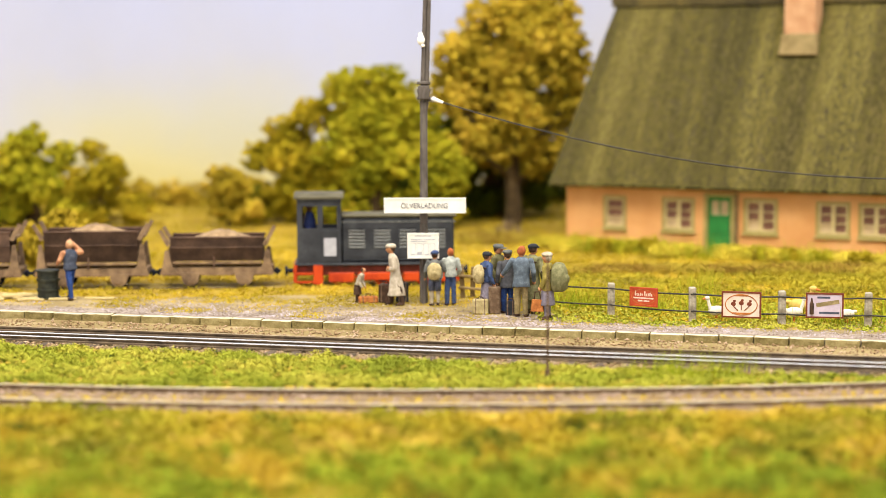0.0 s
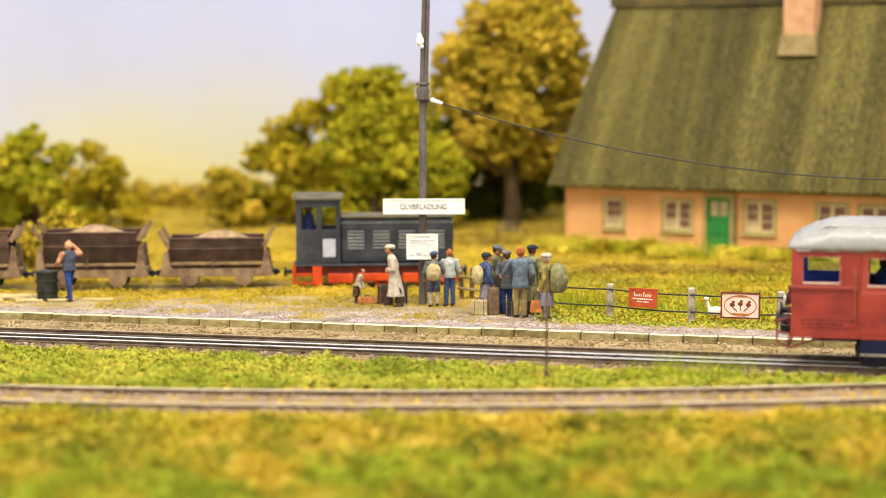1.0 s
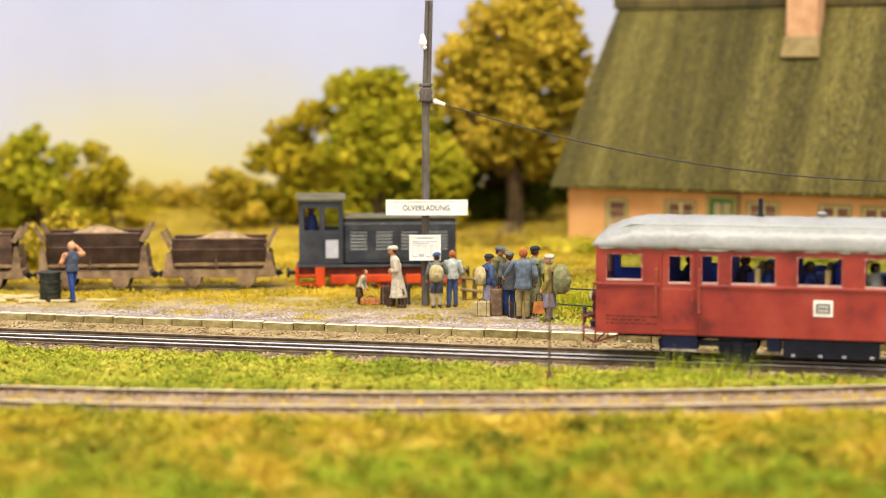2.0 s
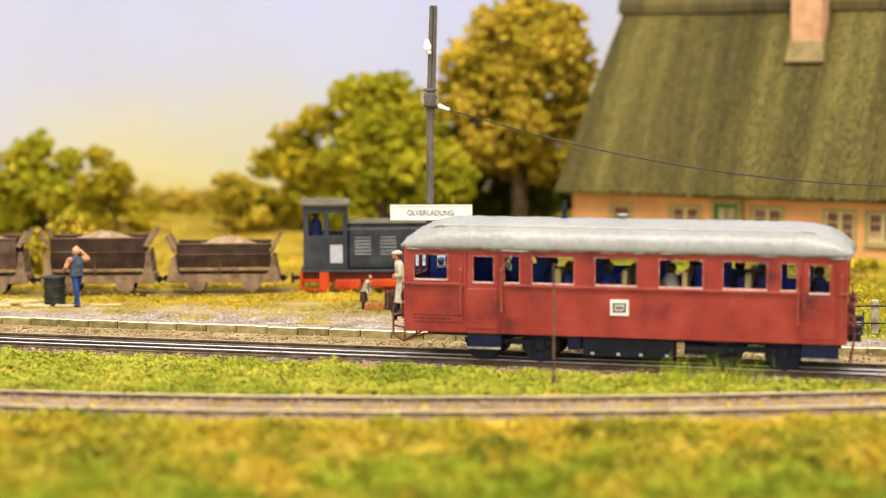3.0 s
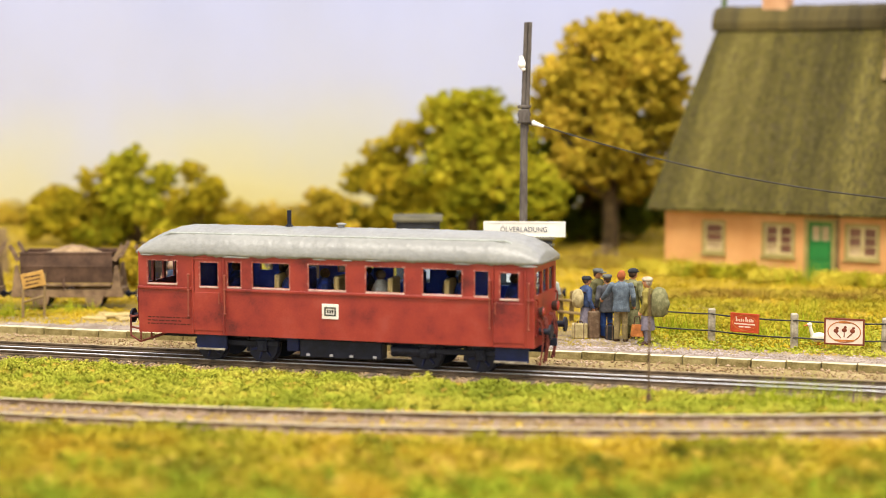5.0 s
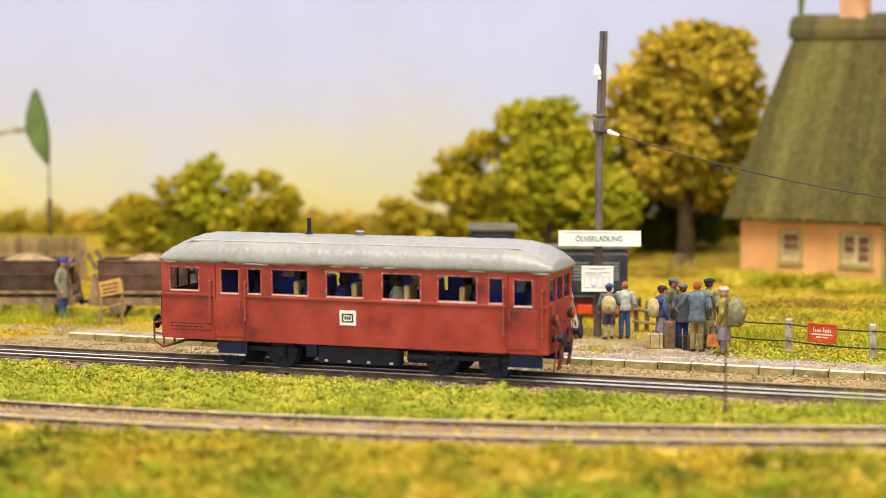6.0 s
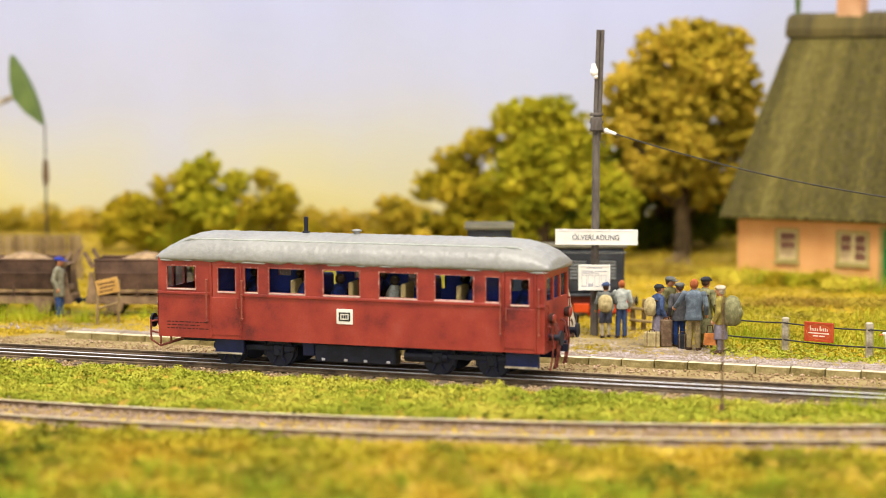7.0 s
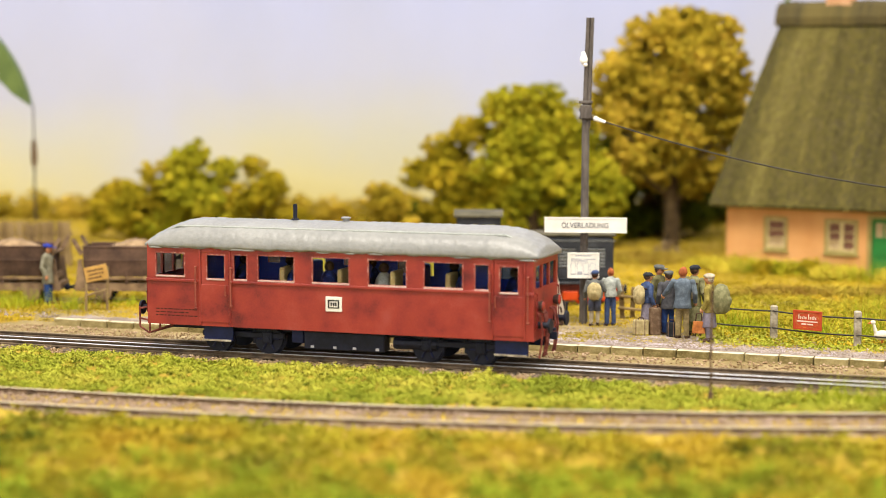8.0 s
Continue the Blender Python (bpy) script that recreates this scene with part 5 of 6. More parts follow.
def limb(bm, pts, radii, slot):
    for a, b, r0, r1 in zip(pts, pts[1:], radii, radii[1:]):
        rod(bm, a, b, r0, r1, seg=10, slot=slot)
    for p, r in zip(pts[1:-1], radii[1:-1]):
        ball(bm, p, r * 1.02, slot=slot, seg=9)


def figure(name, label, x, y, h, turn, coat, legs, hat=None, hair="c_brown", brim=0.0, arms=None, pack=None, load=1.0, hem=0.46, skirt=0.0, socks=None, sleeves=None, stride=0.0, stoop=0.0, broad=1.0):
    """A painted figurine h mm high, facing -y before turning. hem: the coat's lower edge, skirt: a skirt's, as shares of the height;
    arms: left elbow, left wrist, right elbow, right wrist; stoop: how far the shoulders lean forward."""
    mats = [M[coat], M[legs], M["c_skin"], M[hat or hair], M[pack or "c_tan"], M["c_brown"], M[socks or legs], M[sleeves or coat], M[hair]]
    bm = bmesh.new()
    lean = -stoop

    def sway(z):
        return lean * max(0.0, (z - 9.0) / 7.0)

    for s in (-1, 1):
        f = s * stride
        low = 6 if skirt or socks else 1
        limb(bm, [(s * 1.2, f, 0.7), (s * 1.1, f * 0.6 - 0.2, 5.2), (s * 0.8, 0, 10.0 if hem > 0.3 else 7.0)], [0.72, 0.92, 1.15] if low == 1 else [0.55, 0.8, 1.05], low)
        loft(bm, [(s * 1.25, f - 0.7, 0.0, 0.75, 1.45), (s * 1.25, f - 0.7, 0.45, 0.78, 1.45), (s * 1.2, f - 0.35, 0.9, 0.62, 0.95), (s * 1.2, f, 1.25, 0.6, 0.62)], 5, 10)
    if skirt:
        zb = 20 * skirt
        loft(bm, [(0, 0, zb, 2.7, 2.2), (0, 0, zb + 0.3, 2.75, 2.25), (0, 0, (zb + 10) / 2, 2.35, 1.95), (0, 0, 10.2, 1.95, 1.55)], 1)
    elif socks:
        for s in (-1, 1):
            loft(bm, [(s * 1.15, s * stride * 0.5, 5.4, 1.2, 1.25), (s * 1.1, 0, 7.8, 1.3, 1.35), (s * 0.9, 0, 10.4, 1.35, 1.5)], 1, 12)
    zl, b = 20 * hem, broad
    fl = 0.75 * stride if hem < 0.3 else 0.0
    loft(bm, [(0, sway(zl), zl, 2.25 * b, 1.75 + fl), (0, sway(zl), zl + 0.25, 2.3 * b, 1.8 + fl), (0, sway(zl + 1.6), zl + 1.6, 2.1 * b, 1.65 + fl * 0.7), (0, sway(11.6), max(11.6, zl + 2.2), 1.9 * b, 1.5), (0, sway(13.4), 13.4, 2.15 * b, 1.65),
              (0, sway(15.0), 15.0, 2.5 * b, 1.6), (0, sway(15.9), 15.9, 2.35 * b, 1.35), (0, sway(16.5), 16.5, 1.3 * b, 1.0), (0, sway(16.9), 16.9, 0.85, 0.8)], 0, 16)
    hy = sway(18.3) - 0.3
    loft(bm, [(0, hy + 0.3, 16.5, 0.62, 0.65), (0, hy + 0.15, 17.2, 0.62, 0.65)], 2, 10)
    ball(bm, (0, hy, 18.3), (1.12, 1.32, 1.5), slot=2, seg=12)
    ball(bm, (0, hy - 1.25, 18.1), (0.25, 0.35, 0.35), slot=2, seg=7)
    ball(bm, (0, hy + 0.4, 18.55), (1.22, 1.2, 1.35), slot=8 if hat and hat != "c_white" else 3, seg=12)
    if hat:
        loft(bm, [(0, hy + 0.1, 18.75, 1.38, 1.55), (0, hy + 0.15, 19.3, 1.5, 1.68), (0, hy + 0.2, 19.75, 1.2, 1.35), (0, hy + 0.2, 20.0, 0.5, 0.6)], 3, 14)
        if brim:
            ball(bm, (0, hy - 1.4 * (brim < 1.5), 18.85), (0.9 + 0.5 * brim, 0.7 + 0.8 * brim, 0.16), slot=3, seg=12)
    le, lh, re, rh = arms or ((-3.1, 0.5, 12.4), (-3.1, -0.9, 9.6), (3.1, 0.5, 12.4), (3.1, -0.9, 9.6))
    for s, e, q in ((-1, le, lh), (1, re, rh)):
        sh = (s * 2.25 * b, sway(15.5), 15.6)
        ball(bm, sh, (1.0, 1.05, 0.95), slot=7, seg=10)
        limb(bm, [sh, e, q], [0.98, 0.8, 0.62], 7)
        d = (Vector(q) - Vector(e)).normalized()
        ball(bm, Vector(q) + d * 0.5, (0.55, 0.55, 0.75), slot=2, seg=8)
    if pack:
        py = 1.5 + sway(13) + 1.2 * load
        loft(bm, [(0, py, 13.0 - 3.0 * load, 1.5 * load, 1.0 * load), (0, py + 0.2, 13.0 - 2.4 * load, 2.2 * load, 1.5 * load), (0, py + 0.35, 13.0 - 0.6 * load, 2.5 * load, 1.75 * load), (0, py + 0.2, 13.0 + 1.2 * load, 2.3 * load, 1.5 * load),
                  (0, py, 13.0 + 2.3 * load, 1.6 * load, 1.05 * load), (0, py, 13.0 + 2.7 * load, 0.7 * load, 0.5 * load)], 4, 16)
        ball(bm, (0, py + 1.6 * load, 12.2), (1.3 * load, 0.55 * load, 1.1 * load), slot=4, seg=10)
        for s in (-1, 1):
            rod(bm, (s * 1.5, py - 0.6 * load, 15.0), (s * 1.5, -1.5 + lean, 14.2), 0.24, slot=5)
    k = h / 20.0
    for v in bm.verts:
        fold = noise.noise_vector(v.co * 0.5 + Vector((x, y, 0))) * 0.2 + noise.noise_vector(Vector((v.co.x * 1.5, v.co.y * 1.5, v.co.z * 0.7)) + Vector((y, x, 0))) * 0.13
        v.co = v.co * k + fold
    ob = finish(name, bm, mats, at=P(x, y, ground_z(x, y) + 0.1, rz=turn))
    return tagged(ob, label, "figurine", "station figurines")


FOLDED = ((-2.9, -1.0, 12.2), (0.2, -2.5, 12.0), (2.9, -1.0, 12.2), (-0.2, -2.7, 11.6))
figure("figurine", "painted figurine in a long cream coat and white cap", -15.4, 587, 20.3, -82, "c_cream", "c_brown", hat="c_cream", hem=0.16, stride=1.7, stoop=1.3, arms=FOLDED, sleeves="c_cream")
figure("figurine", "small painted child figurine crouching by a suitcase", -28.6, 594, 11.6, 72, "c_white", "c_brown", skirt=0.22, hem=0.5, stoop=2.6, broad=1.15, arms=((-2.8, -2.2, 12.0), (-2.2, -3.8, 9.0), (2.8, -2.2, 12.0), (2.2, -3.8, 9.0)))
figure("figurine", "painted boy figurine with a cream rucksack and shorts", -2.9, 585, 18.2, 178, "c_grey", "c_slate", hat="c_blue", pack="c_sack", socks="c_white", hem=0.45, load=1.05, arms=((-3.4, -0.3, 12.8), (-4.6, -1.4, 11.6), (3.2, 0.2, 12.4), (3.4, -1.0, 10.2)))
figure("figurine", "painted figurine in pale shirt and blue trousers with red hair", 2.2, 586, 18.9, 190, "c_pale", "c_blue", hair="c_ginger", hem=0.5, arms=((-3.2, 0, 12.4), (-3.0, -1.6, 10.6), (3.0, 0.1, 12.4), (3.2, -0.6, 9.6)))
figure("figurine", "painted woman figurine in blue with a cream rucksack", 13.6, 570, 19.4, 118, "c_blue", "c_lilac", hat="c_dark", brim=0.6, pack="c_sack", skirt=0.14, hem=0.5, load=1.05)
figure("figurine", "painted figurine in an olive jacket and flat cap", 17.4, 578, 21.0, 60, "c_olive", "c_brown", hat="c_grey", brim=1.0, hem=0.42)
figure("figurine", "painted figurine in a dark grey coat carrying a case", 20.2, 569, 20.2, 196, "c_coat", "c_jean", hat="c_grey", brim=0.9, hem=0.4, broad=1.08)
figure("figurine", "painted man figurine in a blue-grey jacket and tan trousers", 24.2, 560, 22.3, 170, "c_denim", "c_tan", hair="c_ginger", hem=0.42, broad=1.12, arms=((-3.5, 0.1, 12.6), (-3.3, -1.4, 10.0), (4.2, -0.6, 13.2), (5.4, -2.0, 11.6)))
figure("figurine", "painted figurine in sage green with a white collar and dark cap", 28.0, 566, 22.3, 150, "c_sage", "c_sage", hat="c_dark", brim=0.7, skirt=0.2, hem=0.42, pack="c_white", load=0.75)
figure("figurine", "painted figurine with a large olive sack on its back", 32.0, 553, 21.0, 250, "c_mustard", "c_lilac", hat="c_white", pack="c_sage", skirt=0.22, hem=0.44, load=1.5, arms=((-3.0, -0.8, 12.4), (-3.2, -1.8, 9.4), (3.0, 0.2, 12.6), (2.6, -1.4, 9.8)))
figure("figurine", "painted worker figurine in blue overalls drinking from a bottle", -125.4, 603.5, 20.2, 222, "c_vest", "c_jean", hair="c_bald", sleeves="c_skin", hem=0.5, stride=2.6, broad=1.1, arms=((-4.9, -0.9, 15.4), (-2.0, -2.4, 19.0), (3.6, -0.6, 13.2), (2.8, -3.2, 12.2)))
figure("figurine", "painted figurine in a long grey coat and blue cap", -196.4, 624.6, 21.6, 80, "c_drab", "c_jean", hat="c_cap", brim=1.0, hem=0.34)


def suitcase(label, x, y, w, d, h, turn, mat):
    t = thing("suitcase", P(x, y, ground_z(x, y) + 0.05, rz=turn), label, "suitcase", "luggage on the platform")
    bm = bmesh.new()
    box(bm, -w / 2, w / 2, -d / 2, d / 2, 0, h, bevel=0.35)
    part("shell", bm, mat, t)
    bm = bmesh.new()
    for s in (-1, 1):
        box(bm, s * w * 0.28 - 0.14, s * w * 0.28 + 0.14, -d / 2 - 0.1, d / 2 + 0.1, -0.0, h + 0.1)
    part("strap", bm, M["c_case"], t)
    bm = bmesh.new()
    rod(bm, (-0.9, 0, h), (-0.6, 0, h + 0.7), 0.16)
    rod(bm, (-0.6, 0, h + 0.7), (0.6, 0, h + 0.7), 0.16)
    rod(bm, (0.6, 0, h + 0.7), (0.9, 0, h), 0.16)
    part("handle", bm, M["c_brown"], t)
    return t


suitcase("reddish brown suitcase lying flat on the platform", -25.0, 593, 6.4, 3.2, 2.2, 8, M["c_orange"])
suitcase("dark brown upright trunk beside the coated figurine", -19.0, 592, 4.6, 3.4, 6.2, -10, M["c_brown"])
suitcase("dark suitcase behind the coated figurine", -13.8, 594, 4.0, 3.0, 6.4, 5, M["c_dark"])
suitcase("tan suitcase beside the waiting group", 11.6, 566.5, 5.0, 2.6, 4.8, -8, M["c_sack"])
suitcase("brown upright case in the waiting group", 16.0, 567, 3.6, 2.4, 8.6, 8, M["c_case"])
suitcase("dark case in the waiting group", 21.0, 563.5, 3.0, 1.6, 4.6, -12, M["c_dark"])


def handbag():
    t = thing("handbag", P(28.8, 552.5, ground_z(28.8, 552.5) + 2.8, rz=-10), "orange leather handbag held beside the sack carrier", "handbag")
    bm = bmesh.new()
    prism(bm, [(-2.0, 0), (2.0, 0), (1.6, 3.6), (-1.6, 3.6)], -0.8, 0.8)
    part("bag", bm, M["c_orange"], t)
    bm = bmesh.new()
    pts = [(-1.0, 0, 3.5), (-0.7, 0, 6.0), (0.7, 0, 6.0), (1.0, 0, 3.5)]
    for a, b in zip(pts, pts[1:]):
        rod(bm, a, b, 0.18)
    part("strap", bm, M["c_brown"], t)


handbag()


def field_fence():
    t = thing("field_fence", P(0, 0, 0), "short weathered brown timber fence beside the pole", "fence")
    ends = [(6.4, 601), (9.6, 600), (18.5, 597)]
    for k, (x, y) in enumerate(ends):
        bm = bmesh.new()
        box(bm, -0.8, 0.8, -0.7, 0.7, -1, 11.5 - k, bevel=0.2)
        part("post", bm, M["old_wood"], t, at=P(x, y, ground_z(x, y), ry=(-3, 2, 4)[k]))
    for z in (4.0, 8.0):
        bm = bmesh.new()
        rod(bm, (5.0, 600, z), (30, 592, z - 1.2), 0.5, 0.4, seg=6)
        part("rail", bm, M["old_wood"], t)


field_fence()


# ---- the fence, its signs and geese ----
POSTS = [(29.5, 575, 10.2), (52.4, 562.0, 10.4), (75.8, 547.0, 10.8), (101.7, 539.5, 10.5), (126.8, 535.6, 10.4), (152, 531, 10.4), (178, 526, 10.4)]


def build_fence():
    t = thing("wire_fence", P(0, 0, 0), "concrete post and wire fence with enamel signs hung on it", "fence")
    for x, y, h in POSTS:
        bm = bmesh.new()
        box(bm, -1.15, 1.15, -1.0, 1.0, -1.5, h, bevel=0.35)
        for v in bm.verts:
            v.co += 0.15 * noise.noise_vector(v.co * 0.5 + Vector((x, y, 0)))
        part("post", bm, M["post"], t, at=P(x, y, ground_z(x, y), rz=random.uniform(-12, 2), ry=random.uniform(-1.5, 1.5)))
    for z in (3.6, 8.8):
        for (xa, ya, _), (xb, yb, _) in zip(POSTS, POSTS[1:]):
            pts = [(xa + (xb - xa) * k, ya - 1.1 + (yb - ya) * k, z + ground_z(xa, ya) - 1.4 * k * (1 - k)) for k in np.linspace(0, 1, 9)]
            tube("fence_wire", pts, 0.24, M["wire"], t)
    return t


build_fence()


def enamel(x, y, z, w, h, rz, kind):
    label = {"red": "red enamel sign with pale faded writing on the fence", "flower": "pale enamel sign with dark red fruit and rusty edge", "lilac": "lilac enamel sign with a bottle shape and brown band"}[kind]
    mat = {"red": M["enamel_red"], "flower": M["enamel_pale"], "lilac": M["enamel_lilac"]}[kind]
    t = board("enamel_sign", x, y, z, w, h, label, mat, M["rust_edge"] if kind != "red" else M["enamel_red"], "signs on the fence", rz=rz, thick=0.5)
    if kind == "red":
        bm = bmesh.new()
        for i in range(10):
            a, tall = -2.9 + i * 0.58 + (0.3 if i > 4 else 0), (1.5, 0.8, 0.7, 0.9, 0.7, 1.5, 0.8, 0.9, 1.0, 0.7)[i]
            box(bm, a, a + 0.34, -0.06, 0.02, 0.35, 0.35 + tall)
        part("writing_bar", bm, M["enamel_pale"], t, "pale writing bars")
        bm = bmesh.new()
        for a, b, z in ((-3.4, 3.4, -0.35), (-1.9, -0.3, -1.2), (0.1, 2.0, -1.2)):
            box(bm, a, b, -0.06, 0.02, z - 0.2, z + 0.2)
        part("writing_bar", bm, M["enamel_pale"], t, "faded writing bars")
        bm = bmesh.new()
        for i in range(24):
            a, b = i * math.pi / 12, (i + 1) * math.pi / 12
            rod(bm, (4.0 * math.cos(a), 0, 2.3 * math.sin(a)), (4.0 * math.cos(b), 0, 2.3 * math.sin(b)), 0.1, seg=5)
        part("oval_line", bm, M["c_orange"], t)
    elif kind == "flower":
        for dx, dz in ((-2.4, 0.2), (0, 0.5), (2.4, 0.3)):
            bm = bmesh.new()
            ball(bm, (dx, 0, dz), (0.8, 0.12, 0.65))
            ball(bm, (dx + 0.3, 0, dz + 0.9), (0.5, 0.12, 0.35))
            rod(bm, (dx, -0.05, dz - 0.6), (dx * 0.4, -0.05, dz - 2.0), 0.14, seg=6)
            part("fruit", bm, M["rust_edge"], t)
        bm = bmesh.new()
        for a, b, z in ((-2.8, 2.8, -2.6), (-1.6, 1.8, 2.8)):
            box(bm, a, b, -0.06, 0.02, z - 0.25, z + 0.25)
        part("writing_bar", bm, M["c_orange"], t)
        bm = bmesh.new()
        for i in range(24):
            a = i * math.pi / 12
            b = a + math.pi / 12
            rod(bm, (4.8 * math.cos(a), 0, 3.1 * math.sin(a)), (4.8 * math.cos(b), 0, 3.1 * math.sin(b)), 0.16, seg=5)
        part("oval_line", bm, M["c_orange"], t)
    else:
        bm = bmesh.new()
        rod(bm, (-3.8, 0, -2.6), (-3.8, 0, 0.6), 0.65, seg=10)
        rod(bm, (-3.8, 0, 0.6), (-3.8, 0, 2.2), 0.5, 0.2, seg=10)
        part("bottle", bm, M["c_brown"], t)
        bm = bmesh.new()
        box(bm, -2.4, 4.4, -0.06, 0.02, -0.1, 1.1, m=Matrix.Rotation(radians(-10), 4, "Y"))
        part("writing_band", bm, M["c_tan"], t)
        bm = bmesh.new()
        for a, b, z in ((-2.2, 1.6, 2.4), (-1.6, 4.3, -2.2)):
            box(bm, a, b, -0.06, 0.02, z - 0.3, z + 0.3)
        part("writing_bar", bm, M["c_slate"], t)


enamel(61.6, 553.8, 6.6, 9.0, 5.6, -31, "red")
enamel(89.6, 540.3, 5.9, 11.6, 7.7, -17, "flower")
enamel(113.6, 535.0, 6.3, 10.8, 7.3, -9, "lilac")


def goose(x, y, turn, k=1.0, coat="goose", label="white model goose standing in the grass by the fence"):
    t = thing("goose", P(x, y, ground_z(x, y) + 0.3, rz=turn), label, "goose", "geese by the fence")
    bm = bmesh.new()
    ball(bm, (0, 0, 3.2 * k), (3.0 * k, 1.7 * k, 1.7 * k), seg=12)
    ball(bm, (3.0 * k, 0, 3.9 * k), (1.1 * k, 0.7 * k, 0.6 * k))
    part("body", bm, M[coat], t)
    bm = bmesh.new()
    rod(bm, (-2.2 * k, 0, 3.8 * k), (-3.2 * k, 0, 7.2 * k), 0.7 * k, 0.5 * k)
    ball(bm, (-3.4 * k, 0, 7.6 * k), (0.95 * k, 0.7 * k, 0.75 * k))
    hd = part("neck_and_head", bm, M[coat], t)
    bm = bmesh.new()
    rod(bm, (-4.1 * k, 0, 7.5 * k), (-5.3 * k, 0, 7.2 * k), 0.4 * k, 0.1 * k)
    part("beak", bm, M["beak"], hd)
    for s in (-1, 1):
        bm = bmesh.new()
        rod(bm, (0, s * 0.6 * k, -0.5), (0, s * 0.6 * k, 2.0 * k), 0.25 * k)
        part("leg", bm, M["beak"], t)


goose(83.5, 549, 12, 0.9)
goose(106.5, 545, 175, 0.9)
goose(121.5, 541, 20, 0.9)
goose(109.5, 552, 150, 1.25, "yellow_down", "yellow model goose standing behind the fence")


def stake():
    x, y = 26.4, 456.4
    t = thing("stake", P(x, y, ground_z(x, y)), "thin rusty signal stake in the grass verge", "stake")
    bm = bmesh.new()
    rod(bm, (0, 0, -1), (0, 0, 31), 0.32, 0.26, seg=8)
    part("rod", bm, M["rust"], t)
    bm = bmesh.new()
    rod(bm, (0, 0, -0.5), (0, 0, 2.0), 0.8, 0.6, seg=8)
    part("foot", bm, M["rust"], t)


stake()


# ---- the diesel shunter ----
def build_loco():
    q = SIDE_A + SU * 56.0
    t = thing("shunting_locomotive", P(q.x, q.y, 0, rz=SIDE_PSI), "small dark grey diesel shunter with an orange-red frame", "locomotive")
    # x from -28 (cab end) to 28.5
    bm = bmesh.new()
    box(bm, -28.5, 28.5, -7.5, 7.5, 4.0, 7.6, bevel=0.3)
    part("frame", bm, M["loco_maroon"], t, "dark red frame")
    for a, b, z in ((-17.0, -8.0, 1.6), (-6.5, 8.0, 2.2), (9.5, 15.0, 1.8), (17.0, 27.5, 1.6)):
        bm = bmesh.new()
        box(bm, a, b, -8.2, -7.2, z, 5.0, bevel=0.3)
        part("guard_plate", bm, M["loco_red"], t, "orange-red guard plate")
    for x in (-28.8, 28.8):
        bm = bmesh.new()
        box(bm, x - 0.6, x + 0.6, -9.2, 9.2, 2.0, 8.0, bevel=0.2)
        part("buffer_beam", bm, M["loco_red"], t)
        s = 1 if x > 0 else -1
        bm = bmesh.new()
        rod(bm, (x, 0, 5.0), (x + s * 3, 0, 5.0), 0.8)
        rod(bm, (x + s * 3, 0, 5.0), (x + s * 3.8, 0, 5.0), 1.8, seg=14)
        part("buffer", bm, M["black"], t)
    bm = bmesh.new()
    box(bm, -29, 29, -9.0, 9.0, 7.6, 8.4, bevel=0.2)
    part("footplate", bm, M["loco_grey"], t)
    bm = bmesh.new()
    pierced(bm, -28, -12.5, 8.4, 31.5, [(-26.2, -20.8, 20.8, 28.6), (-19.0, -14.0, 20.8, 28.6)], -8.3, -7.6)
    pierced(bm, -28, -12.5, 8.4, 31.5, [(-26.2, -20.8, 20.8, 28.6), (-19.0, -14.0, 20.8, 28.6)], 7.6, 8.3)
    for x in (-28, -13.2):
        tmp = bmesh.new()
        pierced(tmp, -7.6, 7.6, 8.4, 31.5, [(-6.2, -1.0, 21.5, 28.6), (1.0, 6.2, 21.5, 28.6)], 0, 0.7)
        bmesh.ops.transform(tmp, matrix=Matrix.Translation((x + 0.7, 0, 0)) @ Matrix.Rotation(radians(90), 4, "Z"), verts=tmp.verts)
        me = bpy.data.meshes.new("tmp")
        tmp.to_mesh(me)
        tmp.free()
        bm.from_mesh(me)
        bpy.data.meshes.remove(me)
    cab = part("cab", bm, M["loco_grey"], t)
    bm = bmesh.new()
    prof = [(-9.2, 31.2), (-9.2, 31.9), (-6, 33.0), (0, 33.4), (6, 33.0), (9.2, 31.9), (9.2, 31.2)]
    a = [bm.verts.new((-29.0, y, z)) for y, z in prof]
    b = [bm.verts.new((-11.6, y, z)) for y, z in prof]
    bm.faces.new(a[::-1])
    bm.faces.new(b)
    for i in range(len(prof)):
        j = (i + 1) % len(prof)
        bm.faces.new((a[i], a[j], b[j], b[i]))
    part("cab_roof", bm, M["loco_roof"], t)
    bm = bmesh.new()
    box(bm, -19.6, -13.0, -8.55, -8.3, 9.0, 20.0, bevel=0.08)
    d = part("cab_door", bm, M["loco_grey"], cab)
    bm = bmesh.new()
    box(bm, -18.6, -14.2, -8.7, -8.55, 11.0, 17.4)
    part("notice_plate", bm, M["pale_ink"], d, "pale grey notice plate")
    bm = bmesh.new()
    ball(bm, (-23.6, -3.5, 22.5), (2.2, 2.0, 4.4))
    ball(bm, (-23.6, -3.8, 28.0), 1.5, slot=1)
    part("driver_figurine", bm, [M["c_navy"], M["c_brown"]], t)
    bm = bmesh.new()
    box(bm, -12.6, 27.5, -6.8, 6.8, 8.4, 24.6, bevel=0.9)
    hood = part("engine_hood", bm, M["loco_grey"], t)
    bm = bmesh.new()
    box(bm, -12.4, 28.3, -7.3, 7.3, 24.4, 25.5, bevel=0.4)
    part("hood_lid", bm, M["loco_roof"], hood)
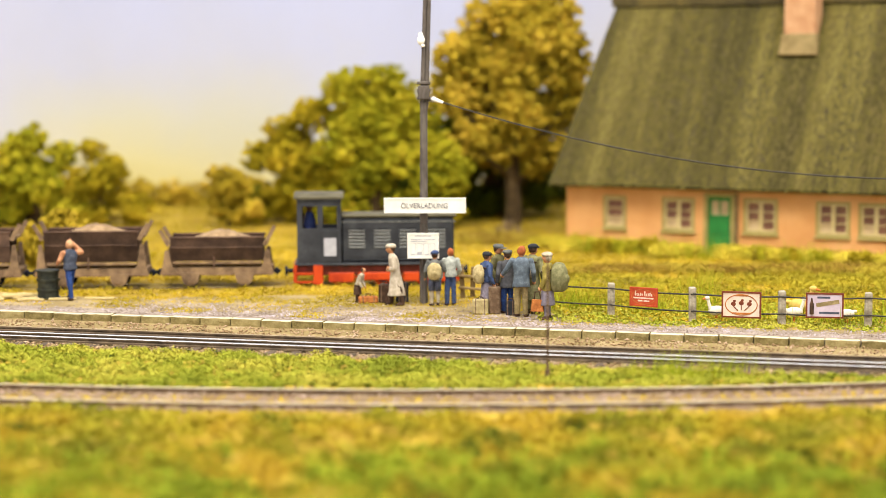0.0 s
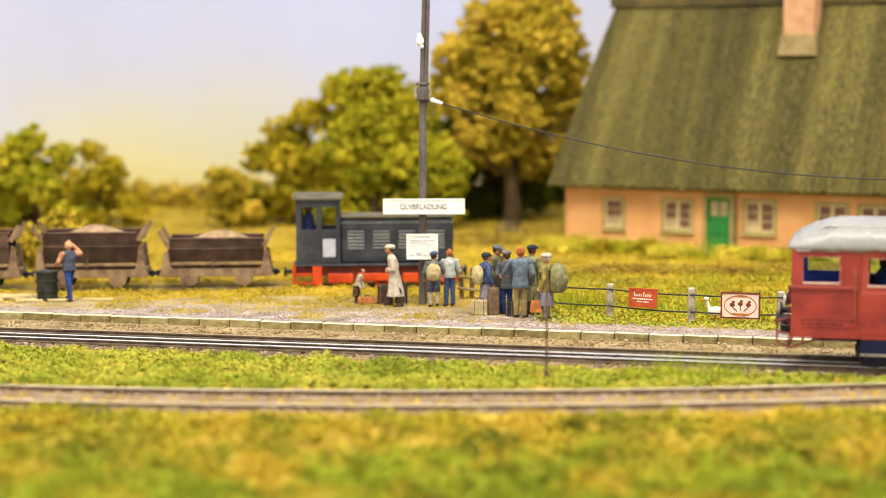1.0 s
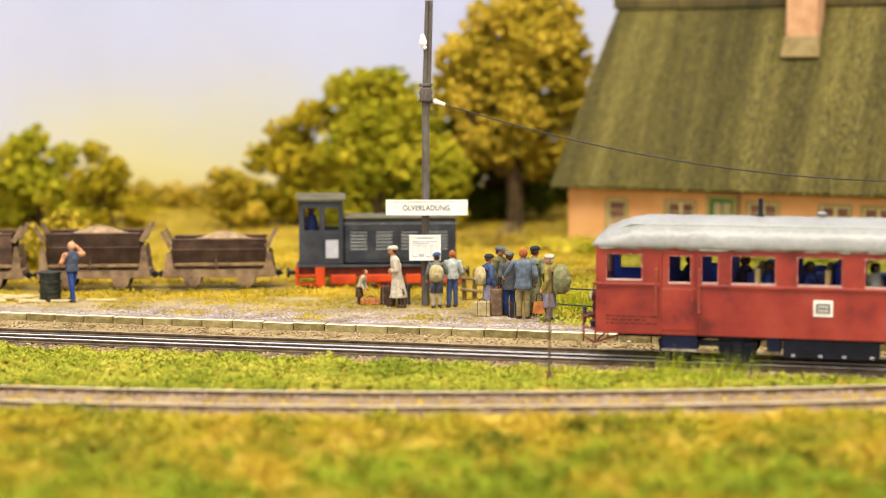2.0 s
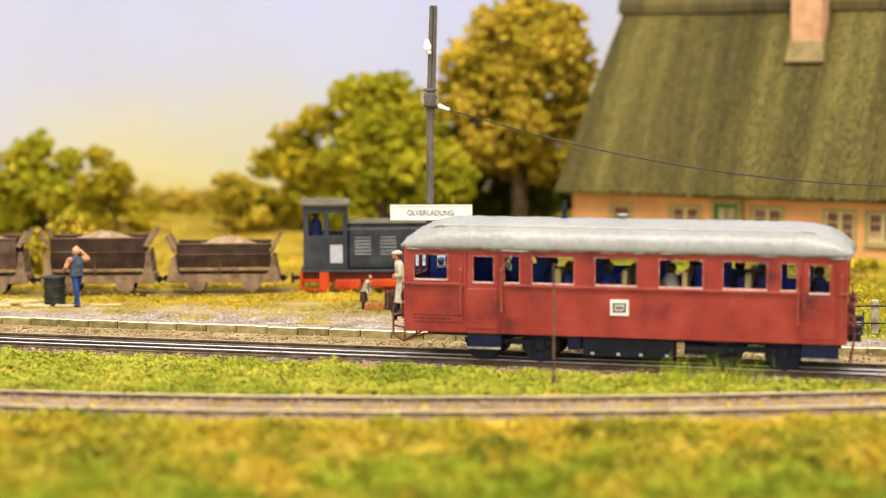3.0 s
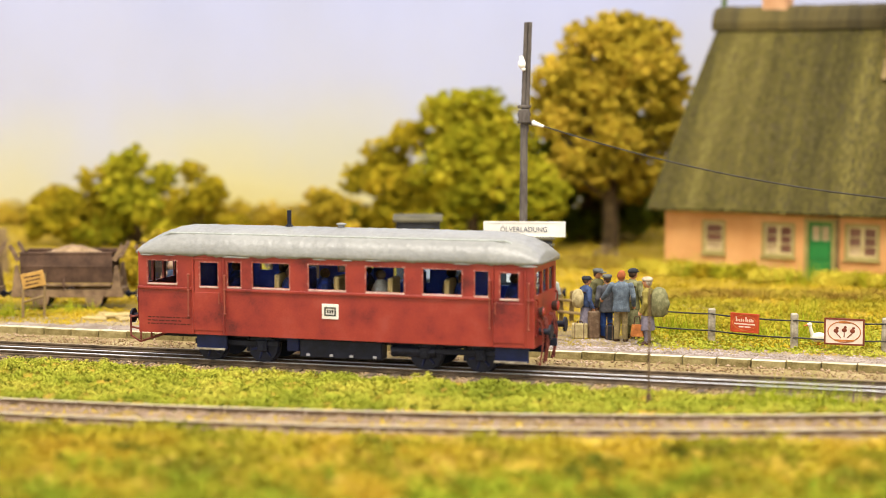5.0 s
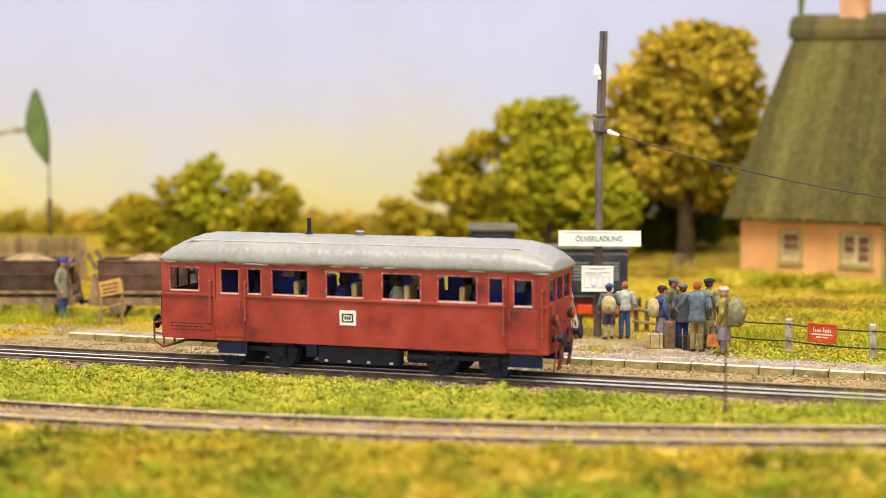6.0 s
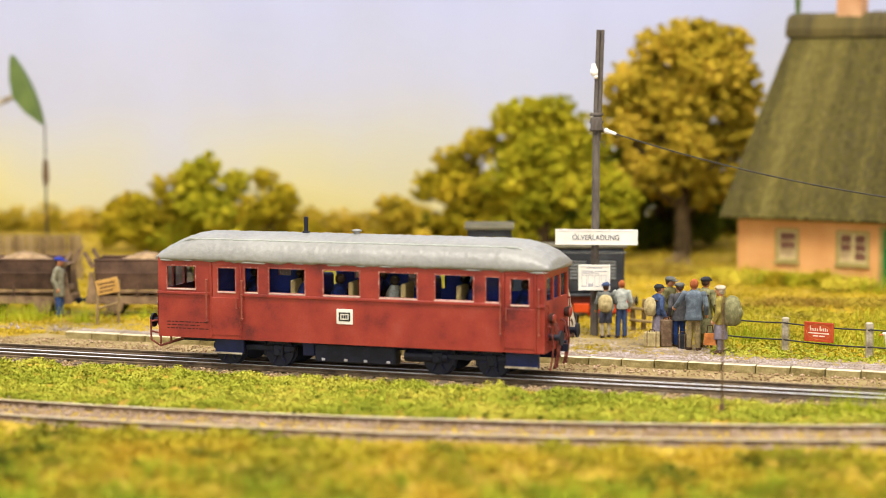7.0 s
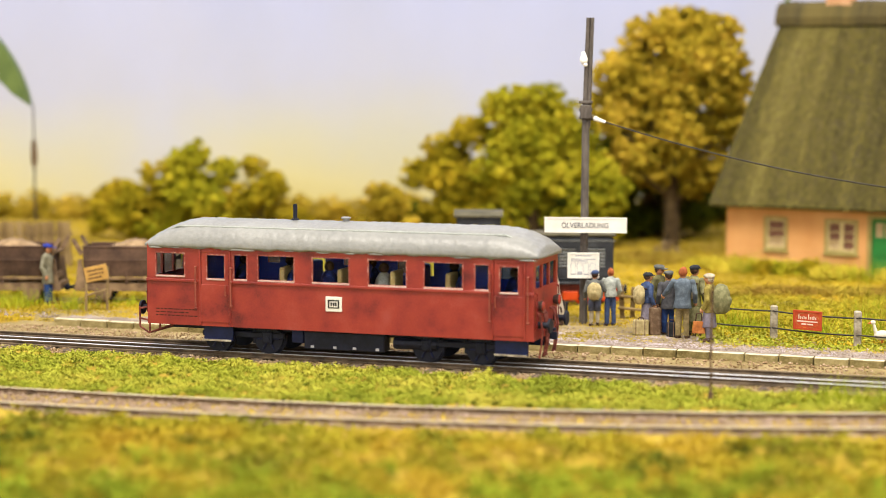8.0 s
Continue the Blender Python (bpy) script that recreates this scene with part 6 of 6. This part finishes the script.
    for a, b in ((-10.5, -3.5), (-1.5, 5.5), (7.5, 14.5), (17.0, 25.0)):
        bm = bmesh.new()
        pierced(bm, a, b, 10.5, 22.6, [(a + 0.6, b - 0.6, 13.2, 20.6)], -7.1, -6.75)
        pn = part("louvre_panel", bm, M["loco_grey"], hood)
        for i in range(6):
            bm = bmesh.new()
            z = 13.9 + i * 1.18
            box(bm, a + 0.6, b - 0.6, -0.35, 0.15, -0.22, 0.22, m=Matrix.Translation((0, -6.95, z)) @ Matrix.Rotation(radians(35), 4, "X"))
            part("louvre", bm, M["louvre"], pn)
    bm = bmesh.new()
    rod(bm, (18, 0, 25), (18, 0, 30), 1.0, seg=12)
    part("exhaust_pipe", bm, M["black"], hood)
    bm = bmesh.new()
    rod(bm, (-12.5, -8.6, 23.0), (28, -8.6, 23.0), 0.2)
    for x in (-6, 8, 22):
        rod(bm, (x, -8.6, 23), (x, -6.8, 23), 0.18)
    part("handrail", bm, M["c_grey"], hood)
    bm = bmesh.new()
    for z in (1.6, 4.6):
        box(bm, -29.2, -22.0, -9.6, -7.4, z, z + 0.5)
    box(bm, -29.2, -28.6, -9.6, -7.4, 1.6, 8.0)
    box(bm, -22.4, -19.0, -9.0, -7.6, 0.9, 8.0, bevel=0.2)
    part("cab_step", bm, M["loco_red"], t)
    for x in (-13, 2, 17):
        bm = bmesh.new()
        rod(bm, (x, -6.0, 3.4), (x, 6.0, 3.4), 3.4, seg=20)
        rod(bm, (x, -6.3, 3.4), (x, -6.0, 3.4), 2.3, seg=16, slot=1)
        part("wheelset", bm, [M["loco_red"], M["black"]], t)
    bm = bmesh.new()
    box(bm, -14, 18, -6.9, -6.4, 2.9, 3.8, bevel=0.2)
    part("coupling_rod", bm, M["loco_red"], t)


build_loco()


# ---- tipper wagons ----
FOOT = [(-3.4, 4.6), (3.6, 4.6), (2.6, 8.0), (1.7, 15.5), (0.5, 15.5), (-0.6, 8.0)]      # triangular end bracket, from the skip's end outwards
EAR = [(-0.4, 17.6), (1.0, 16.8), (3.9, 22.4), (2.9, 23.2)]                            # lug leaning out from the rim


def build_wagon(rim):
    """A tipper wagon whose skip is rim mm high."""
    lift = rim - 20.0
    t = thing("tipper_wagon", P(0, 0, 0), "rusty brown tipper wagon heaped with pale sand", "wagon", "tipper wagons on the siding")
    bm = bmesh.new()
    for y in (-5.6, 5.6):
        box(bm, -19.5, 19.5, y - 0.7, y + 0.7, 4.2, 7.2, bevel=0.2)
    for x in (-18.5, 0, 18.5):
        box(bm, x - 0.8, x + 0.8, -5, 5, 4.4, 7.0)
    part("frame", bm, M["wagon_frame"], t)
    for s in (-1, 1):
        for name, outline, edge in (("end_bracket", FOOT, 6.9), ("lug", EAR, 7.4)):
            bm = bmesh.new()
            for y in (-edge, edge - 0.8):
                prism(bm, outline, y, y + 0.8)
            box(bm, 0.3, 1.4, -edge + 0.8, edge - 0.8, 8.5 if name != "lug" else 17.4, 10.5 if name != "lug" else 18.2)
            for v in bm.verts:
                v.co.x = s * (16.5 + v.co.x)
                if v.co.z > 12:
                    v.co.z += lift
            bmesh.ops.recalc_face_normals(bm, faces=bm.faces[:])
            part(name, bm, M["wagon_frame"], t)
        bm = bmesh.new()
        rod(bm, (s * 19.5, 0, 5.0), (s * 22.2, 0, 5.0), 0.7)
        box(bm, s * 20.8 - 0.6, s * 20.8 + 0.6, -1.5, 1.5, 3.8, 6.2, bevel=0.3)
        part("coupler", bm, M["black"], t)
    # skip body: V-shaped trough with straight top sides
    bm = bmesh.new()
    outer = [(-7.4, rim), (-7.3, 15.2 + lift / 2), (-6.2, 9.4), (6.2, 9.4), (7.3, 15.2 + lift / 2), (7.4, rim)]
    a = [bm.verts.new((-16.3, y, z)) for y, z in outer]
    b = [bm.verts.new((16.3, y, z)) for y, z in outer]
    for i in range(len(outer) - 1):
        bm.faces.new((a[i], b[i], b[i + 1], a[i + 1]))
    bm.faces.new(a)
    bm.faces.new(b[::-1])
    bmesh.ops.solidify(bm, geom=bm.faces[:], thickness=0.4)
    sk = part("skip", bm, M["wagon"], t)
    for s in (-1, 1):
        bm = bmesh.new()
        rod(bm, (-16.6, s * 7.3, rim), (16.6, s * 7.3, rim), 0.4, seg=8)
        part("rim", bm, M["wagon"], sk)
        bm = bmesh.new()
        box(bm, -16.4, 16.4, s * 7.3 - 0.14, s * 7.3 + 0.14, 15.1 + lift / 2, 15.5 + lift / 2, bevel=0.08)
        part("rib", bm, M["wagon"], sk)
    bm = bmesh.new()
    box(bm, -15.6, 15.6, -7.0, -6.2, 8.3, 9.3, bevel=0.15)
    part("lower_beam", bm, M["wagon_frame"], t)
    bm = bmesh.new()
    rod(bm, (-1.0, -7.2, 6.8), (-1.0, -7.2, 11.0), 0.3)
    part("prop", bm, M["wagon"], t)
    bm = bmesh.new()
    nx, ny = 28, 10
    g = []
    for i in range(nx + 1):
        row = []
        for j in range(ny + 1):
            x, y = -15.8 + 31.6 * i / nx, -6.8 + 13.6 * j / ny
            k = math.exp(-((x - 1.5) / 8.0) ** 2) * (1 - (y / 7.4) ** 2)
            row.append(bm.verts.new((x, y, rim - 1.6 + 4.0 * max(0, k) ** 0.8 + 0.5 * noise.noise(Vector((x, y, 0)) * 0.6))))
        g.append(row)
    for i in range(nx):
        for j in range(ny):
            bm.faces.new((g[i][j], g[i + 1][j], g[i + 1][j + 1], g[i][j + 1]))
    part("sand_load", bm, M["sand"], t, "heap of pale brown sand", smooth=True)
    for x in (-9.5, 9.5):
        for y in (-6.4, 6.4):
            bm = bmesh.new()
            prism(bm, [(x - 3.4, 5.2), (x + 3.4, 5.2), (x + 2.6, 2.0), (x + 1.2, 0.9), (x - 1.2, 0.9), (x - 2.6, 2.0)], y - 0.6, y + 0.6)
            rod(bm, (x, y - 1.2, 2.8), (x, y + 1.2, 2.8), 1.1, seg=10)
            part("axle_box", bm, M["wagon_frame"], t)
        bm = bmesh.new()
        rod(bm, (x, -5.2, 2.8), (x, -4.2, 2.8), 2.8, seg=18)
        rod(bm, (x, 4.2, 2.8), (x, 5.2, 2.8), 2.8, seg=18)
        rod(bm, (x, -5, 2.8), (x, 5, 2.8), 0.5)
        part("wheelset", bm, M["black"], t)
    return t


low_wagon, wagon = build_wagon(17.8), build_wagon(20.2)
for i, u in enumerate((-0.3, -44.0, -88.5, -133.0, -177.5)):
    p = SIDE_A + SU * u
    m = P(p.x, p.y - (1.0 if i else 0), 0, rz=SIDE_PSI + (0, -0.6, 0.5, -0.4, 0.3)[i])
    if i == 0:
        low_wagon.matrix_basis = m
    elif i == 1:
        wagon.matrix_basis = m
    else:
        copy_thing(wagon, m)


# ---- drum, planks, warning board, boards, log pile ----
def drum():
    x, y = -133.6, 606.5
    t = thing("oil_drum", P(x, y, ground_z(x, y)), "dented oily dark drum standing on the platform", "drum")
    bm = bmesh.new()
    rod(bm, (0, 0, 0), (0, 0, 9.8), 3.5, 3.5, seg=22)
    part("shell", bm, M["barrel"], t)
    for z in (0.3, 3.3, 6.6, 9.6):
        bm = bmesh.new()
        rod(bm, (0, 0, z - 0.3), (0, 0, z + 0.3), 3.95, seg=22)
        part("hoop", bm, M["barrel"], t)


drum()


def plank(x, y, z, length, turn, tilt=0.0):
    t = thing("plank", P(x, y, ground_z(x, y) + z, ry=tilt, rz=turn), "loose pale wooden plank lying on the platform", "plank", "loose planks by the drum")
    bm = bmesh.new()
    box(bm, -length / 2, length / 2, -0.55, 0.55, 0, 0.8, bevel=0.15)
    part("board", bm, M["frame_cream"], t)


for x, y, z, l, a in ((-143, 608, 0.2, 16, -8), (-147, 612, 0.2, 13, 12), (-141, 604, 0.3, 11, -22), (-150, 606, 0.2, 12, 4), (-128, 602, 0.1, 9, 5), (-116, 604, 0.1, 10, -3), (-146, 609, 0.9, 9, 35), (-139.5, 610, 0.9, 12, -14), (-144, 606, 1.0, 10, 20), (-149, 610, 1.0, 8, -30), (-140, 602, 0.2, 7, 40), (-152, 603, 0.2, 9, -12), (-137, 601, 0.2, 6, -5)):
    plank(x, y, z, l, a)


def warning_board():
    x, y = -174, 607
    t = thing("warning_board", P(x, y, ground_z(x, y), rz=14), "light wooden warning board on two crooked posts", "sign")
    for dx in (-3.6, 3.6):
        bm = bmesh.new()
        rod(bm, (dx, 0.4, -1), (dx + 0.4, 0.4, 13.5 if dx < 0 else 15.5), 0.5, 0.42)
        part("post", bm, M["old_wood"], t)
    bm = bmesh.new()
    box(bm, -3.9, 3.9, -0.5, 0.2, -2.6, 2.6, bevel=0.15, m=Matrix.Translation((0.1, 0, 13.3)) @ Matrix.Rotation(radians(-11), 4, "Y"))
    part("panel", bm, M["wood"], t)
    bm = bmesh.new()
    rot = Matrix.Translation((0.1, -0.06, 13.3)) @ Matrix.Rotation(radians(-11), 4, "Y")
    for a, b, z in ((-3.0, 2.8, 1.2), (-2.6, 2.4, -0.1), (-3.0, 1.6, -1.4)):
        box(bm, a, b, -0.52, -0.42, z - 0.2, z + 0.2, m=rot)
    part("writing_bar", bm, M["c_brown"], t, "brown writing bars")
    bm = bmesh.new()
    rod(bm, (-3.6, 0.2, 5.5), (3.8, 0.2, 7.6), 0.4)
    part("crossbar", bm, M["old_wood"], t)


warning_board()


def board_fence():
    t = thing("board_fence", P(-262, 742, 0, rz=0), "weathered upright board fence in the meadow", "fence")
    first = None
    r = random.Random(5)
    for i in range(24):
        at = P(-40 + i * 3.4, 0, ground_z(-262 - 40 + i * 3.4, 742), ry=r.uniform(-1.5, 1.5))
        if first is None:
            bm = bmesh.new()
            box(bm, -1.5, 1.5, -0.5, 0.5, -1, 19, bevel=0.2)
            first = part("board", bm, M["old_wood"], t, at=at)
        else:
            ob = new("board", first.data)
            ob.parent, ob.matrix_basis = t, at
    bm = bmesh.new()
    for z in (4, 14):
        box(bm, -42, 40, 0.6, 1.6, z, z + 1.6)
    part("rail", bm, M["old_wood"], t)


board_fence()


def log_pile():
    t = thing("log_pile", P(30, 806, ground_z(30, 806)), "pile of brown cut logs under the tall tree", "log pile")
    r = random.Random(2)
    for row, n in enumerate((5, 4, 2)):
        for i in range(n):
            bm = bmesh.new()
            rad = r.uniform(1.0, 1.4)
            x = (i - n / 2) * 2.7 + r.uniform(-0.3, 0.3)
            rod(bm, (x, -4 + r.uniform(-1, 1), 1.1 + row * 2.1), (x + 0.6, 4 + r.uniform(-1, 1), 1.1 + row * 2.1), rad, rad * 0.95, seg=10)
            part("log", bm, M["old_wood"], t)


log_pile()


# ---- the pumpjack ----
PUMP_X, PUMP_Y, PIVOT_Z = -319.8, 800.0, 56.0


def build_pump():
    t = thing("pumpjack", P(PUMP_X, PUMP_Y, 0), "green oil pumpjack nodding behind the wagons", "pumpjack")
    bm = bmesh.new()
    box(bm, -50, 66, -9, 9, -1, 3, bevel=0.4)
    part("base", bm, M["post"], t)
    for dx, dy in ((-14, -8), (-14, 8), (12, -8), (12, 8)):
        bm = bmesh.new()
        rod(bm, (dx, dy, 2), (dx * 0.08, dy * 0.3, PIVOT_Z - 2), 1.6, 1.3)
        part("leg", bm, M["pump_green"], t)
    bm = bmesh.new()
    box(bm, -4, 4, -4, 4, PIVOT_Z - 4, PIVOT_Z - 1, bevel=0.4)
    part("bearing", bm, M["pump_green"], t)
    beam_ = new("walking_beam")
    beam_.empty_display_size = 0.005
    beam_.parent, beam_.matrix_basis = t, P(0, 0, PIVOT_Z)
    bm = bmesh.new()
    box(bm, -46, 57, -1.6, 1.6, -1.2, 1.2, bevel=0.3)
    part("beam", bm, M["post"], beam_)
    bm = bmesh.new()
    arc_ = [(64 * math.cos(a), 64 * math.sin(a)) for a in np.linspace(-0.27, 0.27, 15)]
    prism(bm, arc_ + [(59.5, 13.5), (56.5, 7), (54.5, -1), (57, -9)], -3, 3)
    part("horse_head", bm, M["pump_green"], beam_)
    bm = bmesh.new()
    rod(bm, (-46, 0, 0), (-46, 0, -40), 1.2)
    part("pitman", bm, M["post"], t, at=P(0, 0, PIVOT_Z))
    rod_ = new("polished_rod")
    rod_.empty_display_size = 0.005
    rod_.parent, rod_.matrix_basis = t, P(64.0, 0, 0)
    bm = bmesh.new()
    rod(bm, (0, 0, 44), (0, 0, 62.5), 0.35)
    part("bridle", bm, M["wire"], rod_)
    bm = bmesh.new()
    rod(bm, (0, 0, 38), (0, 0, 46), 1.6, 1.1, seg=12)
    rod(bm, (0, 0, 34), (0, 0, 38), 0.8, 1.6, seg=12)
    part("carrier", bm, M["rust"], rod_)
    bm = bmesh.new()
    rod(bm, (0, 0, 10), (0, 0, 38), 0.45)
    part("rod", bm, M["wire"], rod_)
    bm = bmesh.new()
    rod(bm, (63.5, 0, -1), (63.5, 0, 14), 1.8, 1.4, seg=14)
    part("wellhead", bm, M["rust"], t)
    return t, beam_, rod_


pump, pump_beam, pump_rod = build_pump()


# ---- what moves ----
CAR_ROWS = [(0.0, 203.0), (0.7, 168.4), (1.0, 153.4), (1.5, 128.0), (3.0, 47.4), (3.5, 20.8), (4.0, -6.5), (4.5, -34.1), (5.0, -60.7), (5.2, -68.5), (5.4, -74.0), (5.6, -77.2), (5.8, -78.2), (8.0, -78.2)]


def car_at(t):
    return float(np.interp(t, [r[0] for r in CAR_ROWS], [r[1] for r in CAR_ROWS]))


def car_pose(d):
    p = CENTRE + U * d
    return P(p.x, p.y, 0, rz=-PSI)


def nod(t):
    """The pumpjack's beam angle, degrees: highest at 7.65 s."""
    return 9.7 + 17.5 * math.cos(t - 7.65)


def motions():
    walk(railcar, [(t, car_pose(d)) for t, d in CAR_ROWS])
    ticks = [round(0.1 * i, 2) for i in range(81)]
    for w, (x, z) in zip(wheelsets, wheel_places):
        walk(w, [(t, P(x, 0, z, ry=math.degrees((car_at(t) - 203.0) / 4.4))) for t in ticks])
    half = [0.25 * i for i in range(33)]
    walk(pump_beam, [(t, P(0, 0, PIVOT_Z, ry=-nod(t))) for t in half])
    walk(pump_rod, [(t, P(64.0, 0, 64 * math.sin(radians(nod(t) - 15.5)) - 6)) for t in half])


motions()
